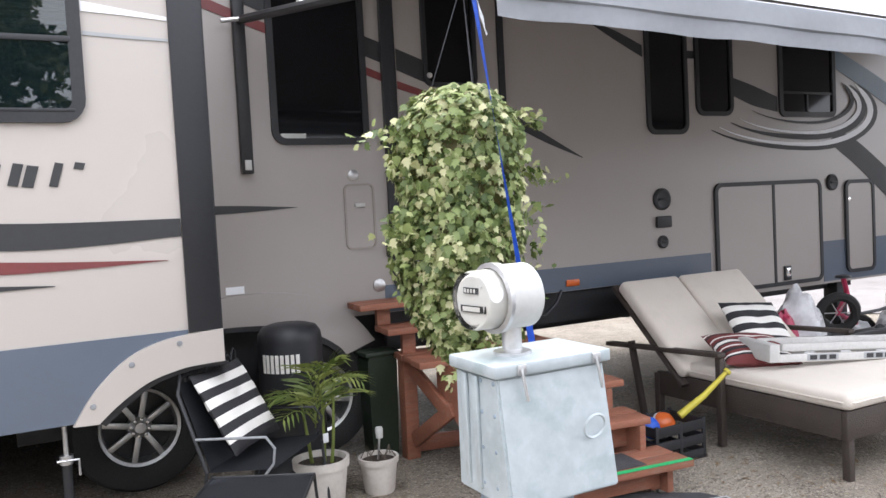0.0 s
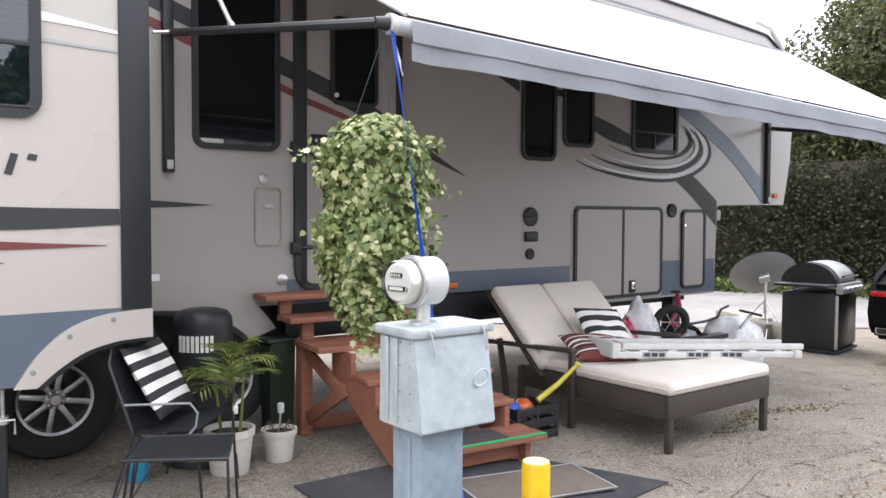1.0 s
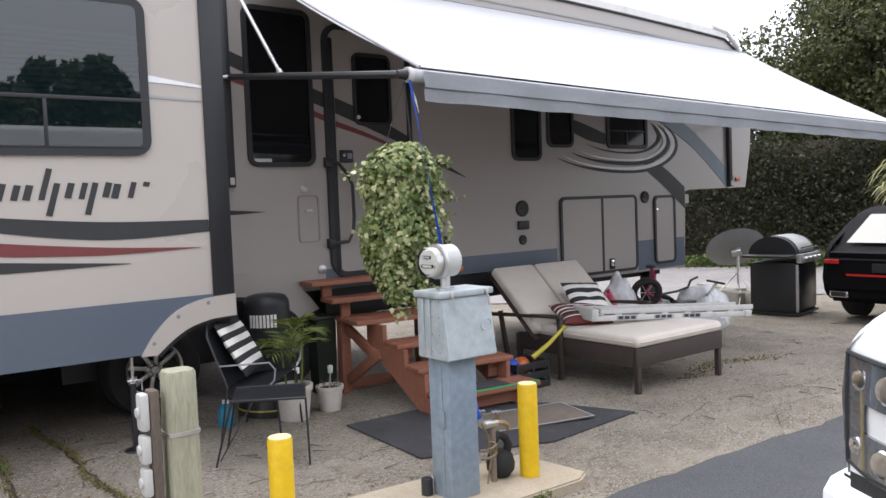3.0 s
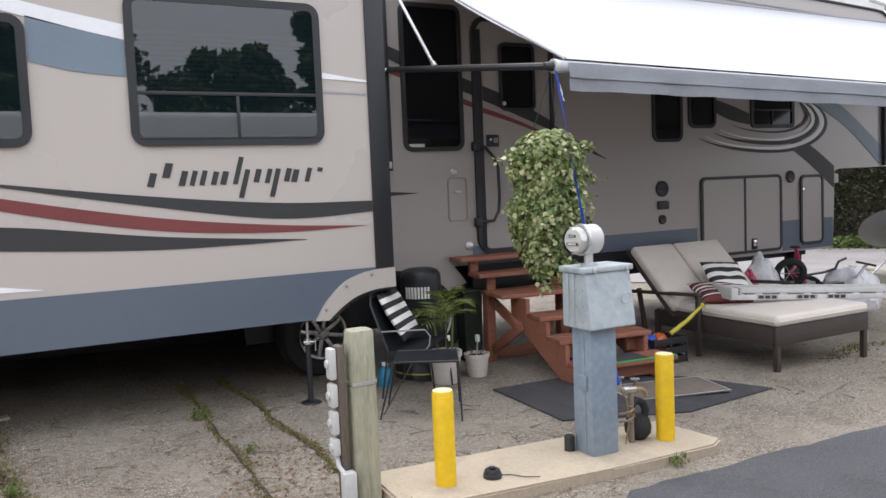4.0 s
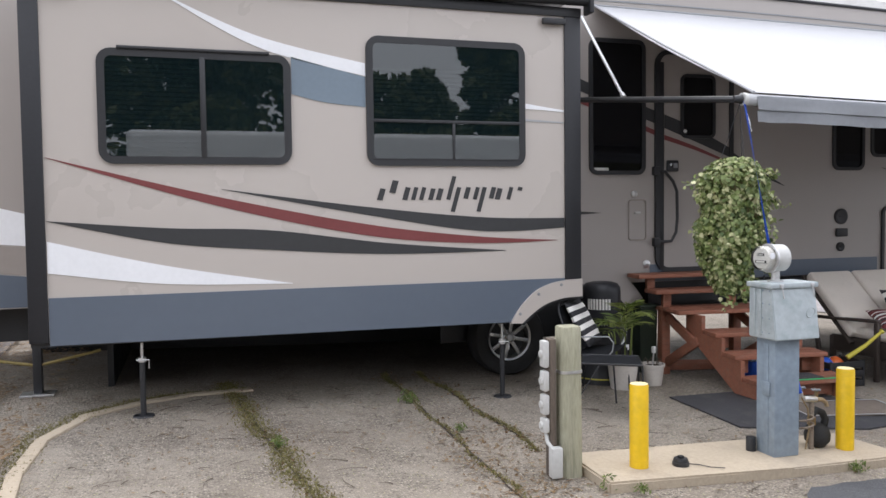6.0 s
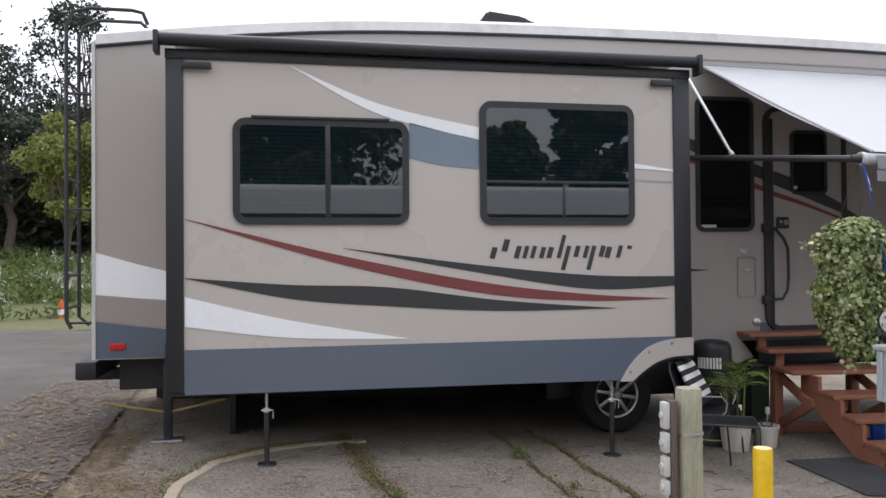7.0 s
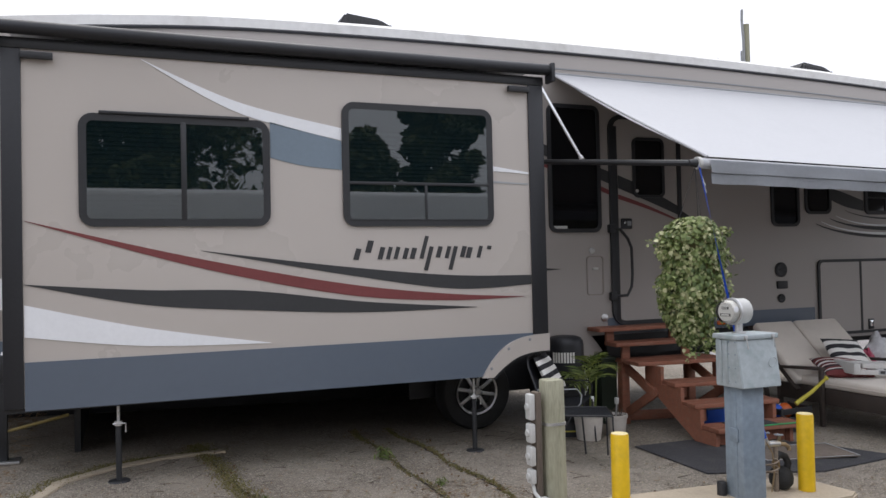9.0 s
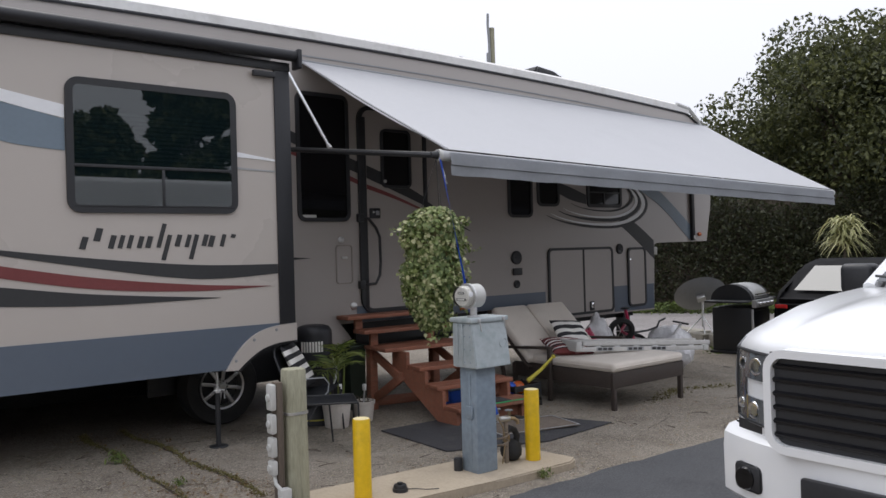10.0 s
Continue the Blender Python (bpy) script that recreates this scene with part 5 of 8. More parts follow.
# timber post with sockets
wp = thing("timber_post", (-1.09, -1.97, gz(-1.09)), "weathered round timber post with power sockets fixed beside", "post")
prof_ = [(0.0, -0.02), (0.072, -0.02), (0.071, 0.4), (0.069, 0.70), (0.067, 0.885), (0.061, 0.896), (0.0, 0.89)]
b = lathe(prof_, 32)
for v in b.verts:
    q = math.hypot(v.co.x, v.co.y)
    sq = 1.0 if q < 1e-4 else q / ((v.co.x ** 4 + v.co.y ** 4) ** 0.25)
    r = sq * (1 + 0.05 * noise.noise((v.co.x * 14, v.co.y * 14, v.co.z * 1.2)))
    v.co.x *= r
    v.co.y *= r
part("shaft", b, M["post"], wp)
b = lathe([(0.068, 0.62), (0.074, 0.621), (0.074, 0.637), (0.068, 0.638)], 32)
for v in b.verts:
    sq = math.hypot(v.co.x, v.co.y) / ((v.co.x ** 4 + v.co.y ** 4) ** 0.25)
    v.co.x *= sq
    v.co.y *= sq
part("strap", b, M["alu"], wp)
part("side_board", box(-0.135, -0.095, -0.045, 0.03, 0.0, 0.83, 0.008), M["bark"], wp, "dark side board")
for z, h in ((0.66, 0.16), (0.52, 0.12), (0.38, 0.12), (0.27, 0.09)):
    so_ = part("socket_box", box(-0.175, -0.136, -0.04, 0.03, z, z + h, 0.012), M["ltgrey"], wp, "pale grey socket box")
    part("socket_face", lathe([(0.0, 0.01), (0.02, 0.009), (0.024, 0.0)], 14, m=pose(-0.176, -0.005, z + h / 2, 0, -90)), M["ltgrey"], so_)
part("junction_box", box(-0.155, -0.085, -0.11, -0.05, 0.02, 0.20, 0.01), M["ltgrey"], wp, "pale junction box")
part("conduit", tube([(-0.15, -0.01, 0.27), (-0.15, -0.03, 0.22), (-0.14, -0.08, 0.19)], 0.012, 8), M["ltgrey"], wp)

# hanging ivy
IV = [(0.0, -0.5), (0.22, -0.42), (0.46, -0.22), (0.28, -0.02), (0.42, 0.2), (0.16, 0.16), (0.0, 0.55), (-0.16, 0.16), (-0.42, 0.2), (-0.28, -0.02), (-0.46, -0.22), (-0.22, -0.42)]


def leaves(name, c, nrm, size, material, parent, template=IV, seed=3, curl=0.12):
    """Many flat shaped leaves, turned along the given normals, as one mesh."""
    g = np.random.default_rng(seed)
    c, nrm = np.asarray(c, float), np.asarray(nrm, float) + 0.45 * g.normal(size=(len(c), 3))
    nrm /= np.linalg.norm(nrm, axis=1)[:, None]
    dn = np.tile((0, 0, -1.0), (len(c), 1)) + 0.55 * g.normal(size=(len(c), 3))
    dn -= (dn * nrm).sum(1)[:, None] * nrm
    dn /= np.linalg.norm(dn, axis=1)[:, None]
    s = np.cross(dn, nrm)
    L = size * g.uniform(0.55, 1.25, (len(c), 1, 1))
    t = np.array(template)
    v = c[:, None] + L * (t[None, :, :1] * s[:, None] + t[None, :, 1:] * dn[:, None] - curl * (np.abs(t[None, :, :1]) * 1.6) * nrm[:, None])
    k = len(template)
    me = bpy.data.meshes.new(name)
    me.from_pydata(v.reshape(-1, 3).tolist(), [], np.arange(len(c) * k).reshape(-1, k).tolist())
    me.materials.append(material)
    ob = new(name, me)
    ob.parent = parent
    return ob


ip = thing("hanging_ivy", (0.71, -1.15, 1.55), "hanging basket of variegated ivy trailing in a thick column", "plant")
g = np.random.default_rng(11)
P_, N_ = [], []
for i in range(8200):
    z = g.uniform(0, 1) ** 0.9
    a = g.uniform(0, 2 * math.pi)
    rad = 0.236 * (1 - 0.66 * max(0, 1 - z / 0.42) ** 1.5) if z < 0.82 else 0.236 * math.sqrt(max(0.05, 1 - ((z - 0.82) / 0.2) ** 2))
    lump = 1 + 0.24 * noise.noise((math.cos(a) * 1.9, math.sin(a) * 1.9, z * 6))
    if z < 0.3 and noise.noise((a * 1.1, 4, z * 2)) > 0.12:
        continue
    rr = rad * lump * g.uniform(0.70, 1.12)
    off = -0.07 * (1 - z)
    P_.append((off + rr * math.cos(a), rr * math.sin(a), -0.60 + 1.02 * z))
    N_.append((math.cos(a), math.sin(a), 0.25 + 1.4 * max(0, z - 0.8) / 0.2))
for sx, sy, z0_, ln, dx in ((-0.12, -0.1, -0.55, 0.16, -0.02), (-0.05, -0.16, -0.52, 0.12, 0.0), (-0.2, 0.0, 0.28, 0.18, -0.22), (-0.24, -0.05, -0.08, 0.15, -0.12), (0.24, 0.0, 0.32, 0.1, 0.14), (0.26, -0.05, 0.1, 0.12, 0.1), (0.08, -0.1, -0.5, 0.1, 0.03), (-0.23, -0.1, 0.2, 0.5, -0.09), (-0.25, 0.02, 0.05, 0.3, -0.05), (0.25, -0.08, 0.0, 0.3, 0.03), (-0.02, -0.2, -0.45, 0.2, 0.05), (0.2, -0.1, -0.15, 0.3, 0.02)):
    for i in range(40):
        u = i / 40
        P_.append((sx + dx * u + 0.03 * g.normal(), sy + 0.03 * g.normal(), z0_ - ln * u * (1 if abs(dx) < 0.1 else 0.3) + 0.02 * g.normal()))
        N_.append((sx, sy - 0.2, 0.3))
leaves("ivy_leaves", P_, N_, 0.039, M["ivy"], ip)
part("basket", lathe([(0.0, -0.03), (0.12, -0.02), (0.17, 0.1), (0.19, 0.26), (0.17, 0.26), (0.0, 0.22)], 20), M["soil"], ip)
b = lathe([(0.0, -0.46), (0.08, -0.42), (0.17, -0.15), (0.2, 0.1), (0.2, 0.26), (0.1, 0.34), (0.0, 0.35)], 14)
part("vine_mass", b, M["moss"], ip)
for x, y in ((-0.15, 0.05), (0.13, 0.08), (0.0, -0.12)):
    part("hanger_wire", tube([(x, y, 0.27), (0.04, 0.0, 0.83)], 0.0022, 5), M["black"], ip)

# blue strap from the awning to the pedestal
bs = thing("tie_down_strap", (0.60, -2.03, sz(0.6)), "bright blue tie-down strap from awning to pedestal", "strap")
def ribbon(pts, w, parent, m, o):
    bm = bmesh.new()
    pr_ = None
    for p, a in pts:
        p = Vector(p) - o
        d = Vector((math.cos(a), math.sin(a), 0)) * w / 2
        r = [bm.verts.new(p - d), bm.verts.new(p + d)]
        if pr_:
            bm.faces.new((pr_[0], pr_[1], r[1], r[0]))
        pr_ = r
    bmesh.ops.solidify(bm, geom=bm.faces, thickness=0.002)
    return part("webbing", bm, m, parent)


B0, B1 = Vector((0.775, -1.17, 2.40)), Vector((0.53, -1.985, 0.42))
ribbon([(B0.lerp(B1, u / 16), 0.2 + 2.6 * u / 16) for u in range(17)], 0.028, bs, M["blue"], bs.location)
ribbon([((0.77, -1.17, 2.38), 0.3), ((0.79, -1.19, 2.30), 1.0), ((0.80, -1.2, 2.24), 0.5), ((0.82, -1.2, 2.17), 1.2)], 0.03, bs, M["white"], bs.location)

# black chair, sling bench and striped cushion
def rod(name, pts, r, m, parent, o, n=8, closed=False, label=""):
    return part(name, tube([Vector(p) - o for p in pts], r, n, closed=closed), m, parent, label)


o = Vector((-0.05, -0.72, gz(-0.05)))
bn = thing("sling_footstool", o, "low black metal stool with sling mesh seat", "stool")
C = [Vector(p) for p in ((-0.335, -0.68, 0.40), (0.05, -0.93, 0.40), (0.235, -0.56, 0.40), (-0.15, -0.34, 0.40))]
bm = bmesh.new()
vs = [[None] * 7 for _ in range(7)]
for i in range(7):
    for j in range(7):
        p = C[0].lerp(C[1], i / 6).lerp(C[3].lerp(C[2], i / 6), j / 6) - o
        p.z -= 0.018 * math.sin(math.pi * i / 6) * math.sin(math.pi * j / 6)
        vs[i][j] = bm.verts.new(p)
for i in range(6):
    for j in range(6):
        bm.faces.new((vs[i][j], vs[i + 1][j], vs[i + 1][j + 1], vs[i][j + 1]))
bmesh.ops.solidify(bm, geom=bm.faces, thickness=0.008)
part("sling_seat", bm, M["sling"], bn)
rod("seat_frame", C, 0.008, M["black"], bn, o, closed=True)
feet = [(-0.43, -0.62, gz(0)), (0.05, -0.95, gz(0)), (0.28, -0.50, gz(0)), (-0.2, -0.25, gz(0))]
for a, f in zip(C, feet):
    rod("leg", (a, f), 0.007, M["black"], bn, o)
for a, f in ((C[0].lerp(C[1], 0.3), feet[0]), (C[0].lerp(C[3], 0.45), feet[0]), (C[3].lerp(C[0], 0.3), feet[3])):
    rod("brace_rod", (a, Vector(f).lerp(a, 0.12)), 0.0045, M["black"], bn, o)

o = Vector((-0.05, 0.0, gz(0)))
ch = thing("metal_chair", o, "black wrought metal chair with scrolled arms", "chair")
wv, fv = Vector((0.67, 0.74, 0)).normalized(), Vector((0.74, -0.67, 0)).normalized()
A, B = Vector((-0.13, -0.12, 0.36)), Vector((-0.23, -0.02, 0.76))
WD = 0.54
bk = [A, A.lerp(B, 0.9), B + Vector((0, 0, 0.03)) + wv * 0.05, B + Vector((0, 0, 0.05)) + wv * (WD - 0.05), B.lerp(A, 0.1) + wv * WD, A + wv * WD]
rod("back_frame", bk, 0.009, M["black"], ch, o)
for nm, q in (("back_sling", (A + wv * 0.03, B + wv * 0.03, B + wv * (WD - 0.03), A + wv * (WD - 0.03))), ("seat", (A, A + wv * WD, A + wv * WD + fv * 0.34 + Vector((0, 0, 0.03)), A + fv * 0.34 + Vector((0, 0, 0.03))))):
    bm = bmesh.new()
    bm.faces.new([bm.verts.new(p - o) for p in q])
    bmesh.ops.solidify(bm, geom=bm.faces, thickness=0.012)
    part(nm, bm, M["sling"], ch)
for k in range(7):
    a = B + wv * (0.04 + 0.08 * k)
    rod("scroll", [a, a + Vector((0, 0, 0.05)) + wv * 0.01, a + Vector((0, 0, 0.075)) + wv * 0.035, a + Vector((0, 0, 0.05)) + wv * 0.055, a + wv * 0.05], 0.005, M["black"], ch, o, 6)
for s_, m_ in ((0.0, "grey"), (WD, "black")):
    a = A.lerp(B, 0.38) + wv * s_
    e = a + fv * 0.36
    rod("arm", [a, a + fv * 0.18 + Vector((0, 0, 0.01)), e + Vector((0, 0, 0.02)), e + fv * 0.04 - Vector((0, 0, 0.03)), e + fv * 0.03 - Vector((0, 0, 0.10)), e - fv * 0.02 - Vector((0, 0, 0.16))], 0.0065, M[m_], ch, o)
for p, d in ((A, -fv * 0.06), (A + wv * WD, -fv * 0.06), (A + fv * 0.34, fv * 0.03), (A + wv * WD + fv * 0.34, fv * 0.03)):
    g0 = p + d
    rod("leg", (p, (g0.x, g0.y, gz(g0.x))), 0.008, M["black"], ch, o)


def pillow(name, label, m, w, h, t, stripes, mats, along=0):
    """A plump square cushion with woven stripes, standing upright in its own axes."""
    tg = thing(name, m.translation, label, "cushion")
    tg.matrix_basis = m
    N = 28
    bm = bmesh.new()
    for s in (1, -1):
        V = []
        for i in range(N + 1):
            r_ = []
            for j in range(N + 1):
                u, v_ = 2 * i / N - 1, 2 * j / N - 1
                f = max(0.0, (1 - abs(u) ** 2.6)) ** 0.5 * max(0.0, (1 - abs(v_) ** 2.6)) ** 0.5
                k = 1 - 0.06 * (1 - abs(v_)) * abs(u)
                dim = 0.35 * math.exp(-((u * 3) ** 2 + (v_ * 3) ** 2))
                r_.append(bm.verts.new((u * w / 2 * (1 - 0.05 * (1 - abs(v_) ** 2)), s * t / 2 * f * (1 - dim) + 0.006 * noise.noise((u * 3, v_ * 3, s)), v_ * h / 2 * (1 - 0.05 * (1 - abs(u) ** 2)))))
            V.append(r_)
        for i in range(N):
            for j in range(N):
                f = bm.faces.new((V[i][j], V[i + 1][j], V[i + 1][j + 1], V[i][j + 1]))
                f.material_index = stripes[int((j if along == 0 else i) / N * len(stripes))]
    bmesh.ops.remove_doubles(bm, verts=bm.verts, dist=1e-4)
    part("cover", bm, [M[a] for a in mats], tg)
    return tg


cx_, cz_ = Vector((0.67, 0.74, 0.0)).normalized(), Vector((-0.37, 0.34, 0.87)).normalized()
cm = Matrix((cx_, cz_.cross(cx_), cz_)).transposed().to_4x4()
cm.translation = (0.07, 0.07, 0.61)
pillow("striped_cushion", "black and white striped cushion leaning on the metal chair", cm, 0.46, 0.43, 0.10, [0, 1, 0, 1, 0, 1, 0, 1, 0], ("bstripe", "wstripe"))
pillow("striped_cushion", "black and white striped cushion against the lounger backrest", pose(3.72, 0.06, 0.585, -46, 4, -14), 0.44, 0.40, 0.13, [0, 1, 0, 1, 0, 1, 0], ("bstripe", "wstripe"))
pillow("red_striped_cushion", "brick red and cream striped cushion lying on the lounger", pose(3.42, -0.14, 0.47, -72, 4, -20), 0.52, 0.40, 0.15, [0, 0, 2, 1, 0, 0, 2, 0, 1, 0, 0, 2, 1, 2, 0, 0, 1, 0, 0, 2, 0, 1, 0, 0], ("rstripe", "wstripe", "bstripe"))

# punch bag stand
o = Vector((0.49, 0.52, gz(0.5)))
pb = thing("punch_bag", o, "black free-standing punch bag with faded white lettering", "punch bag")
part("bag_body", lathe([(0.0, 0.95), (0.10, 0.95), (0.15, 0.935), (0.175, 0.90), (0.18, 0.86), (0.18, 0.25), (0.17, 0.20), (0.0, 0.2)], 30), M["blk2"], pb)
part("bag_base", lathe([(0.0, 0.24), (0.17, 0.24), (0.22, 0.18), (0.26, 0.06), (0.26, 0.0), (0.0, 0.0)], 30), M["black"], pb)
part("base_band", lathe([(0.262, 0.055), (0.265, 0.06), (0.262, 0.068)], 30), M["ydull"], pb)
for k in range(8):
    a = radians(-158 + 9.0 * k)
    hh = 0.10
    b = box(-0.0095, 0.0095, -0.002, 0.002, 0, hh, 0)
    part("letter_bar", moved(b, Matrix.Translation((0.1825 * math.cos(a), 0.1825 * math.sin(a), 0.70)) @ Matrix.Rotation(a + math.pi / 2, 4, "Z")), M["wstripe"], pb)
for k in range(7):
    a = radians(-150 + 8 * k)
    b = box(-0.006, 0.006, -0.002, 0.002, 0, 0.016, 0)
    part("letter_bar", moved(b, Matrix.Translation((0.1825 * math.cos(a), 0.1825 * math.sin(a), 0.55)) @ Matrix.Rotation(a + math.pi / 2, 4, "Z")), M["greyd"], pb)
bj = thing("blue_jug", (0.02, 0.30, gz(0.02)), "blue plastic jug half hidden behind the chair", "jug")
part("jug_body", lathe([(0.0, 0.0), (0.055, 0.0), (0.06, 0.02), (0.06, 0.12), (0.04, 0.155), (0.022, 0.175), (0.0, 0.175)], 18), M["jug"], bj)
part("jug_cap", lathe([(0.026, 0.175), (0.026, 0.20), (0.0, 0.20)], 12), M["white"], bj)

# potted palm and small pot
def pot(x, y, r, h, label, cat, name):
    t = thing(name, (x, y, gz(x)), label, cat)
    part("pot", lathe([(0.0, 0.0), (r * 0.72, 0.0), (r * 0.76, 0.01), (r * 0.93, h * 0.84), (r, h * 0.84), (r * 1.02, h), (r * 0.9, h), (r * 0.88, h * 0.88)], 28), M["pot"], t)
    part("soil", lathe([(0.0, h * 0.9), (r * 0.89, h * 0.88)], 20), M["soil"], t)
    return t


pp = pot(0.51, 0.16, 0.148, 0.27, "young palm growing in a white plastic pot", "plant", "potted_palm")
rng_ = random.Random(4)
for s in range(3):
    bx, by = (0.02, -0.04, 0.05)[s], (0.0, 0.03, -0.03)[s]
    part("stem", tube([(bx, by, 0.24), (bx * 1.3, by, 0.36), (bx * 1.8 - 0.01, by, 0.60)], 0.011, 8, r1=0.007), M["palm"], pp)
for k in range(17):
    a = k * 2.4 + 0.3
    ln = rng_.uniform(0.34, 0.50)
    el = rng_.uniform(0.8, 1.45)
    base = Vector((0.02 * math.cos(k), 0.02 * math.sin(k), rng_.uniform(0.42, 0.62)))
    pts = []
    for i in range(9):
        u = i / 8
        pts.append(base + Vector((math.cos(a) * ln * u * math.cos(el), math.sin(a) * ln * u * math.cos(el), ln * (math.sin(el) * u - 0.55 * u * u))))
    bm = tube(pts, 0.0035, 5, r1=0.0015)
    for i in range(2, 9):
        d = (pts[i] - pts[i - 1]).normalized()
        sd = d.cross(Vector((0, 0, 1))).normalized()
        for s in (-1, 1):
            L = 0.15 * math.sin(math.pi * (i / 9) ** 0.8) + 0.05
            tip = pts[i] + (sd * s * 0.75 + d * 0.65 + Vector((0, 0, -0.25))) * L
            w = d * 0.009
            m_ = pts[i].lerp(tip, 0.45) + Vector((0, 0, 0.012))
            bm.faces.new([bm.verts.new(p) for p in (pts[i], m_ + w, tip, m_ - w)])
    part("frond", bm, M["palm"], pp, smooth=False)
part("wrapper", box(0.0, 0.03, -0.06, -0.05, 0.36, 0.41, 0.004), M["white"], pp)
sp = pot(0.87, 0.24, 0.112, 0.20, "small white pot holding a garden light and dry stems", "plant pot", "small_pot")
part("light_stake", tube([(0.0, 0.0, 0.18), (0.012, 0.0, 0.30)], 0.007, 8), M["alu"], sp)
part("garden_light", lathe([(0.0, 0.06), (0.018, 0.06), (0.022, 0.05), (0.02, 0.0), (0.0, 0.0)], 14, m=pose(0.013, 0, 0.30)), M["ltgrey"], sp)
for k in range(6):
    a = k * 1.1
    part("dry_stem", tube([(0.03 * math.cos(a), 0.03 * math.sin(a), 0.18), (0.07 * math.cos(a), 0.07 * math.sin(a), 0.25), (0.11 * math.cos(a + 0.5), 0.11 * math.sin(a + 0.5), 0.17)], 0.003, 5), M["bark"], sp)

# double lounger
o = Vector((3.7, -0.1, gz(3.7)))
lg = thing("double_lounger", o, "dark wicker double lounger with cream cushions, foot end forward", "lounger")
X0, X1, YF, YB = 3.11, 4.36, -1.05, 0.42


def lb(name, x0, x1, y0, y1, z0, z1, m, bev=0.006, label="", seg=2):
    return part(name, box(x0 - o.x, x1 - o.x, y0 - o.y, y1 - o.y, z0 - o.z, z1 - o.z, bev, seg=seg), M[m], lg, label)


for x, y in ((X0 + 0.045, YF + 0.03), (X1 - 0.03, YF + 0.03), (X0 + 0.02, YB), (X1 - 0.03, YB)):
    lb("leg", x - 0.024, x + 0.024, y - 0.024, y + 0.024, gz(3.7) - 0.012, 0.27, "wicker", 0.005)
lb("front_apron", X0, X1, YF, YF + 0.035, 0.12, 0.285, "wicker")
lb("side_apron", X0, X0 + 0.035, YF + 0.036, YB, 0.12, 0.285, "wicker")
lb("side_apron", X1 - 0.035, X1, YF + 0.036, YB, 0.12, 0.285, "wicker")
lb("deck", X0 + 0.036, X1 - 0.036, YF + 0.036, YB, 0.22, 0.272, "wicker")
cu = lb("seat_cushion", X0 - 0.01, X1 - 0.02, YF - 0.02, 0.16, 0.286, 0.385, "cream", 0.04, "long cream seat cushion", 4)
part("piping", tube([Vector(p) - o for p in ((X0 - 0.012, 0.1, 0.334), (X0 - 0.012, YF + 0.02, 0.334), (X0 + 0.03, YF - 0.022, 0.334), (X1 - 0.06, YF - 0.022, 0.334), (X1 - 0.018, YF + 0.02, 0.334), (X1 - 0.018, 0.1, 0.334))], 0.006, 6), M["cream"], cu)
bm_ = Matrix.Translation(Vector((0, 0.06, 0.30)) - Vector((0, o.y, o.z))) @ Matrix.Rotation(radians(-49), 4, "X")
for x0, x1 in ((X0 - 0.06, 3.60), (3.62, 4.27)):
    b = box(x0 - o.x, x1 - o.x, -0.005, 0.095, 0.02, 0.86, 0.035, seg=4)
    b.transform(Matrix.Translation((0, 0.06 - o.y, 0.33 - o.z)) @ Matrix.Rotation(radians(-47), 4, "X"))
    part("back_cushion", b, M["cream"], lg, "cream back cushion")
    b = box(x0 + 0.0 - o.x, x1 - o.x, 0.097, 0.13, -0.02, 0.90, 0.006)
    b.transform(Matrix.Translation((0, 0.06 - o.y, 0.33 - o.z)) @ Matrix.Rotation(radians(-47), 4, "X"))
    part("backrest", b, M["wicker"], lg, "woven wicker backrest")
for x in (X0 - 0.04, X1 + 0.0):
    ar = part("armrest", moved(box(-0.035, 0.035, -0.55, 0.55, -0.015, 0.015, 0.006), Matrix.Translation((x - o.x, 0.33 - o.y, 0.46 - o.z)) @ Matrix.Rotation(radians(-3), 4, "X")), M["wicker"], lg)
    part("arm_post", box(x - o.x - 0.022, x - o.x + 0.022, -0.22 - o.y, -0.176 - o.y, -0.1 - o.z if x < 3.5 else 0.2 - o.z, 0.47 - o.z, 0.005), M["wicker"], ar)
    part("arm_post", moved(box(-0.02, 0.02, -0.02, 0.02, 0, 0.62, 0.005), Matrix.Translation((x - o.x, 0.50 - o.y, gz(3.7) - o.z)) @ Matrix.Rotation(radians(-12), 4, "X")), M["wicker"], ar)

# folded ladder lying on the lounger
o = Vector((3.93, -0.52, 0.40))
fl_ = thing("folded_ladder", o, "folded white fibreglass step ladder lying on the lounger", "ladder")
LM = Matrix.Rotation(radians(-15), 4, "Z") @ Matrix.Rotation(radians(3.5), 4, "Y")


def lp(name, x0, x1, y0, y1, z0, z1, m, parent=fl_, bev=0.005):
    return part(name, moved(box(x0, x1, y0, y1, z0, z1, bev), LM), M[m], parent)


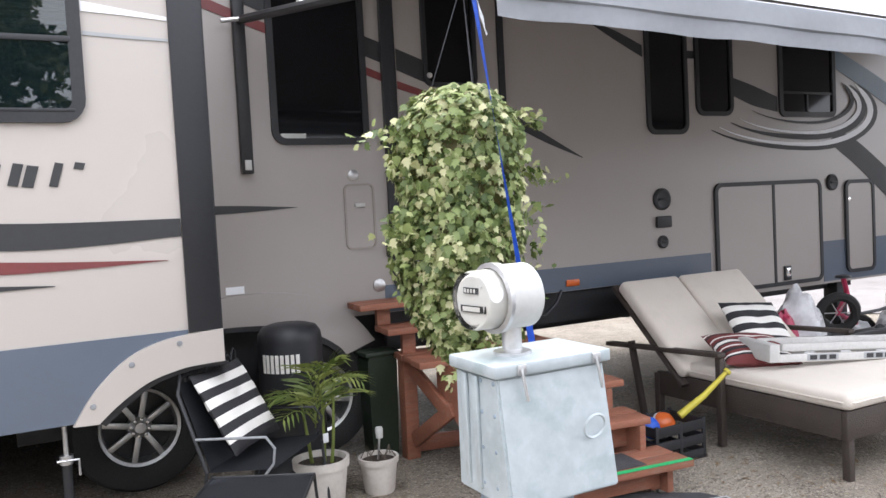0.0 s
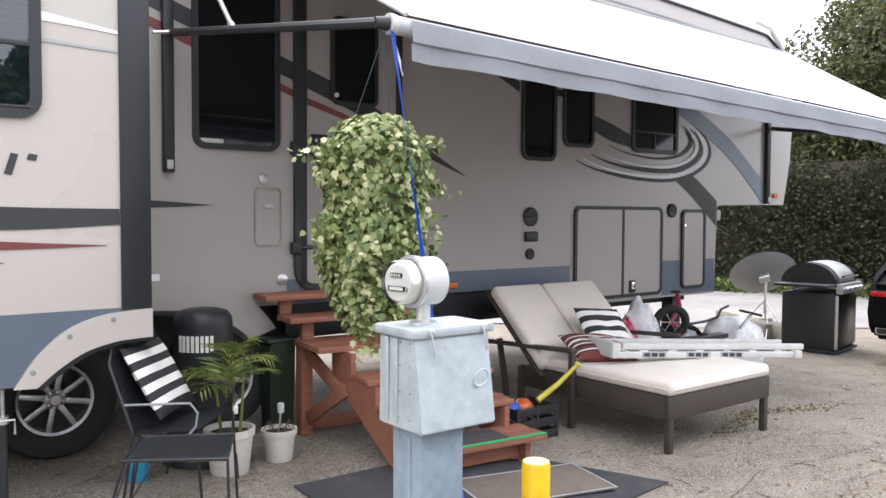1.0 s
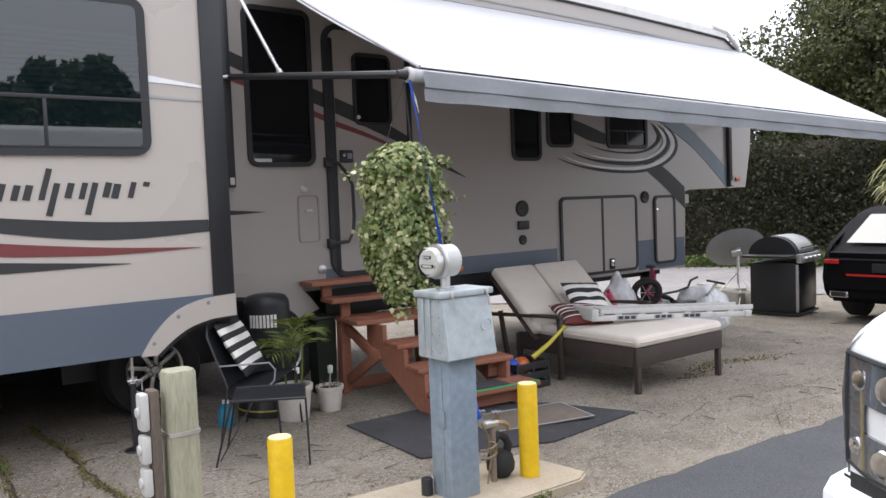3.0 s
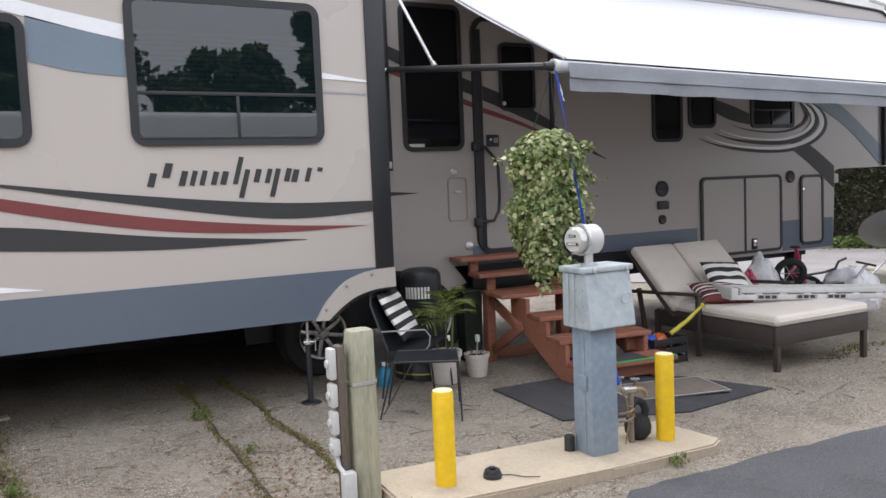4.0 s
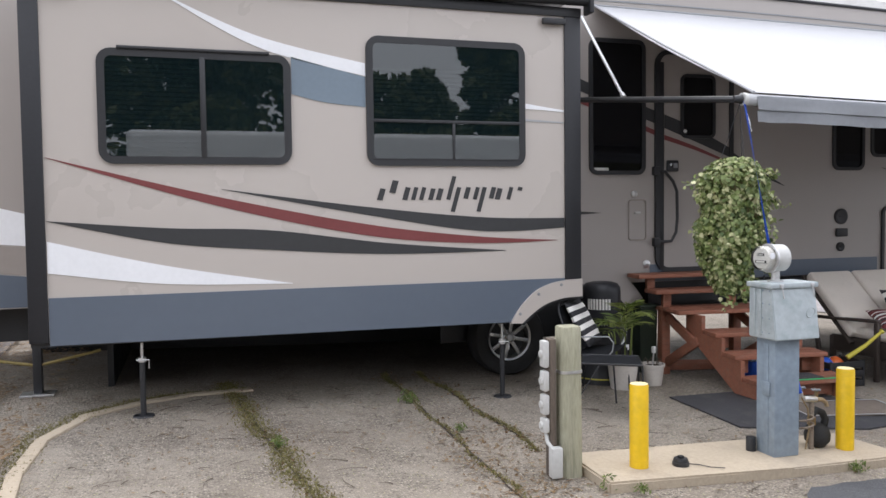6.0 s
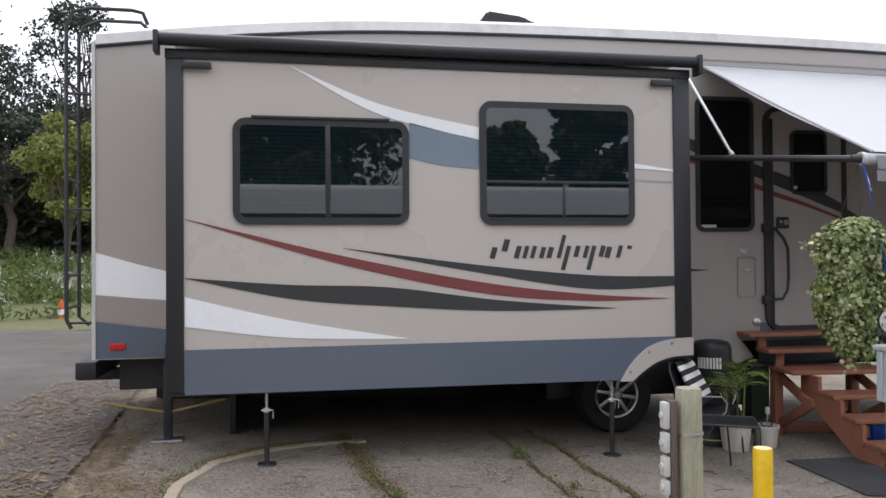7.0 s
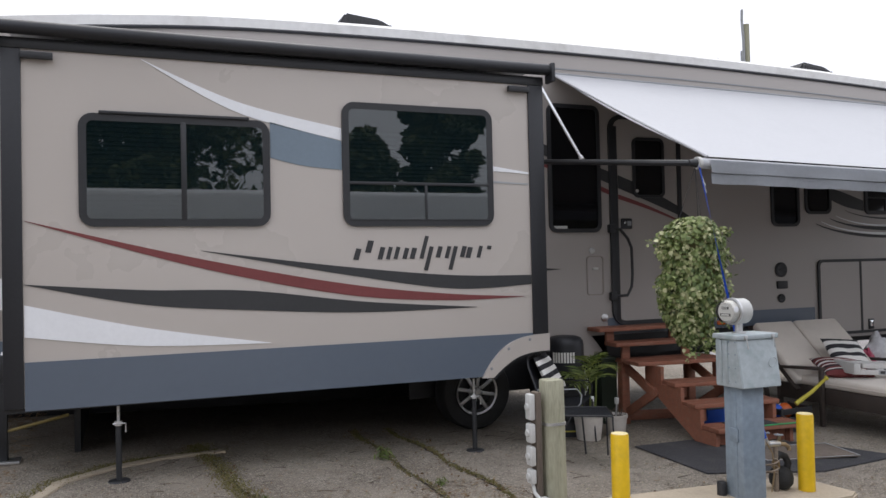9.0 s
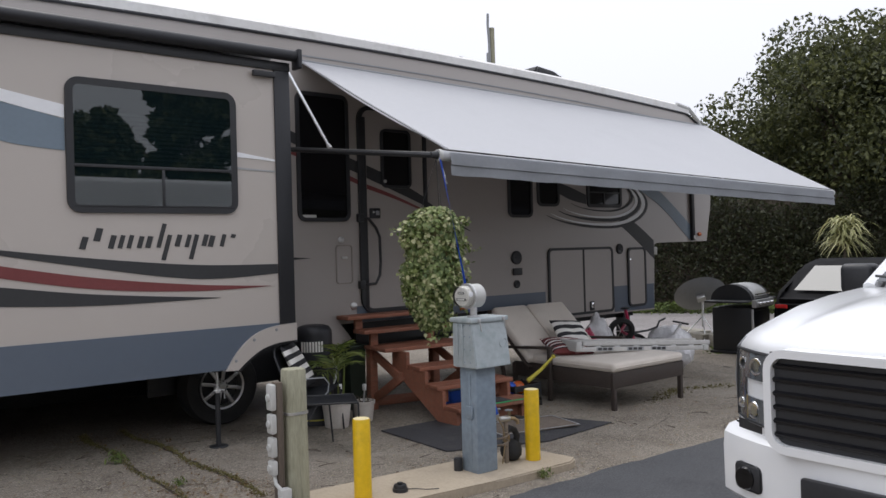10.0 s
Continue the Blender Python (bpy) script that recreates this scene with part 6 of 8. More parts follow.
for y, z in ((-0.06, 0.0), (0.24, 0.0), (-0.03, 0.062), (0.21, 0.062)):
    lp("rail", -0.62 + z, 1.15 + z * 2, y - 0.014, y + 0.014, z, z + 0.05, "fibre")
for k in range(6):
    lp("step", -0.4 + 0.27 * k, -0.32 + 0.27 * k, -0.045, 0.225, 0.015, 0.06, "alu")
for x0, x1 in ((-0.40, -0.17), (0.02, 0.26), (0.36, 0.58)):
    lab = lp("rail_label", x0, x1, -0.0765, -0.0745, 0.008, 0.048, "greyd", bev=0)
    for k in range(3):
        lp("print_bar", x0 + 0.02 + 0.07 * k, x0 + 0.07 + 0.07 * k, -0.079, -0.077, 0.014, 0.042, "char", lab, 0)
lp("top_cap", -0.68, -0.60, -0.09, 0.27, -0.0, 0.12, "ltgrey", bev=0.02)
lp("foot", 1.14, 1.22, -0.085, -0.035, -0.005, 0.06, "ltgrey")

# toy crate and bat by the lounger
o = Vector((2.62, -0.15, gz(2.6)))
cr = thing("plastic_crate", o, "black plastic crate full of toys beside the lounger", "crate")
for x0, x1, y0, y1 in ((-0.2, 0.2, -0.15, -0.135), (-0.2, 0.2, 0.135, 0.15), (-0.2, -0.185, -0.134, 0.134), (0.185, 0.2, -0.134, 0.134)):
    for z in (0.0, 0.09, 0.18):
        part("crate_side", box(x0, x1, y0, y1, z, z + 0.06, 0.004), M["black"], cr)
for x in (-0.19, 0.0, 0.19):
    for y in (-0.143, 0.143):
        part("crate_post", box(x - 0.012, x + 0.012, y - 0.008, y + 0.008, 0.0, 0.25, 0.003), M["black"], cr)
part("crate_floor", box(-0.184, 0.184, -0.134, 0.134, 0.002, 0.02), M["black"], cr)


def ball(name, at, r, m, label):
    t = thing(name, at, label, "ball")
    b = bmesh.new()
    bmesh.ops.create_uvsphere(b, u_segments=20, v_segments=12, radius=r)
    part("ball_skin", b, M[m], t)
    part("ball_band", lathe([(r * 1.0, -0.012), (r * 1.012, 0.0), (r * 1.0, 0.012)], 20, m=pose(0, 0, 0, 60, 20)), M["white"], t)


ball("toy_ball", (2.52, -0.12, gz(2.6) + 0.19), 0.075, "blue", "blue toy ball on top of the crate")
ball("toy_ball", (2.70, -0.06, gz(2.6) + 0.17), 0.08, "amber", "orange and white toy ball in the crate")
bt = thing("toy_bat", (2.72, -0.25, 0.17), "yellow plastic toy bat leaning on the crate", "bat")
part("bat_barrel", tube([(-0.04, 0.02, 0), (0.12, -0.03, 0.11), (0.26, -0.08, 0.24)], 0.024, 12, r1=0.014), M["ydull"], bt)
part("bat_knob", tube([(0.26, -0.08, 0.24), (0.275, -0.085, 0.252)], 0.024, 12), M["ydull"], bt)
tt = thing("storage_tote", (2.05, 0.25, gz(2.0)), "blue lidded tub under the steps", "tub")
part("tub", box(-0.16, 0.16, -0.12, 0.12, 0.0, 0.2, 0.02), M["blue"], tt)
part("lid", box(-0.17, 0.17, -0.13, 0.13, 0.2, 0.225, 0.008), M["steel"], tt)

# clutter behind the lounger: child's bike, bags
o = Vector((5.63, 0.80, gz(5.6)))
bk_ = thing("small_bicycle", o, "small red and black child's bicycle lying among clutter", "bicycle")
def bikewheel(c, r, m):
    w = part("wheel", tube([Vector(c) + m @ Vector((r * math.cos(k * math.pi / 12), 0, r * math.sin(k * math.pi / 12))) for k in range(24)], 0.042, 8, closed=True), M["rubber"], bk_)
    part("rim", tube([Vector(c) + m @ Vector((r * 0.86 * math.cos(k * math.pi / 12), 0, r * 0.86 * math.sin(k * math.pi / 12))) for k in range(24)], 0.008, 6, closed=True), M["pink"], w)
    for k in range(6):
        part("spoke", tube([Vector(c), Vector(c) + m @ Vector((r * 0.86 * math.cos(k * math.pi / 3), 0, r * 0.86 * math.sin(k * math.pi / 3)))], 0.005, 5), M["alu"], w)
R1 = Matrix.Rotation(radians(-35), 3, "Z")
bikewheel((-0.28, -0.2, 0.62), 0.15, R1 @ Matrix.Rotation(radians(15), 3, "X"))
bikewheel((0.55, 0.2, 0.30), 0.15, R1)
for a, b in (((-0.28, -0.2, 0.62), (0.0, -0.1, 0.75)), ((0.0, -0.1, 0.75), (0.25, 0.0, 0.45)), ((0.0, -0.1, 0.75), (-0.05, -0.1, 0.9)), ((0.25, 0, 0.45), (0.55, 0.2, 0.30)), ((-0.28, -0.2, 0.62), (0.25, 0.0, 0.45))):
    part("frame_tube", tube([a, b], 0.022, 8), M["pink"], bk_)
part("handlebar", tube([(-0.1, -0.1, 0.55), (0.45, -0.1, 0.56), (0.6, -0.15, 0.60), (0.66, -0.15, 0.68), (0.8, -0.15, 0.71)], 0.015, 8), M["black"], bk_)
part("saddle", lathe([(0.0, 0.03), (0.06, 0.02), (0.07, 0.0), (0.0, -0.01)], 14, m=pose(-0.05, -0.1, 0.9)), M["black"], bk_)
part("kickstand_leg", tube([(0.25, 0.0, 0.45), (0.2, -0.1, 0.0)], 0.012, 6), M["black"], bk_)
part("prop_leg", tube([(-0.28, -0.2, 0.47), (-0.28, -0.2, 0.0)], 0.012, 6), M["black"], bk_)


def bundle(name, at, sx, sy, sz_, m, label, cat, seed):
    """A slumped bag with folds."""
    t = thing(name, at, label, cat)
    b = bmesh.new()
    bmesh.ops.create_icosphere(b, subdivisions=4, radius=1)
    for v in b.verts:
        n = noise.noise(v.co * 1.7 + Vector((seed, 0, 0))) * 0.22 + noise.noise(v.co * 4.5 + Vector((seed, 2, 0))) * 0.10
        v.co *= 1 + n
        v.co = Vector((v.co.x * sx, v.co.y * sy, max(v.co.z, -0.85) * sz_ + 0.85 * sz_))
    part("bag_skin", b, M[m], t)


bundle("plastic_sack", (5.0, 0.72, gz(5)), 0.26, 0.18, 0.44, "clearbag", "milky plastic sack with toys beside the bicycle", "bag", 1)
bundle("white_sack", (6.45, 0.62, gz(6.5)), 0.42, 0.30, 0.34, "clearbag", "slumped white sack lying on the ground", "bag", 5)
bundle("pink_bundle", (4.74, 0.66, gz(4.8)), 0.13, 0.12, 0.36, "pink", "dark pink toy bundle beside the bicycle", "toy", 8)
bundle("grey_bundle", (4.50, 0.74, gz(4.5)), 0.25, 0.2, 0.26, "grey", "grey bundle of covers behind the lounger", "bag", 9)
lb2 = thing("low_bench", (5.25, 0.42, gz(5.2)), "low dark bench rail carrying the clutter", "bench")
part("bench_top", box(-0.55, 0.75, -0.06, 0.06, 0.42, 0.47, 0.008), M["black"], lb2)
for x in (-0.45, 0.65):
    part("bench_leg", box(x - 0.025, x + 0.025, -0.04, 0.04, 0.0, 0.42, 0.005), M["black"], lb2)
part("cable", tube([(2.15, W - 0.01, 0.86), (2.3, W - 0.05, 0.74), (2.5, W - 0.06, 0.70), (2.62, W - 0.04, 0.78), (2.7, W, 0.86)], 0.013, 8), M["black"], rv, "sagging black cable")


# more toys heaped between the lounger and the bicycle
sc_ = thing("kick_scooter", (5.95, 0.42, gz(5.9)), "black and red kick scooter lying among the clutter", "scooter")
part("deck", moved(box(-0.28, 0.28, -0.055, 0.055, 0.40, 0.425, 0.01), Matrix.Rotation(radians(12), 4, "Y")), M["black"], sc_)
part("steering_column", tube([(0.26, 0.0, 0.36), (0.34, -0.02, 0.52), (0.46, -0.06, 0.66)], 0.018, 8), M["alu"], sc_)
part("handlebar", tube([(0.42, -0.2, 0.66), (0.46, -0.06, 0.67), (0.50, 0.1, 0.68)], 0.014, 8), M["black"], sc_)
for x in (-0.30, 0.30):
    part("wheel", tube([(x + 0.06 * math.cos(k * math.pi / 8), 0.0, 0.38 - 0.2 * x + 0.06 * math.sin(k * math.pi / 8)) for k in range(16)], 0.02, 8, closed=True), M["rubber"], sc_)
part("stand_leg", tube([(0.0, 0.0, 0.40), (0.0, 0.04, 0.0)], 0.014, 6), M["black"], sc_)
part("stand_leg", tube([(0.28, 0.0, 0.32), (0.30, 0.05, 0.0)], 0.014, 6), M["black"], sc_)
bundle("black_sack", (5.45, 0.95, gz(5.4)), 0.34, 0.16, 0.30, "black", "black plastic sack heaped behind the bicycle", "bag", 14)
bundle("grey_bundle", (5.9, 0.85, gz(5.9)), 0.26, 0.16, 0.27, "greyd", "grey cloth bundle among the clutter", "bag", 17)


# ---- vehicles ----
def loft(rows, bm=None, close=False):
    """A skin over rows of points of equal count."""
    b = bmesh.new()
    V = [[b.verts.new(p) for p in r] for r in rows]
    for A, B in zip(V, V[1:]):
        for i in range(len(A) - 1):
            b.faces.new((A[i], A[i + 1], B[i + 1], B[i]))
    return join(bm, b)


tk = thing("pickup_truck", (0, 0, 0), "white pickup truck with black slatted grille, parked nose first", "truck")
tk.matrix_basis = tr(-0.34, -5.235, gz(0.5) + 0.06, -3) @ Matrix.Diagonal((1, 1, 1.03, 1))
HW = 1.0
# nose and hood: one skin rising from the bumper over the rounded edge to the cowl


def nose(v, z, out=0.0):
    """A point of the upright front skin at width v (-1 to 1) and height z."""
    x = 0.11 + 0.27 * abs(v) ** 4 + 0.05 * max(0.0, z - 0.9)
    return (x - out, v * 0.985, z)


rows_ = []
for j in range(33):
    v = 2 * j / 32 - 1
    e = 1.075 - 0.03 * v * v
    r = [nose(v, 0.69 + (e - 0.69) * k / 6) for k in range(7)]
    x0 = r[-1][0]
    bulge = 0.03 * (1 if abs(v) < 0.6 else max(0.0, 1 - (abs(v) - 0.6) / 0.1))
    for k, (dx, dz) in enumerate(((0.015, 0.028), (0.05, 0.052), (0.12, 0.078), (0.30, 0.118), (0.6, 0.162), (0.95, 0.198), (1.36, 0.222))):
        r.append((x0 + dx * (1.52 - x0) / 1.36 if k > 3 else x0 + dx, v * (0.985 - 0.03 * k / 6), e + dz + bulge * min(1.0, k / 3)))
    rows_.append(r)
part("hood", loft(rows_), M["truckw"], tk, "white bulged hood and nose panel")
for s in (-1, 1):
    # fender and side
    rr = []
    for i in range(14):
        u = i / 13
        x = 0.375 + 1.48 * u
        rr.append([(x, s * 0.955, 1.09 + 0.155 * (1 - (1 - u) ** 3)), (x, s * 0.99, 1.05 + 0.14 * u), (x, s * 1.005, 0.92 + 0.05 * u), (x, s * 1.0, 0.80), (x, s * 0.985, 0.66 if not 0.2 < u < 0.85 else 0.66 + 0.18 * math.sin(math.pi * (u - 0.2) / 0.65))])
    part("fender", loft(rr), M["truckw"], tk)
    part("front_wheel", lathe([(0.0, -0.01), (0.2, 0.0), (0.23, -0.02), (0.34, -0.02), (0.38, 0.02), (0.385, 0.12), (0.38, 0.24), (0.2, 0.26)], 30, m=pose(1.05, s * 0.99, 0.385, 90 * s)), M["rubber"], tk)
    # headlight: a C opening towards the grille, in three joined panels
    bm = None
    for v0, v1, z0, z1 in ((0.715, 0.995, 0.925, 1.045), (0.90, 0.995, 0.845, 0.925), (0.745, 0.995, 0.735, 0.845)):
        n_ = 9
        face = [[nose(s * (v0 + (v1 - v0) * k / n_), z0 + (z1 - z0) * q / 2, 0.012) for q in range(3)] for k in range(n_ + 1)]
        back = [[nose(s * (v0 + (v1 - v0) * k / n_), z0 + (z1 - z0) * q / 2, -0.004) for q in range(3)] for k in range(n_ + 1)]
        bm = loft([[b_[0]] + f_ + [b_[2]] for f_, b_ in zip(face, back)], bm)
    hl = part("headlight", bm, M["lens"], tk, "clear C-shaped wrap-round headlight")
    for v, z, r_ in ((0.80, 0.985, 0.042), (0.92, 0.985, 0.03), (0.82, 0.79, 0.040), (0.94, 0.80, 0.026)):
        part("reflector", lathe([(r_, 0.0), (r_ * 0.9, 0.008), (r_ * 0.5, 0.004), (0.0, 0.009)], 18, m=Matrix.Translation(nose(s * v, z, 0.012)) @ Matrix.Rotation(radians(-s * 30 * v ** 3), 4, "Z") @ pose(0, 0, 0, 0, -90, 0)), M["chrome"], hl)
    part("lamp_bezel", tube([nose(s * v, z, 0.012) for v, z in ((0.715, 1.045), (0.82, 1.047), (0.92, 1.047), (0.995, 1.045), (0.995, 0.9), (0.995, 0.735), (0.87, 0.733), (0.745, 0.735))], 0.008, 6), M["black"], hl)
    fp = part("fog_lamp_pocket", moved(box(-0.006, 0.03, -0.085, 0.085, -0.06, 0.06, 0.025), Matrix.Translation((0.165, s * 0.82, 0.50)) @ Matrix.Rotation(radians(-17 * s), 4, "Z")), M["black"], tk)
    part("fog_lamp", lathe([(0.05, 0.0), (0.045, 0.012), (0.0, 0.018)], 18, m=Matrix.Translation((0.152, s * 0.82, 0.50)) @ pose(0, 0, 0, 0, -90, 0)), M["glass2"], fp)
    # mirror
    mr = part("side_mirror", moved(box(-0.07, 0.07, -0.10, 0.10, -0.09, 0.09, 0.035, seg=4), tr(1.9, s * 1.14, 1.30)), M["black"], tk, "black side mirror")
    part("mirror_arm", tube([(1.95, s * 1.1, 1.24), (2.0, s * 0.95, 1.20)], 0.03, 8), M["black"], mr)
    part("cab_side", loft([[(1.85, s * 0.985, 0.5), (1.85, s * 1.0, 0.95), (1.85, s * 0.97, 1.2)], [(3.9, s * 0.985, 0.5), (3.9, s * 1.0, 0.95), (3.9, s * 0.97, 1.22)]]), M["truckw"], tk)
    part("side_window", loft([[(1.95, s * 0.965, 1.22), (2.6, s * 0.80, 1.76)], [(3.85, s * 0.965, 1.24), (3.7, s * 0.80, 1.8)]]), M["glass2"], tk)
    part("pillar", tube([(1.52, s * 0.90, 1.26), (2.05, s * 0.84, 1.58), (2.55, s * 0.74, 1.82)], 0.045, 8), M["truckw"], tk)
    part("bed_side", box(3.95, 5.75, s * 0.96 - 0.03, s * 0.96 + 0.03, 0.5, 1.30, 0.02), M["truckw"], tk)
    part("rear_wheel", lathe([(0.0, -0.01), (0.2, 0.0), (0.34, -0.02), (0.38, 0.02), (0.385, 0.12), (0.38, 0.24), (0.2, 0.26)], 30, m=pose(4.7, s * 0.99, 0.385, 90 * s)), M["rubber"], tk)
# grille
gs = part("grille_surround", moved(ring_plate(-0.665, 0.665, 0.66, 1.09, 0.09, 0.035, -0.05, 0.05), pose(0.115, 0, 0, 0, 0, -90)), M["truckw"], tk, "white grille surround")
part("grille_back", loft([[(0.098, y, 0.68), (0.098, y, 1.075)] for y in (-0.65, 0.65)]), M["black"], gs)
for k in range(6):
    z = 0.735 + 0.057 * k
    part("grille_bar", loft([[(0.092, y, z + 0.010), (0.074 + 0.01 * abs(y) ** 2, y, z + 0.002), (0.08 + 0.01 * abs(y) ** 2, y, z - 0.010), (0.094, y, z - 0.014)] for y in np.linspace(-0.63, 0.63, 13).tolist()]), M["carblk"], gs)
part("badge", lathe([(0.0, 0.02), (0.06, 0.018), (0.1, 0.008), (0.105, 0.0)], 26, m=Matrix.Translation((0.068, 0, 0.87)) @ pose(0, 0, 0, 0, -90, 0) @ Matrix.Diagonal((0.5, 1.25, 1, 1))), M["black"], gs, "plain oval badge")
part("badge_ring", lathe([(0.1, 0.0), (0.11, 0.012), (0.116, 0.0)], 26, m=Matrix.Translation((0.066, 0, 0.87)) @ pose(0, 0, 0, 0, -90, 0) @ Matrix.Diagonal((0.5, 1.25, 1, 1))), M["chrome"], gs)
# bumper: bowed bar with number plate recess
bw = np.linspace(-1, 1, 25).tolist()
part("bumper_bar", loft([[(0.30 - 0.20 * (1 - abs(v) ** 3) + dx, v * 1.01, z) for dx, z in ((0.16, 0.70), (0.02, 0.69), (-0.02, 0.66), (-0.03, 0.60), (-0.025, 0.40), (0.03, 0.36))] for v in bw]), M["truckw"], tk, "white painted bumper")
part("bumper_step", loft([[(0.32 - 0.20 * (1 - abs(v) ** 3), v * 0.97, 0.702), (0.30 - 0.20 * (1 - abs(v) ** 3) + 0.02, v * 0.97, 0.712)] for v in bw]), M["black"], tk)
part("valance_gap", loft([[(0.28 - 0.16 * (1 - abs(v) ** 3), v * 0.93, 0.735), (0.28 - 0.16 * (1 - abs(v) ** 3), v * 0.93, 0.69)] for v in bw]), M["black"], tk)
part("lower_intake", box(0.045, 0.08, -0.50, 0.50, 0.40, 0.585, 0.01), M["black"], tk)
part("air_dam", box(0.18, 0.26, -0.9, 0.9, 0.20, 0.37, 0.02), M["black"], tk)
pl_ = part("number_plate", box(0.035, 0.05, -0.16, 0.16, 0.44, 0.54, 0.003), M["ltgrey"], tk)
for k in range(6):
    part("plate_bar", box(0.031, 0.0345, -0.12 + 0.042 * k, -0.095 + 0.042 * k, 0.465, 0.515), M["char"], pl_)
part("windscreen", loft([[(1.50 - 0.12 * (1 - v * v), v * 0.86, 1.285 + 0.02), (2.48 - 0.06 * (1 - v * v), v * 0.74, 1.83)] for v in np.linspace(-1, 1, 9).tolist()]), M["glass"], tk)
for y in (-0.35, 0.35):
    part("wiper", tube([(1.40, y, 1.30), (1.48, y + 0.5 * (1 if y > 0 else 0.9), 1.335)], 0.008, 6), M["black"], tk)
part("cab_roof", box(2.5, 3.85, -0.78, 0.78, 1.80, 1.90, 0.05, seg=3), M["truckw"], tk)
part("cab_floor", box(0.5, 5.7, -0.85, 0.85, 0.38, 0.6), M["black"], tk)
part("cab_rear", box(3.8, 3.86, -0.9, 0.9, 0.6, 1.8), M["truckw"], tk)
part("engine_bay", box(0.4, 1.8, -0.85, 0.85, 0.6, 0.98), M["black"], tk)

cr_ = thing("black_suv", (8.72, -0.72, gz(8.9)), "black sport utility car parked beside the grill", "car")
sec = [(0.0, 0.42), (0.02, 0.62), (-0.0, 0.95), (0.25, 1.02), (0.85, 1.46), (1.4, 1.58), (2.6, 1.56), (3.3, 1.12), (4.3, 0.95), (4.5, 0.55), (4.4, 0.30), (0.12, 0.28)]
part("car_body", plate(sec, -0.94, 0.94, 0.07), M["suvblk"], cr_)
part("rear_window", loft([[(0.27, -0.72, 1.10), (0.79, -0.62, 1.475)], [(0.27, 0.72, 1.10), (0.79, 0.62, 1.475)]]), M["glass"], cr_)
for s in (-1, 1):
    part("side_glass", loft([[(1.0, s * 0.945, 1.08), (1.25, s * 0.945, 1.46)], [(3.0, s * 0.945, 1.08), (2.5, s * 0.945, 1.47)]]), M["glass"], cr_)
    part("tail_lamp", box(-0.012, 0.05, s * 0.80 - 0.10, s * 0.80 + 0.10, 0.82, 0.88, 0.012), M["redlens"], cr_)
    ex = part("exhaust_trim", box(-0.02, 0.05, s * 0.70 - 0.13, s * 0.70 + 0.13, 0.36, 0.45, 0.02), M["chrome"], cr_, "chrome exhaust trim")
    part("exhaust_mouth", box(-0.026, -0.0205, s * 0.70 - 0.10, s * 0.70 + 0.10, 0.375, 0.435, 0.0), M["black"], ex)
    for x in (0.85, 3.6):
        w_ = part("wheel", lathe([(0.0, 0.03), (0.21, 0.02), (0.24, -0.01), (0.34, -0.01), (0.37, 0.03), (0.37, 0.2), (0.2, 0.22)], 28, m=pose(x, s * 0.93, 0.37, 90 * s)), M["rubber"], cr_)
        part("rim", lathe([(0.0, -0.012), (0.05, -0.015), (0.2, 0.005), (0.225, -0.014), (0.23, 0.0)], 20, m=pose(x, s * 0.93, 0.37, 90 * s)), M["alu"], w_)
part("tail_strip", box(-0.01, 0.03, -0.6, 0.6, 0.66, 0.69, 0.004), M["redlens"], cr_)
part("plate_recess", box(-0.008, 0.03, -0.26, 0.26, 0.72, 0.84, 0.006), M["black"], cr_)

# ---- grill, dish, blocks ----
bq = thing("gas_grill", (9.22, 1.08, gz(9.2)), "black gas barbecue grill with steel-edged lid", "grill")
bq.rotation_euler = (0, 0, radians(9))
bq.scale = (1.0, 1.3, 1.0)
part("cabinet", box(-0.40, 0.40, -0.26, 0.26, 0.06, 0.80, 0.015), M["black"], bq)
part("cabinet_door", box(-0.36, 0.36, -0.285, -0.262, 0.10, 0.74, 0.01), M["carblk"], bq)
part("edge_trim", box(-0.415, -0.385, -0.29, -0.262, 0.08, 0.78, 0.004), M["alu"], bq)
part("base", box(-0.43, 0.43, -0.29, 0.29, 0.02, 0.06, 0.008), M["black"], bq)
cp = part("control_panel", plate([(-0.42, 0.80), (0.42, 0.80), (0.42, 0.93), (-0.42, 0.93)], -0.33, -0.27, 0.01), M["alu"], bq, "steel control panel")
for k in range(4):
    part("knob", lathe([(0.0, 0.03), (0.022, 0.03), (0.028, 0.0)], 14, m=pose(-0.27 + 0.18 * k, -0.332, 0.865, 90)), M["chrome"], cp)
lidp = [(0.27 * math.cos(a) * 1.0, 0.92 + 0.27 * math.sin(a)) for a in np.linspace(0.0, math.pi, 14).tolist()]
b = plate([(y, z) for y, z in lidp], -0.41, 0.41, 0.0)
b.transform(Matrix.Rotation(radians(90), 4, "Z"))
part("lid", b, M["black"], bq)
lidp = [(0.278 * math.cos(a) * 1.0, 0.92 + 0.278 * math.sin(a)) for a in np.linspace(1.45, math.pi - 0.1, 12).tolist()]
b = sheet(lidp, [(y * 0.985, 0.92 + (z - 0.92) * 0.985) for y, z in lidp], -0.30, depth=0.6)
b.transform(Matrix.Rotation(radians(90), 4, "Z"))
part("lid_skin", b, M["alu"], bq, "stainless lid panel")
part("lid_handle", tube([(-0.3, -0.30, 1.02), (0.3, -0.30, 1.02)], 0.014, 10), M["chrome"], bq)
for s in (-1, 1):
    part("side_shelf", box(min(s * 0.42, s * 0.74), max(s * 0.42, s * 0.74), -0.27, 0.25, 0.895, 0.93, 0.01), M["black"], bq)
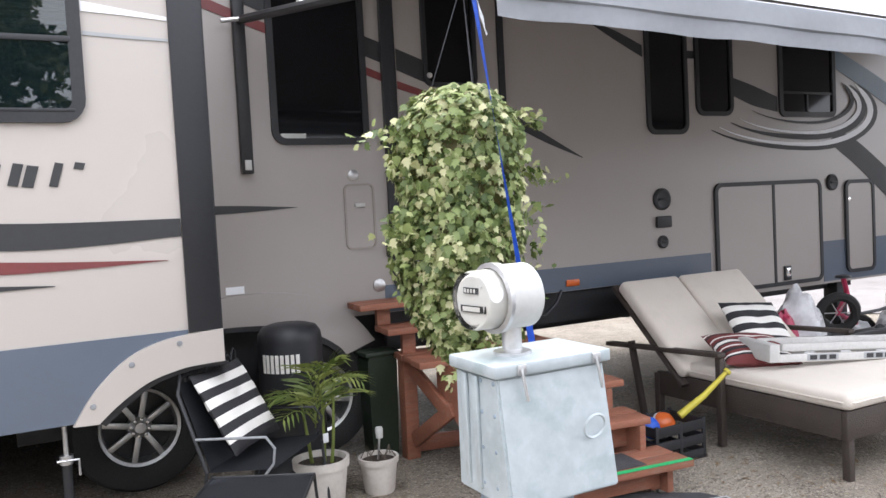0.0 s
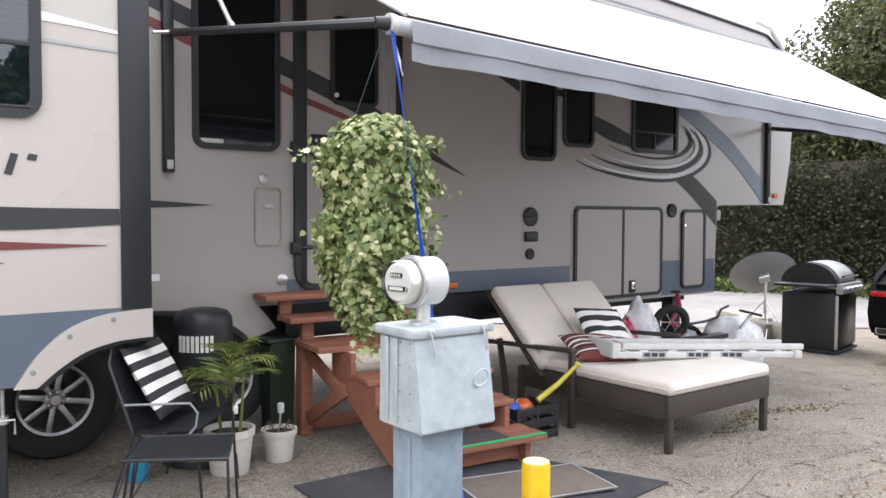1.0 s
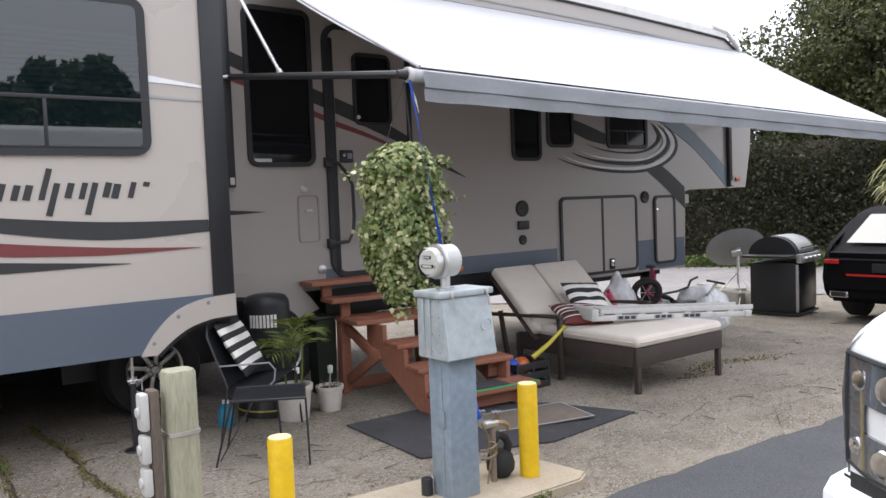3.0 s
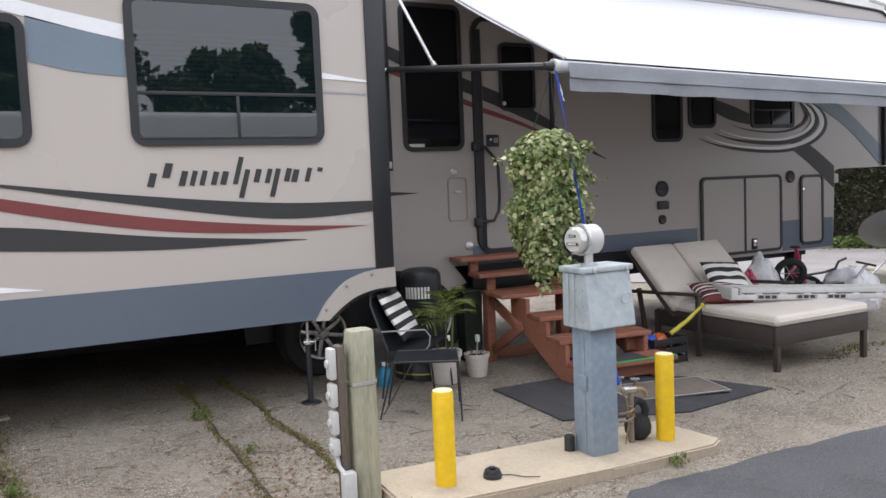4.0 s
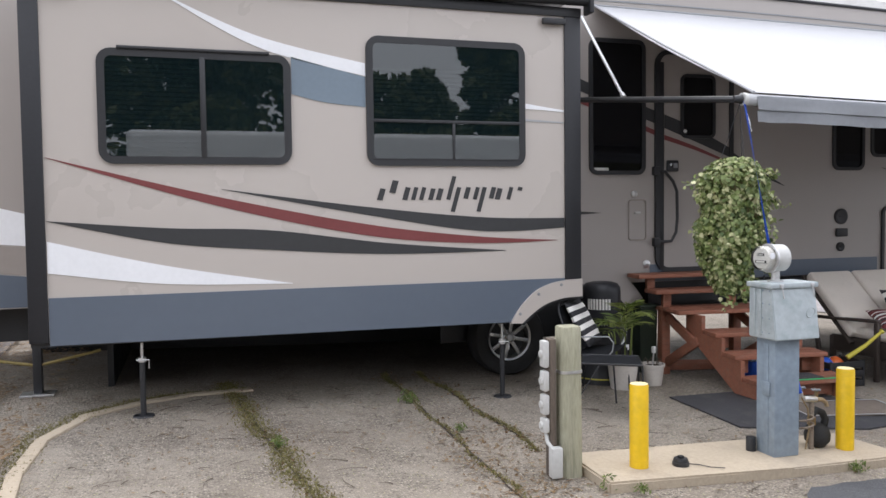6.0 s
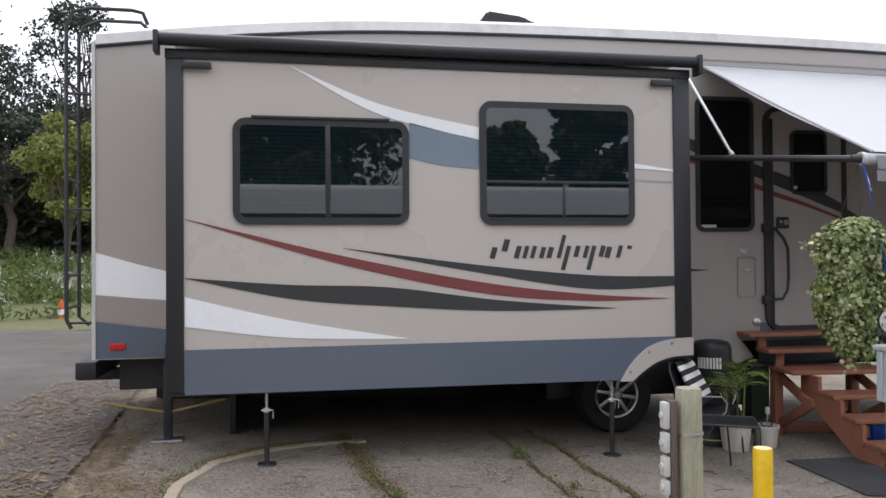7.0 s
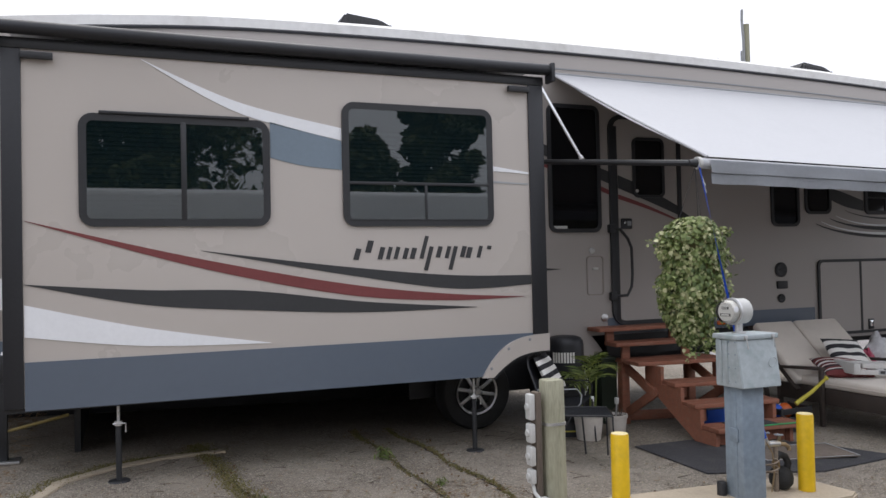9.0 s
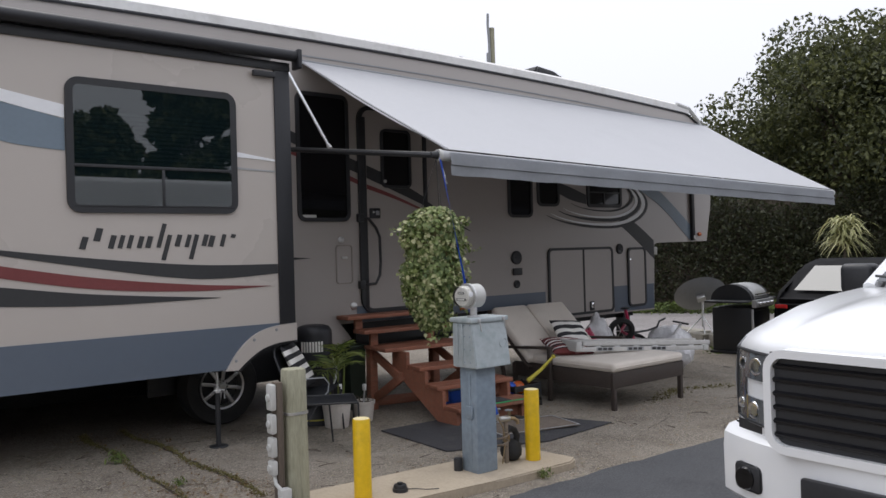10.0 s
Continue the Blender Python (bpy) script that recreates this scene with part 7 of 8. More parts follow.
for s in (-0.36, 0.36):
    part("caster", lathe([(0.0, -0.015), (0.028, -0.015), (0.028, 0.015), (0.0, 0.015)], 12, m=pose(s, -0.2, 0.026, 90)), M["rubber"], bq)

ds = thing("satellite_dish", (9.75, 2.2, gz(9.7)), "grey oval satellite dish on a tripod", "dish")
dM = Matrix.Translation((0, 0, 0.92)) @ Matrix.Rotation(radians(14), 4, Vector((-0.86, -0.5, 0))) @ Matrix.Rotation(radians(-56), 4, "Z") @ Matrix.Rotation(radians(-50), 4, "X") @ Matrix.Diagonal((1.12, 0.95, 1, 1))
part("reflector", lathe([(0.0, 0.0), (0.12, 0.006), (0.25, 0.026), (0.36, 0.055), (0.42, 0.077), (0.425, 0.073), (0.36, 0.045), (0.25, 0.014), (0.0, -0.012)], 36, m=dM), M["grey"], ds)
part("bracket", moved(box(-0.07, 0.07, -0.06, 0.06, -0.10, -0.005, 0.01), dM), M["alu"], ds)
part("mast", tube([(0.02, -0.02, 0.35), (0.02, -0.03, 0.88)], 0.022, 10), M["alu"], ds)
for k in range(3):
    a = k * 2.094 + 0.4
    part("tripod_leg", tube([(0.02, -0.02, 0.55), (0.30 * math.cos(a), 0.30 * math.sin(a), 0.22)], 0.011, 8), M["alu"], ds)
part("cable", tube([(0.0, -0.05, 0.85), (-0.08, -0.1, 0.5), (-0.2, -0.2, 0.2), (-0.5, -0.35, 0.05), (-0.8, -0.4, 0.02)], 0.008, 6), M["white"], ds)
for i, (x, y, a) in enumerate(((9.70, 2.25, 12), (10.35, 2.75, 12), (9.6, 1.75, 4), (10.6, 3.2, 12))):
    t = thing("concrete_block", (x, y, gz(x)), "rough concrete parking block with moss on the ground", "block", "concrete blocks")
    t.rotation_euler = (0, 0, radians(a + 55))
    part("block_body", box(-0.36, 0.36, -0.14, 0.14, -0.01, 0.24, 0.02), M["block"], t)

# ---- trees and banks ----
def branch(p0, p1, r0, r1, bm, rnd, bend=0.15):
    p0, p1 = Vector(p0), Vector(p1)
    L = (p1 - p0).length
    pts = [p0.lerp(p1, u / 5) + Vector((rnd.uniform(-1, 1), rnd.uniform(-1, 1), rnd.uniform(-0.5, 0.5))) * bend * L * 0.25 * math.sin(math.pi * u / 5) for u in range(6)]
    return tube(pts, r0, 8, bm=bm, r1=r1, caps=False)


def tree(name, at, h, crown_r, material, label, seed, trunk_r=0.2, base=0.3, n=9000, leaf=0.16, squash=0.8, clumps=34, lean=(0, 0)):
    """A tapered trunk with limbs and a crown of leaf clumps with gaps."""
    rnd = random.Random(seed)
    g_ = np.random.default_rng(seed)
    t = thing(name, at, label, "tree")
    top = Vector((lean[0], lean[1], h * 0.8))
    bm = branch((0, 0, -0.1), top * 0.75, trunk_r, trunk_r * 0.45, None, rnd)
    C, R = [], []
    cz = h * (base + (1 - base) / 2)
    hh = h * (1 - base) / 2
    for k in range(clumps):
        a = rnd.uniform(0, 2 * math.pi)
        ph = math.acos(rnd.uniform(-0.85, 1))
        q = rnd.uniform(0.45, 0.95)
        c = Vector((lean[0] + crown_r * q * math.sin(ph) * math.cos(a), lean[1] + crown_r * q * math.sin(ph) * math.sin(a), cz + hh * q * math.cos(ph)))
        C.append(c)
        R.append(crown_r * rnd.uniform(0.20, 0.38))
        if k % 2 == 0:
            s = top * rnd.uniform(0.3, 0.75)
            branch(s, c, trunk_r * 0.34, 0.02, bm, rnd)
    part("trunk", bm, M["bark"], t)
    P = []
    for c, r in zip(C, R):
        m = int(n * (r / sum(R)))
        d = g_.normal(size=(m, 3))
        d /= np.linalg.norm(d, axis=1)[:, None]
        rad = r * g_.uniform(0.35, 1.08, (m, 1)) ** 0.6
        P.append(np.array(c) + d * rad * np.array((1, 1, squash)))
    scatter("crown", np.concatenate(P), leaf, material, t, aspect=1.7, seed=seed)
    return t


tree("broad_tree", (22.3, 4.6, gz(13) - 0.1), 8.5, 4.6, M["oak"], "large round broadleaf tree behind the pad", 5, 0.35, 0.2, 80000, 0.16, clumps=85)
tree("broad_tree", (24.5, -1.5, gz(13) - 0.1), 8.0, 4.2, M["oak"], "dense broadleaf tree beside the round tree", 6, 0.3, 0.15, 26000, 0.18, clumps=44)
tree("broad_tree", (21.5, 10.0, gz(13) - 0.1), 5.4, 3.2, M["oak"], "dark broadleaf tree behind the trailer nose", 7, 0.3, 0.1, 10000, 0.24, clumps=40)
tree("broad_tree", (30.0, 9.0, gz(13) - 0.1), 7.0, 4.2, M["oak"], "dark broadleaf tree far behind", 8, 0.3, 0.1, 9000, 0.3, clumps=40)


def thicket(name, pts, h, depth, n, leaf, material, label, seed, kind="stuff", ragged=0.35):
    """A ragged bank of foliage along a line."""
    g_ = np.random.default_rng(seed)
    P = []
    seg = [(Vector(a), Vector(b)) for a, b in zip(pts, pts[1:])]
    for a, b in seg:
        m = n // len(seg)
        u = g_.uniform(0, 1, m)
        base = np.array(a)[None] * (1 - u[:, None]) + np.array(b)[None] * u[:, None]
        top = np.array([h * (1 + ragged * noise.noise((p[0] * 0.6, p[1] * 0.6, seed)) + 0.2 * noise.noise((p[0] * 2.1, p[1] * 2.1, seed))) for p in base])
        z = top * g_.uniform(0, 1, m) ** 0.8
        off = g_.normal(size=(m, 2)) * depth * 0.4 * (1 - 0.5 * (z / top))[:, None]
        base[:, :2] += off
        base[:, 2] += z
        P.append(base)
    ob = scatter(name, np.concatenate(P), leaf, material, None, seed=seed)
    return tagged(ob, label, "bushes", kind=kind)


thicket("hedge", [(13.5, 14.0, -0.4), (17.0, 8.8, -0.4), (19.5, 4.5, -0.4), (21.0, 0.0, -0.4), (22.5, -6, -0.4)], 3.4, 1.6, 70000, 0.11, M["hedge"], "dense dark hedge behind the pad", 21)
# added plain sheet: stands for the hedge's shaded inside, stops sky showing through
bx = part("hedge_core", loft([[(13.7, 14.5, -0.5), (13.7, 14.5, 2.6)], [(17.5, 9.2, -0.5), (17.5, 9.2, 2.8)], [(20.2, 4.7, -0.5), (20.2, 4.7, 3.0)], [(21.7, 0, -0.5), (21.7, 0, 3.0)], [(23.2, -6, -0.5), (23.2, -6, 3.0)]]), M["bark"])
tagged(bx, "plain dark sheet added in the hedge for its shaded inside", "bushes", kind="stuff")
thicket("verge_grass", [(13.2, 12.6, -0.42), (16.3, 8.0, -0.42), (18.6, 4.0, -0.42)], 0.35, 1.0, 5000, 0.12, M["grass"], "rough grass verge below the hedge", 22)
fb = thing("strap_leaf_plant", (11.6, 0.35, gz(11.6)), "pale plant with arching strap leaves behind the parked car", "plant")
rnd = random.Random(3)
part("stem", tube([(0, 0, 0), (0.03, 0.02, 0.9), (0.0, 0.0, 2.0)], 0.03, 8, r1=0.02), M["bark"], fb)
bm = bmesh.new()
for k in range(230):
    a, e, L = rnd.uniform(0, 6.28), rnd.uniform(0.1, 1.45), rnd.uniform(0.28, 0.52)
    c, w = Vector((rnd.gauss(0, 0.09), rnd.gauss(0, 0.09), 1.85 + rnd.uniform(0, 0.5))), rnd.uniform(0.014, 0.026)
    out = Vector((math.cos(a), math.sin(a), 0))
    sd = Vector((-math.sin(a), math.cos(a), 0))
    prev = None
    for i in range(7):
        u = i / 6
        p = c + out * (L * u * math.cos(e * (1 - 0.4 * u))) + Vector((0, 0, L * (math.sin(e) * u - 0.95 * u * u)))
        hw = w * (1 - u) ** 0.5 + 0.001
        row = [bm.verts.new(p - sd * hw), bm.verts.new(p + sd * hw)]
        if prev:
            bm.faces.new((prev[0], prev[1], row[1], row[0]))
        prev = row
part("leaf_rosette", bm, M["flowerhead"], fb)

# pale concrete lane behind the trailer nose
lane_near = ((6.9, 5.2), (8.6, 3.9), (10.6, 2.75), (12.6, 1.9), (15.0, 1.2))
lane_far = ((9.0, 15.0), (12.2, 13.2), (14.6, 9.6), (16.8, 6.6), (18.6, 3.2))
bm = loft([[(a + (c - a) * q / 4, b + (d - b) * q / 4, gz(a + (c - a) * q / 4) + 0.016) for q in range(5)] for (a, b), (c, d) in zip(lane_near, lane_far)])
tagged(part("pavement", bm, M["pale_lane"]), "pale worn concrete lane behind the trailer", "pavement", kind="structure")

# rear side: lane, grassy bank, pines
def bank_z(x, y):
    d = max(0.0, y - 13.0 - 0.25 * (x + 12)) * 0.10 + max(0.0, -13.5 - x) * 0.10
    return gz(-14) + min(d, 2.4) - 0.02 + 0.05 * noise.noise((x * 0.7, y * 0.7, 0))


bx_ = [-40 + 1.6 * i for i in range(26)]
by_ = [12.5 + 1.6 * i for i in range(22)]
tagged(part("bank", grid_sheet(bx_, by_, lambda x, y: bank_z(x, y) if y > 13.0 + 0.25 * (x + 12) or x < -13.5 else gz(-14) - 0.15), M["earth"]), "grassy bank rising beside the lane", "bank", kind="structure")
bm = loft([[(-4.9, -14, gz(-4.9) + 0.026), (-26, -14, gz(-14) + 0.026)], [(-4.98, -2.5, gz(-5.1) + 0.026), (-26, -2.5, gz(-14) + 0.026)], [(-5.0, 0.3, gz(-5.4) + 0.026), (-26, 0.5, gz(-14) + 0.026)], [(-5.3, 6.0, gz(-5.9) + 0.026), (-26, 8, gz(-14) + 0.026)], [(-5.0, 13.2, gz(-5) + 0.026), (-15, 12.6, gz(-14) + 0.026)], [(0.0, 22, gz(0) + 0.026), (-6, 22, gz(-6) + 0.026)]])
tagged(part("rear_lane", bm, M["lane"]), "worn asphalt lane curving behind the trailer", "road", kind="structure")


def tuft_field(name, x0, x1, y0, y1, n, leaf, material, label, seed, lift=0.15, cat="grass", keep=0.0):
    g_ = np.random.default_rng(seed)
    P = []
    while len(P) < n:
        x, y = g_.uniform(x0, x1), g_.uniform(y0, y1)
        k = noise.noise((x * 0.55, y * 0.55, seed))
        if k < keep or (y < 13.2 + 0.25 * (x + 12) and x > -13.7):
            continue
        P.append((x, y, bank_z(x, y) + g_.uniform(0, lift * (1 + 1.5 * max(0, k)))))
    return tagged(scatter(name, P, leaf, material, None, aspect=3.0, up=1.2, seed=seed), label, cat, kind="stuff")


tuft_field("bank_grass", -24, -3, 12.8, 30, 15000, 0.26, M["grass"], "long rough grass on the bank", 31, 0.25)
tuft_field("bank_flowers", -20, -6, 13.2, 21, 5000, 0.15, M["flower"], "pale flowers and low growth on the bank", 32, 0.75, "flowers", 0.05)
thicket("bank_bushes", [(-18, 13.4, 0.3), (-14.0, 14.4, 0.35), (-12.0, 15.2, 0.4)], 1.9, 1.6, 7000, 0.14, M["grass"], "tangled green bushes on the bank", 33)
tree("young_tree", (-9.9, 19.0, 0.75), 5.4, 1.7, M["lime"], "slim yellow-green young tree on the bank", 41, 0.10, 0.36, 7000, 0.17, clumps=34, lean=(0.4, 0))
for i, (x, y, h, r) in enumerate(((-22, 33, 13.5, 3.4), (-17.0, 36, 12.0, 3.6), (-12.5, 34, 12.5, 3.4), (-8.5, 36, 12.5, 3.8), (-4.5, 33, 10.5, 3.4), (-27, 30, 14, 3.6), (-19.5, 28, 10.5, 3.0), (-14.5, 29, 8.0, 3.0), (-9.5, 29, 8.5, 3.0), (-32, 24, 13, 4))):
    tree("pine_tree", (x, y, 1.6), h, r, M["pine"], "tall dark pine on the hill behind", 50 + i, 0.22, 0.2, 9000, 0.22, squash=0.5, clumps=46)
thicket("hill_woods", [(-34, 22, 1.2), (-22, 30, 1.2), (-8, 33, 1.4), (4, 32, 1.2)], 4.6, 3.0, 16000, 0.4, M["pine"], "dark woodland edge on the hill", 61)
# added backdrop sheet: its dark colour is the woodland shade, and it hides sky
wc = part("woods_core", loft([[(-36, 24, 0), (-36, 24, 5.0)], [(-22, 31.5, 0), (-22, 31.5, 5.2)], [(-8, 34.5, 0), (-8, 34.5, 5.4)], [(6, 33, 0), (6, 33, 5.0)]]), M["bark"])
tagged(wc, "plain dark sheet added behind the woodland edge for its shade", "bushes", kind="stuff")
# bough of a near tree reaching into the sky
nb = tree("overhanging_tree", (-14.6, 6.5, gz(-12.5)), 12.0, 4.6, M["pine"], "overhanging tree beside the lane", 71, 0.25, 0.62, 3000, 0.14, squash=0.5, clumps=26, lean=(0.3, 0.6))
P_ = []
g = np.random.default_rng(72)
bm = None
rnd = random.Random(72)
TB = Vector((-14.6, 6.5, gz(-12.5)))
bm = branch((0.3, 0.6, 7.2), Vector((-4.6, 9.2, 8.6)) - TB, 0.09, 0.02, bm, rnd)
for tip, r in (((-8.5, 9.0, 6.75), 0.34), ((-8.05, 9.0, 6.95), 0.30), ((-8.6, 9.0, 6.1), 0.22), ((-7.45, 9.0, 6.15), 0.17), ((-6.0, 9.0, 7.0), 0.22), ((-4.9, 9.0, 6.95), 0.16), ((-9.2, 9.0, 6.6), 0.5), ((-9.6, 9.2, 7.4), 0.6), ((-7.0, 9.0, 7.6), 0.4), ((-5.6, 9.0, 7.9), 0.4)):
    q = Vector(tip) - TB
    bm = branch(Vector((tip[0] - 0.5, 9.2, 8.0)) - TB, q, 0.018, 0.005, bm, rnd)
    P_.append(np.array(q) + g.normal(size=(int(900 * r), 3)) * np.array((r * 0.5, r * 0.4, r * 0.5)))
part("bough", bm, M["bark"], nb)
scatter("bough_foliage", np.concatenate(P_), 0.11, M["pine"], nb, aspect=2.6, seed=73)
cn = thing("traffic_cone", (-8.7, 14.2, gz(-8.7)), "orange traffic cone standing at the lane", "cone")
part("cone_body", lathe([(0.0, 0.62), (0.03, 0.62), (0.13, 0.03), (0.18, 0.03), (0.18, 0.0), (0.0, 0.0)], 18), M["orange"], cn)
part("cone_band", lathe([(0.075, 0.38), (0.097, 0.25)], 18), M["white"], cn)

# utility pole beyond the roofs
up = thing("utility_pole", (17.5, 16.0, gz(13)), "grey utility pole stub with a conduit", "pole")
part("pole", tube([(0, 0, 0), (0, 0, 10.5)], 0.13, 12, r1=0.11), M["post"], up)
part("conduit", tube([(-0.19, -0.05, 6.0), (-0.19, -0.05, 9.9), (-0.24, -0.05, 10.6), (-0.22, -0.05, 11.0)], 0.05, 8), M["grey"], up)
part("conduit_head", tube([(-0.24, -0.05, 9.1), (-0.24, -0.05, 9.5)], 0.08, 8), M["grey"], up)

# what stands behind the camera: trees and a neighbouring trailer, seen as reflections
for i, (x, y, h, r) in enumerate(((5.6, -28, 8.8, 2.9), (10.8, -29, 12.5, 2.2), (-2.0, -28, 12.0, 4.2), (-11, -28, 12, 5.0), (19, -27, 10, 4.6), (-21, -24, 11, 5))):
    tree("broad_tree", (x, y, gz(x)), h, r, M["oak"], "dark broadleaf tree across the lane", 80 + i, 0.3, 0.12, 9000, 0.5, clumps=48)
thicket("lane_hedge", [(-30, -20, 0.3), (-10, -24, 0.1), (8, -24, -0.2), (26, -20, -0.4)], 4.6, 1.6, 9000, 0.45, M["oak"], "dark hedge across the lane", 91)
# added flat sheet closing the lane hedge; bark colour in place of inner shade
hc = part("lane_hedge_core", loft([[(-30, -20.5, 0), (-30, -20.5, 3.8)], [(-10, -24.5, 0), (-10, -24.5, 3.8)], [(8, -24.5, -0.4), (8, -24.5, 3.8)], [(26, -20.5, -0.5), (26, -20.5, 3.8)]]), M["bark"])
tagged(hc, "plain dark sheet added in the lane hedge for its shaded inside", "bushes", kind="stuff")
nt = thing("neighbour_trailer", (1.5, -15.5, gz(1.5)), "white neighbouring trailer across the lane", "trailer")
part("trailer_body", box(-6.2, 6.2, -1.2, 1.2, 0.5, 3.75, 0.15, seg=3), M["white"], nt)
part("trailer_stripe", box(-6.1, 6.1, 1.201, 1.206, 2.9, 3.0), M["char"], nt)
for x in (-4.6, -1.8, 0.9, 4.0):
    part("window", box(x - 0.6, x + 0.6, 1.201, 1.22, 1.75, 2.6, 0.01), M["glass2"], nt)
for x in (-0.5, 0.5):
    part("wheel", lathe([(0.0, 0.0), (0.33, 0.0), (0.34, 0.1), (0.33, 0.2), (0.0, 0.2)], 20, m=pose(x, 1.1, 0.34, 90)), M["rubber"], nt)
part("jack_stand", box(-5.2, -5.0, -0.8, 0.8, 0.0, 0.52), M["black"], nt)
part("underframe", box(-5.0, 6.0, -1.0, 1.0, 0.36, 0.5), M["black"], nt)

# ---- litter, moss and cracks ----
def crack(name, pts, width, n, material, label, leaf, seed):
    g_ = np.random.default_rng(seed)
    P = []
    for k in range(n):
        u = g_.uniform(0, len(pts) - 1)
        i = int(u)
        f = u - i
        a, b = pts[i], pts[min(i + 1, len(pts) - 1)]
        x, y = a[0] * (1 - f) + b[0] * f, a[1] * (1 - f) + b[1] * f
        dens = noise.noise((x * 1.9, y * 1.9, seed)) * 0.5 + 0.6
        if g_.uniform() > dens:
            continue
        w = width * (0.5 + dens)
        P.append((x + g_.normal() * w + 0.03 * math.sin(y * 5), y + g_.normal() * w * 0.4, bumpy(x, y) + 0.004 + abs(g_.normal()) * 0.006))
    return tagged(scatter(name, P, leaf, material, None, seed=seed, aspect=2.2), label, "moss", kind="stuff")


def seam(pts, w, seed):
    """A dark open joint in the pavement."""
    bm = bmesh.new()
    pr_ = None
    rnd = random.Random(seed)
    for i in range(60):
        u = i / 59 * (len(pts) - 1)
        k = min(int(u), len(pts) - 2)
        f = u - k
        x = pts[k][0] * (1 - f) + pts[k + 1][0] * f + 0.03 * noise.noise((i * 0.35, seed, 0)) + rnd.uniform(-0.004, 0.004)
        y = pts[k][1] * (1 - f) + pts[k + 1][1] * f + 0.03 * noise.noise((i * 0.35, seed, 5)) + rnd.uniform(-0.004, 0.004)
        d = Vector((pts[k + 1][1] - pts[k][1], pts[k][0] - pts[k + 1][0])).normalized() * w * rnd.uniform(0.4, 1.2)
        r = [bm.verts.new((x - d.x, y - d.y, bumpy(x, y) + 0.004)), bm.verts.new((x + d.x, y + d.y, bumpy(x, y) + 0.004))]
        if pr_:
            bm.faces.new((pr_[0], pr_[1], r[1], r[0]))
        pr_ = r
    tagged(part("pavement_joint", bm, M["soil"]), "dark open joint in the old pavement", "joint", kind="structure")


lines = ([(-2.93, 1.2), (-2.90, 0.5), (-2.75, -0.8), (-2.60, -2.0), (-2.5, -3.2)], [(-1.47, 1.3), (-1.47, 0.8), (-1.5, -0.6), (-1.52, -2.1), (-1.55, -3.0)], [(-1.12, 1.3), (-1.08, 0.0), (-1.05, -1.5)])
for i, ln in enumerate(lines):
    seam(ln, 0.011, i)
    crack("joint_moss", ln, 0.014 if i else 0.05, 2600 if i else 9000, M["moss"], "moss and weeds growing along a joint", 0.021, 100 + i)
    crack("joint_litter", ln, 0.06, 260, M["dry"], "dry bark litter along a joint", 0.03, 110 + i)
arc = [(-4.15, -1.9), (-4.22, -1.2), (-4.20, -0.45), (-3.98, 0.2), (-3.62, 0.55), (-3.25, 0.75), (-2.7, 0.85)]
crack("kerb_moss", [(a - 0.07, b + 0.06) for a, b in arc], 0.05, 5000, M["moss"], "mossy strip beside the pale kerb line", 0.018, 120)
for i in range(26):
    u = i / 26 * (len(arc) - 1)
    k = int(u)
    f = u - k
    x, y = arc[k][0] * (1 - f) + arc[k + 1][0] * f, arc[k][1] * (1 - f) + arc[k + 1][1] * f
    a = math.atan2(arc[k + 1][1] - arc[k][1], arc[k + 1][0] - arc[k][0])
    e = thing("edging_stone", (x, y, gz(x)), "pale flat edging stone set flush in the ground", "stone", "edging stones")
    part("stone", box(-0.082, 0.082, -0.045, 0.045, -0.02, 0.016, 0.008), M["slab"], e).matrix_basis = Matrix.Rotation(a, 4, "Z")
seam([(2.4, -1.9), (3.3, -1.6), (4.6, -1.75), (6.5, -1.5)], 0.003, 8)
seam([(3.0, -2.4), (3.6, -2.0), (5.2, -2.2)], 0.003, 9)
g = np.random.default_rng(77)


def litter(name, n, x0, x1, y0, y1, leaf, material, label, seed, lift=0.006):
    g_ = np.random.default_rng(seed)
    P = []
    while len(P) < n:
        x, y = g_.uniform(x0, x1), g_.uniform(y0, y1)
        if noise.noise((x * 0.8, y * 0.8, seed)) < g_.uniform(-0.6, 0.5):
            continue
        P.append((x, y, bumpy(x, y) + lift + abs(g_.normal()) * 0.003))
    g2 = np.random.default_rng(seed + 1)
    c = np.array(P)
    a = g2.uniform(0, 6.28, n)
    d = np.stack([np.cos(a), np.sin(a), 0.1 * g2.normal(size=n)], 1)
    s = np.stack([-np.sin(a), np.cos(a), 0.1 * g2.normal(size=n)], 1)
    L = leaf * g2.uniform(0.5, 1.5, (n, 1))
    v = np.stack([c - d * L / 2, c + s * L * 0.14, c + d * L / 2, c - s * L * 0.14], 1).reshape(-1, 3)
    me = bpy.data.meshes.new(name)
    me.from_pydata(v.tolist(), [], np.arange(n * 4).reshape(-1, 4).tolist())
    me.materials.append(material)
    return tagged(new(name, me), label, "litter", kind="stuff")


litter("leaf_litter", 2600, -4.6, 3.0, -3.4, 1.2, 0.032, M["dry"], "dry leaves and twigs scattered on the pad", 201)
litter("leaf_litter", 5200, -6.3, -4.3, -1.6, 4.5, 0.065, M["dry"], "dry leaves drifted along the lane edge", 202, 0.045)
litter("leaf_litter", 700, -1.75, -0.95, -2.4, -0.8, 0.034, M["dry"], "reddish bark chips by the timber post", 205)
litter("leaf_litter", 1800, -5.3, -4.7, -2.6, 3.2, 0.06, M["dry"], "dry chips lying along the lane edge", 206, 0.03)
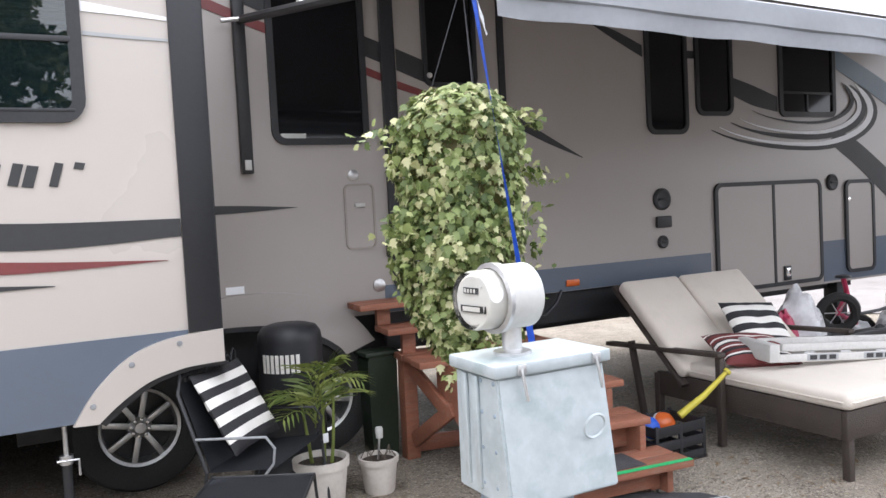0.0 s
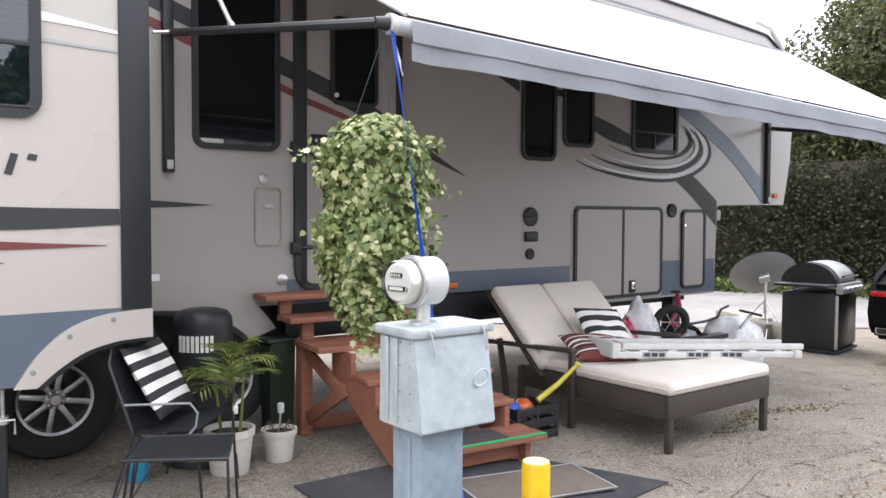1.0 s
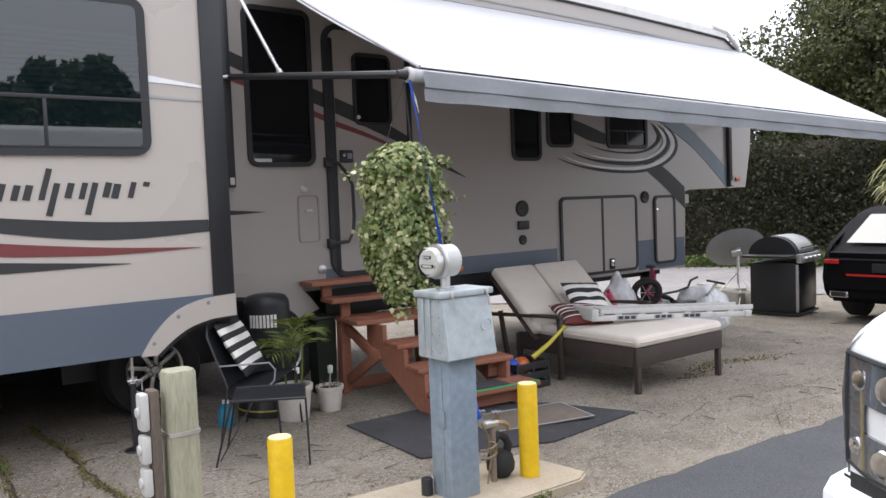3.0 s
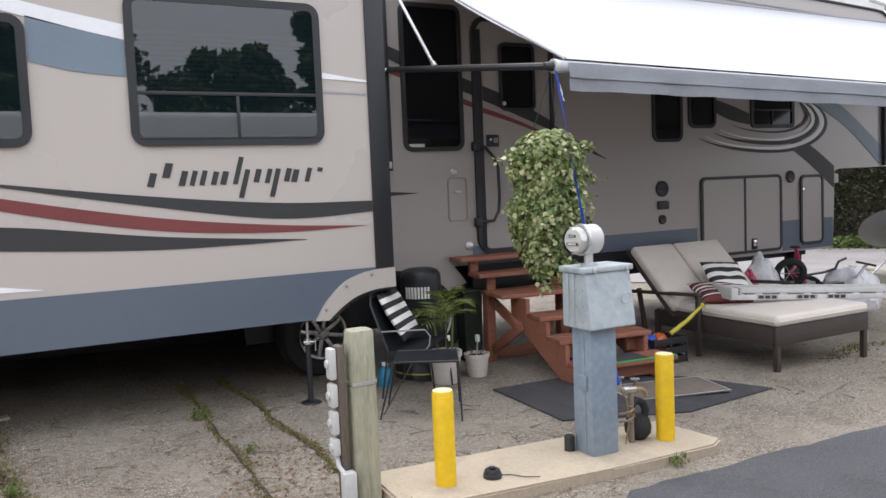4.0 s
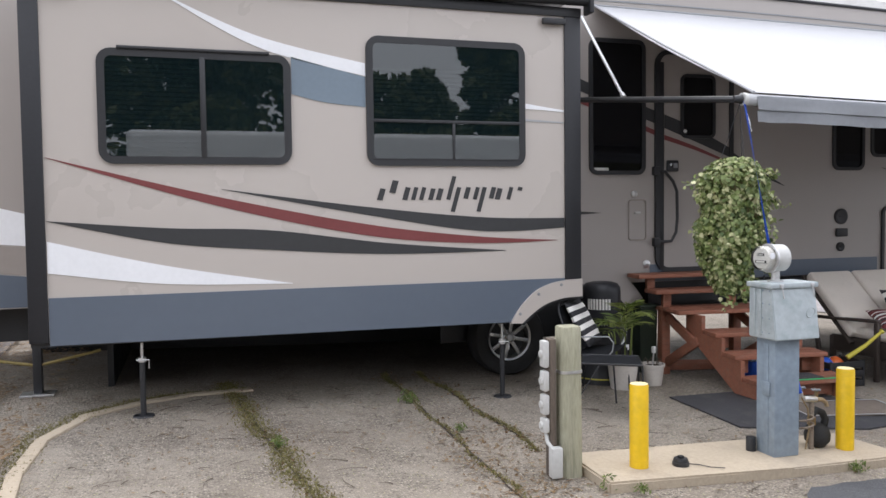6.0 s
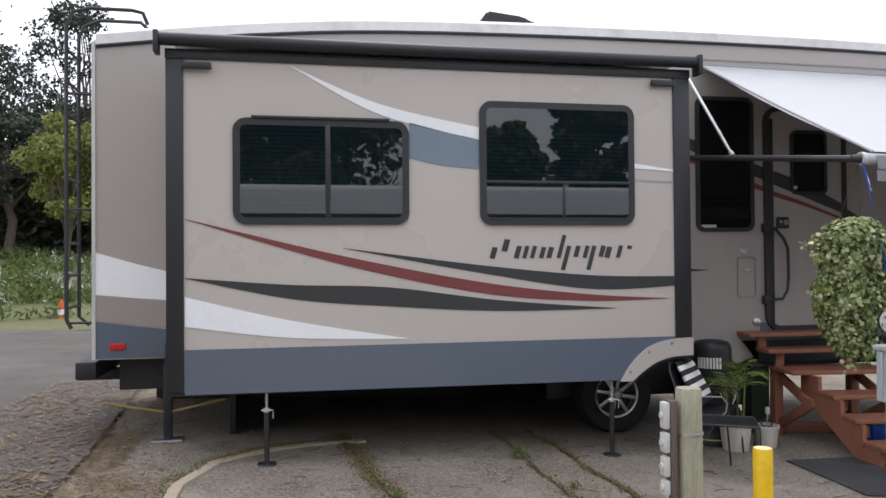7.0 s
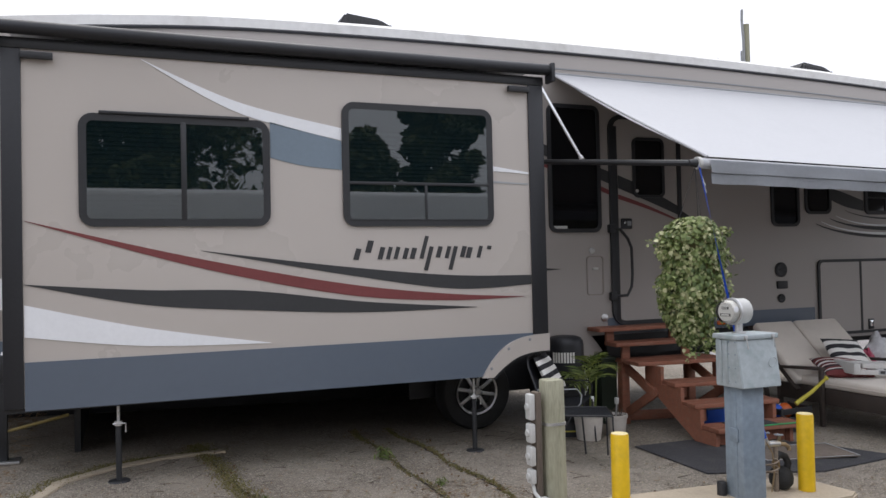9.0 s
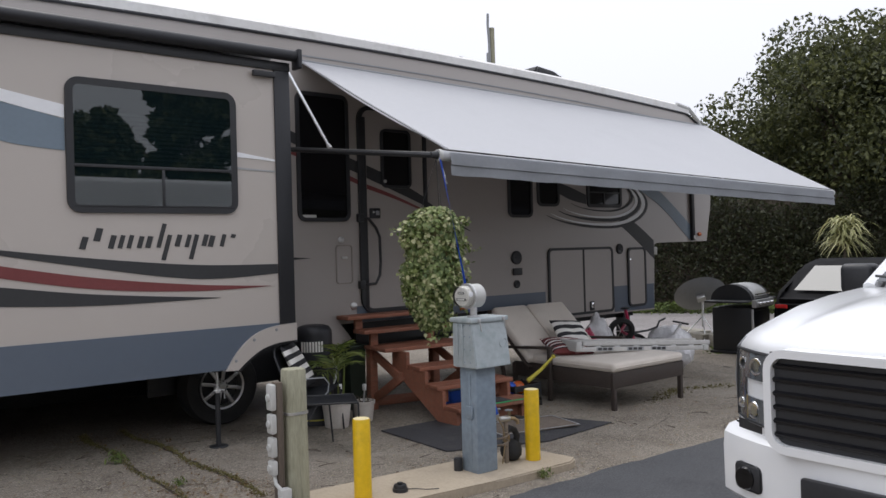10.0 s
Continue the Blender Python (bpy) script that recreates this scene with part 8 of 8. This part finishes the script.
litter("leaf_litter", 900, 2.6, 9.0, -2.4, 1.0, 0.045, M["dry"], "dry leaves scattered round the lounger", 203)
litter("grit", 12000, -4.6, 8.0, -3.6, 1.2, 0.014, M["flowerhead"], "pale grit scattered over the old asphalt", 204, 0.004)


def twigs(name, n, x0, x1, y0, y1, seed):
    """Thin curved sticks lying about, as one mesh."""
    rnd_ = random.Random(seed)
    bm = bmesh.new()
    for k in range(n):
        x, y, a, L, c = rnd_.uniform(x0, x1), rnd_.uniform(y0, y1), rnd_.uniform(0, 6.28), rnd_.uniform(0.05, 0.22), rnd_.uniform(-0.9, 0.9)
        pts = []
        for i in range(5):
            pts.append((x, y, bumpy(x, y) + 0.007 + 0.004 * math.sin(i)))
            x += math.cos(a) * L / 4
            y += math.sin(a) * L / 4
            a += c / 4
        tube(pts, rnd_.uniform(0.0018, 0.0042), 4, bm=bm, r1=0.001)
    tagged(part(name, bm, M["bark"]), "thin dark twigs lying on the pad", "twigs", kind="stuff")


twigs("fallen_twig", 190, -4.6, 1.0, -3.3, 0.9, 301)
twigs("fallen_twig", 120, -6.2, -4.3, -1.5, 3.5, 302)
twigs("fallen_twig", 70, 2.2, 8.5, -2.3, 0.3, 303)


def weed(x, y, s, seed):
    g_ = np.random.default_rng(seed)
    t = thing("weed", (x, y, bumpy(x, y)), "small green weed growing from the pavement", "weed")
    n = 60
    a, e = g_.uniform(0, 6.28, n), g_.uniform(0.2, 1.4, n)
    r = s * g_.uniform(0.2, 1, n)
    scatter("leaf_tuft", np.stack([r * np.cos(a) * np.cos(e), r * np.sin(a) * np.cos(e), 0.01 + r * np.sin(e)], 1), s * 0.5, M["grass"], t, aspect=3, up=1.0, seed=seed)


weed(-1.55, 0.05, 0.10, 1)
weed(-0.98, -2.28, 0.08, 2)
weed(-2.70, -1.0, 0.08, 3)
weed(0.66, -2.40, 0.07, 4)
weed(-1.42, -0.9, 0.06, 5)
weed(-0.85, -2.40, 0.06, 6)
crack("pad_grass", [(3.9, -1.0), (4.8, -0.6), (5.6, -0.9)], 0.12, 900, M["moss"], "thin grass creeping under the lounger", 0.03, 130)
crack("block_grass", [(9.0, 1.2), (9.5, 1.6), (10.2, 2.4), (10.8, 3.0)], 0.18, 2500, M["grass"], "grass round the concrete blocks", 0.08, 131)
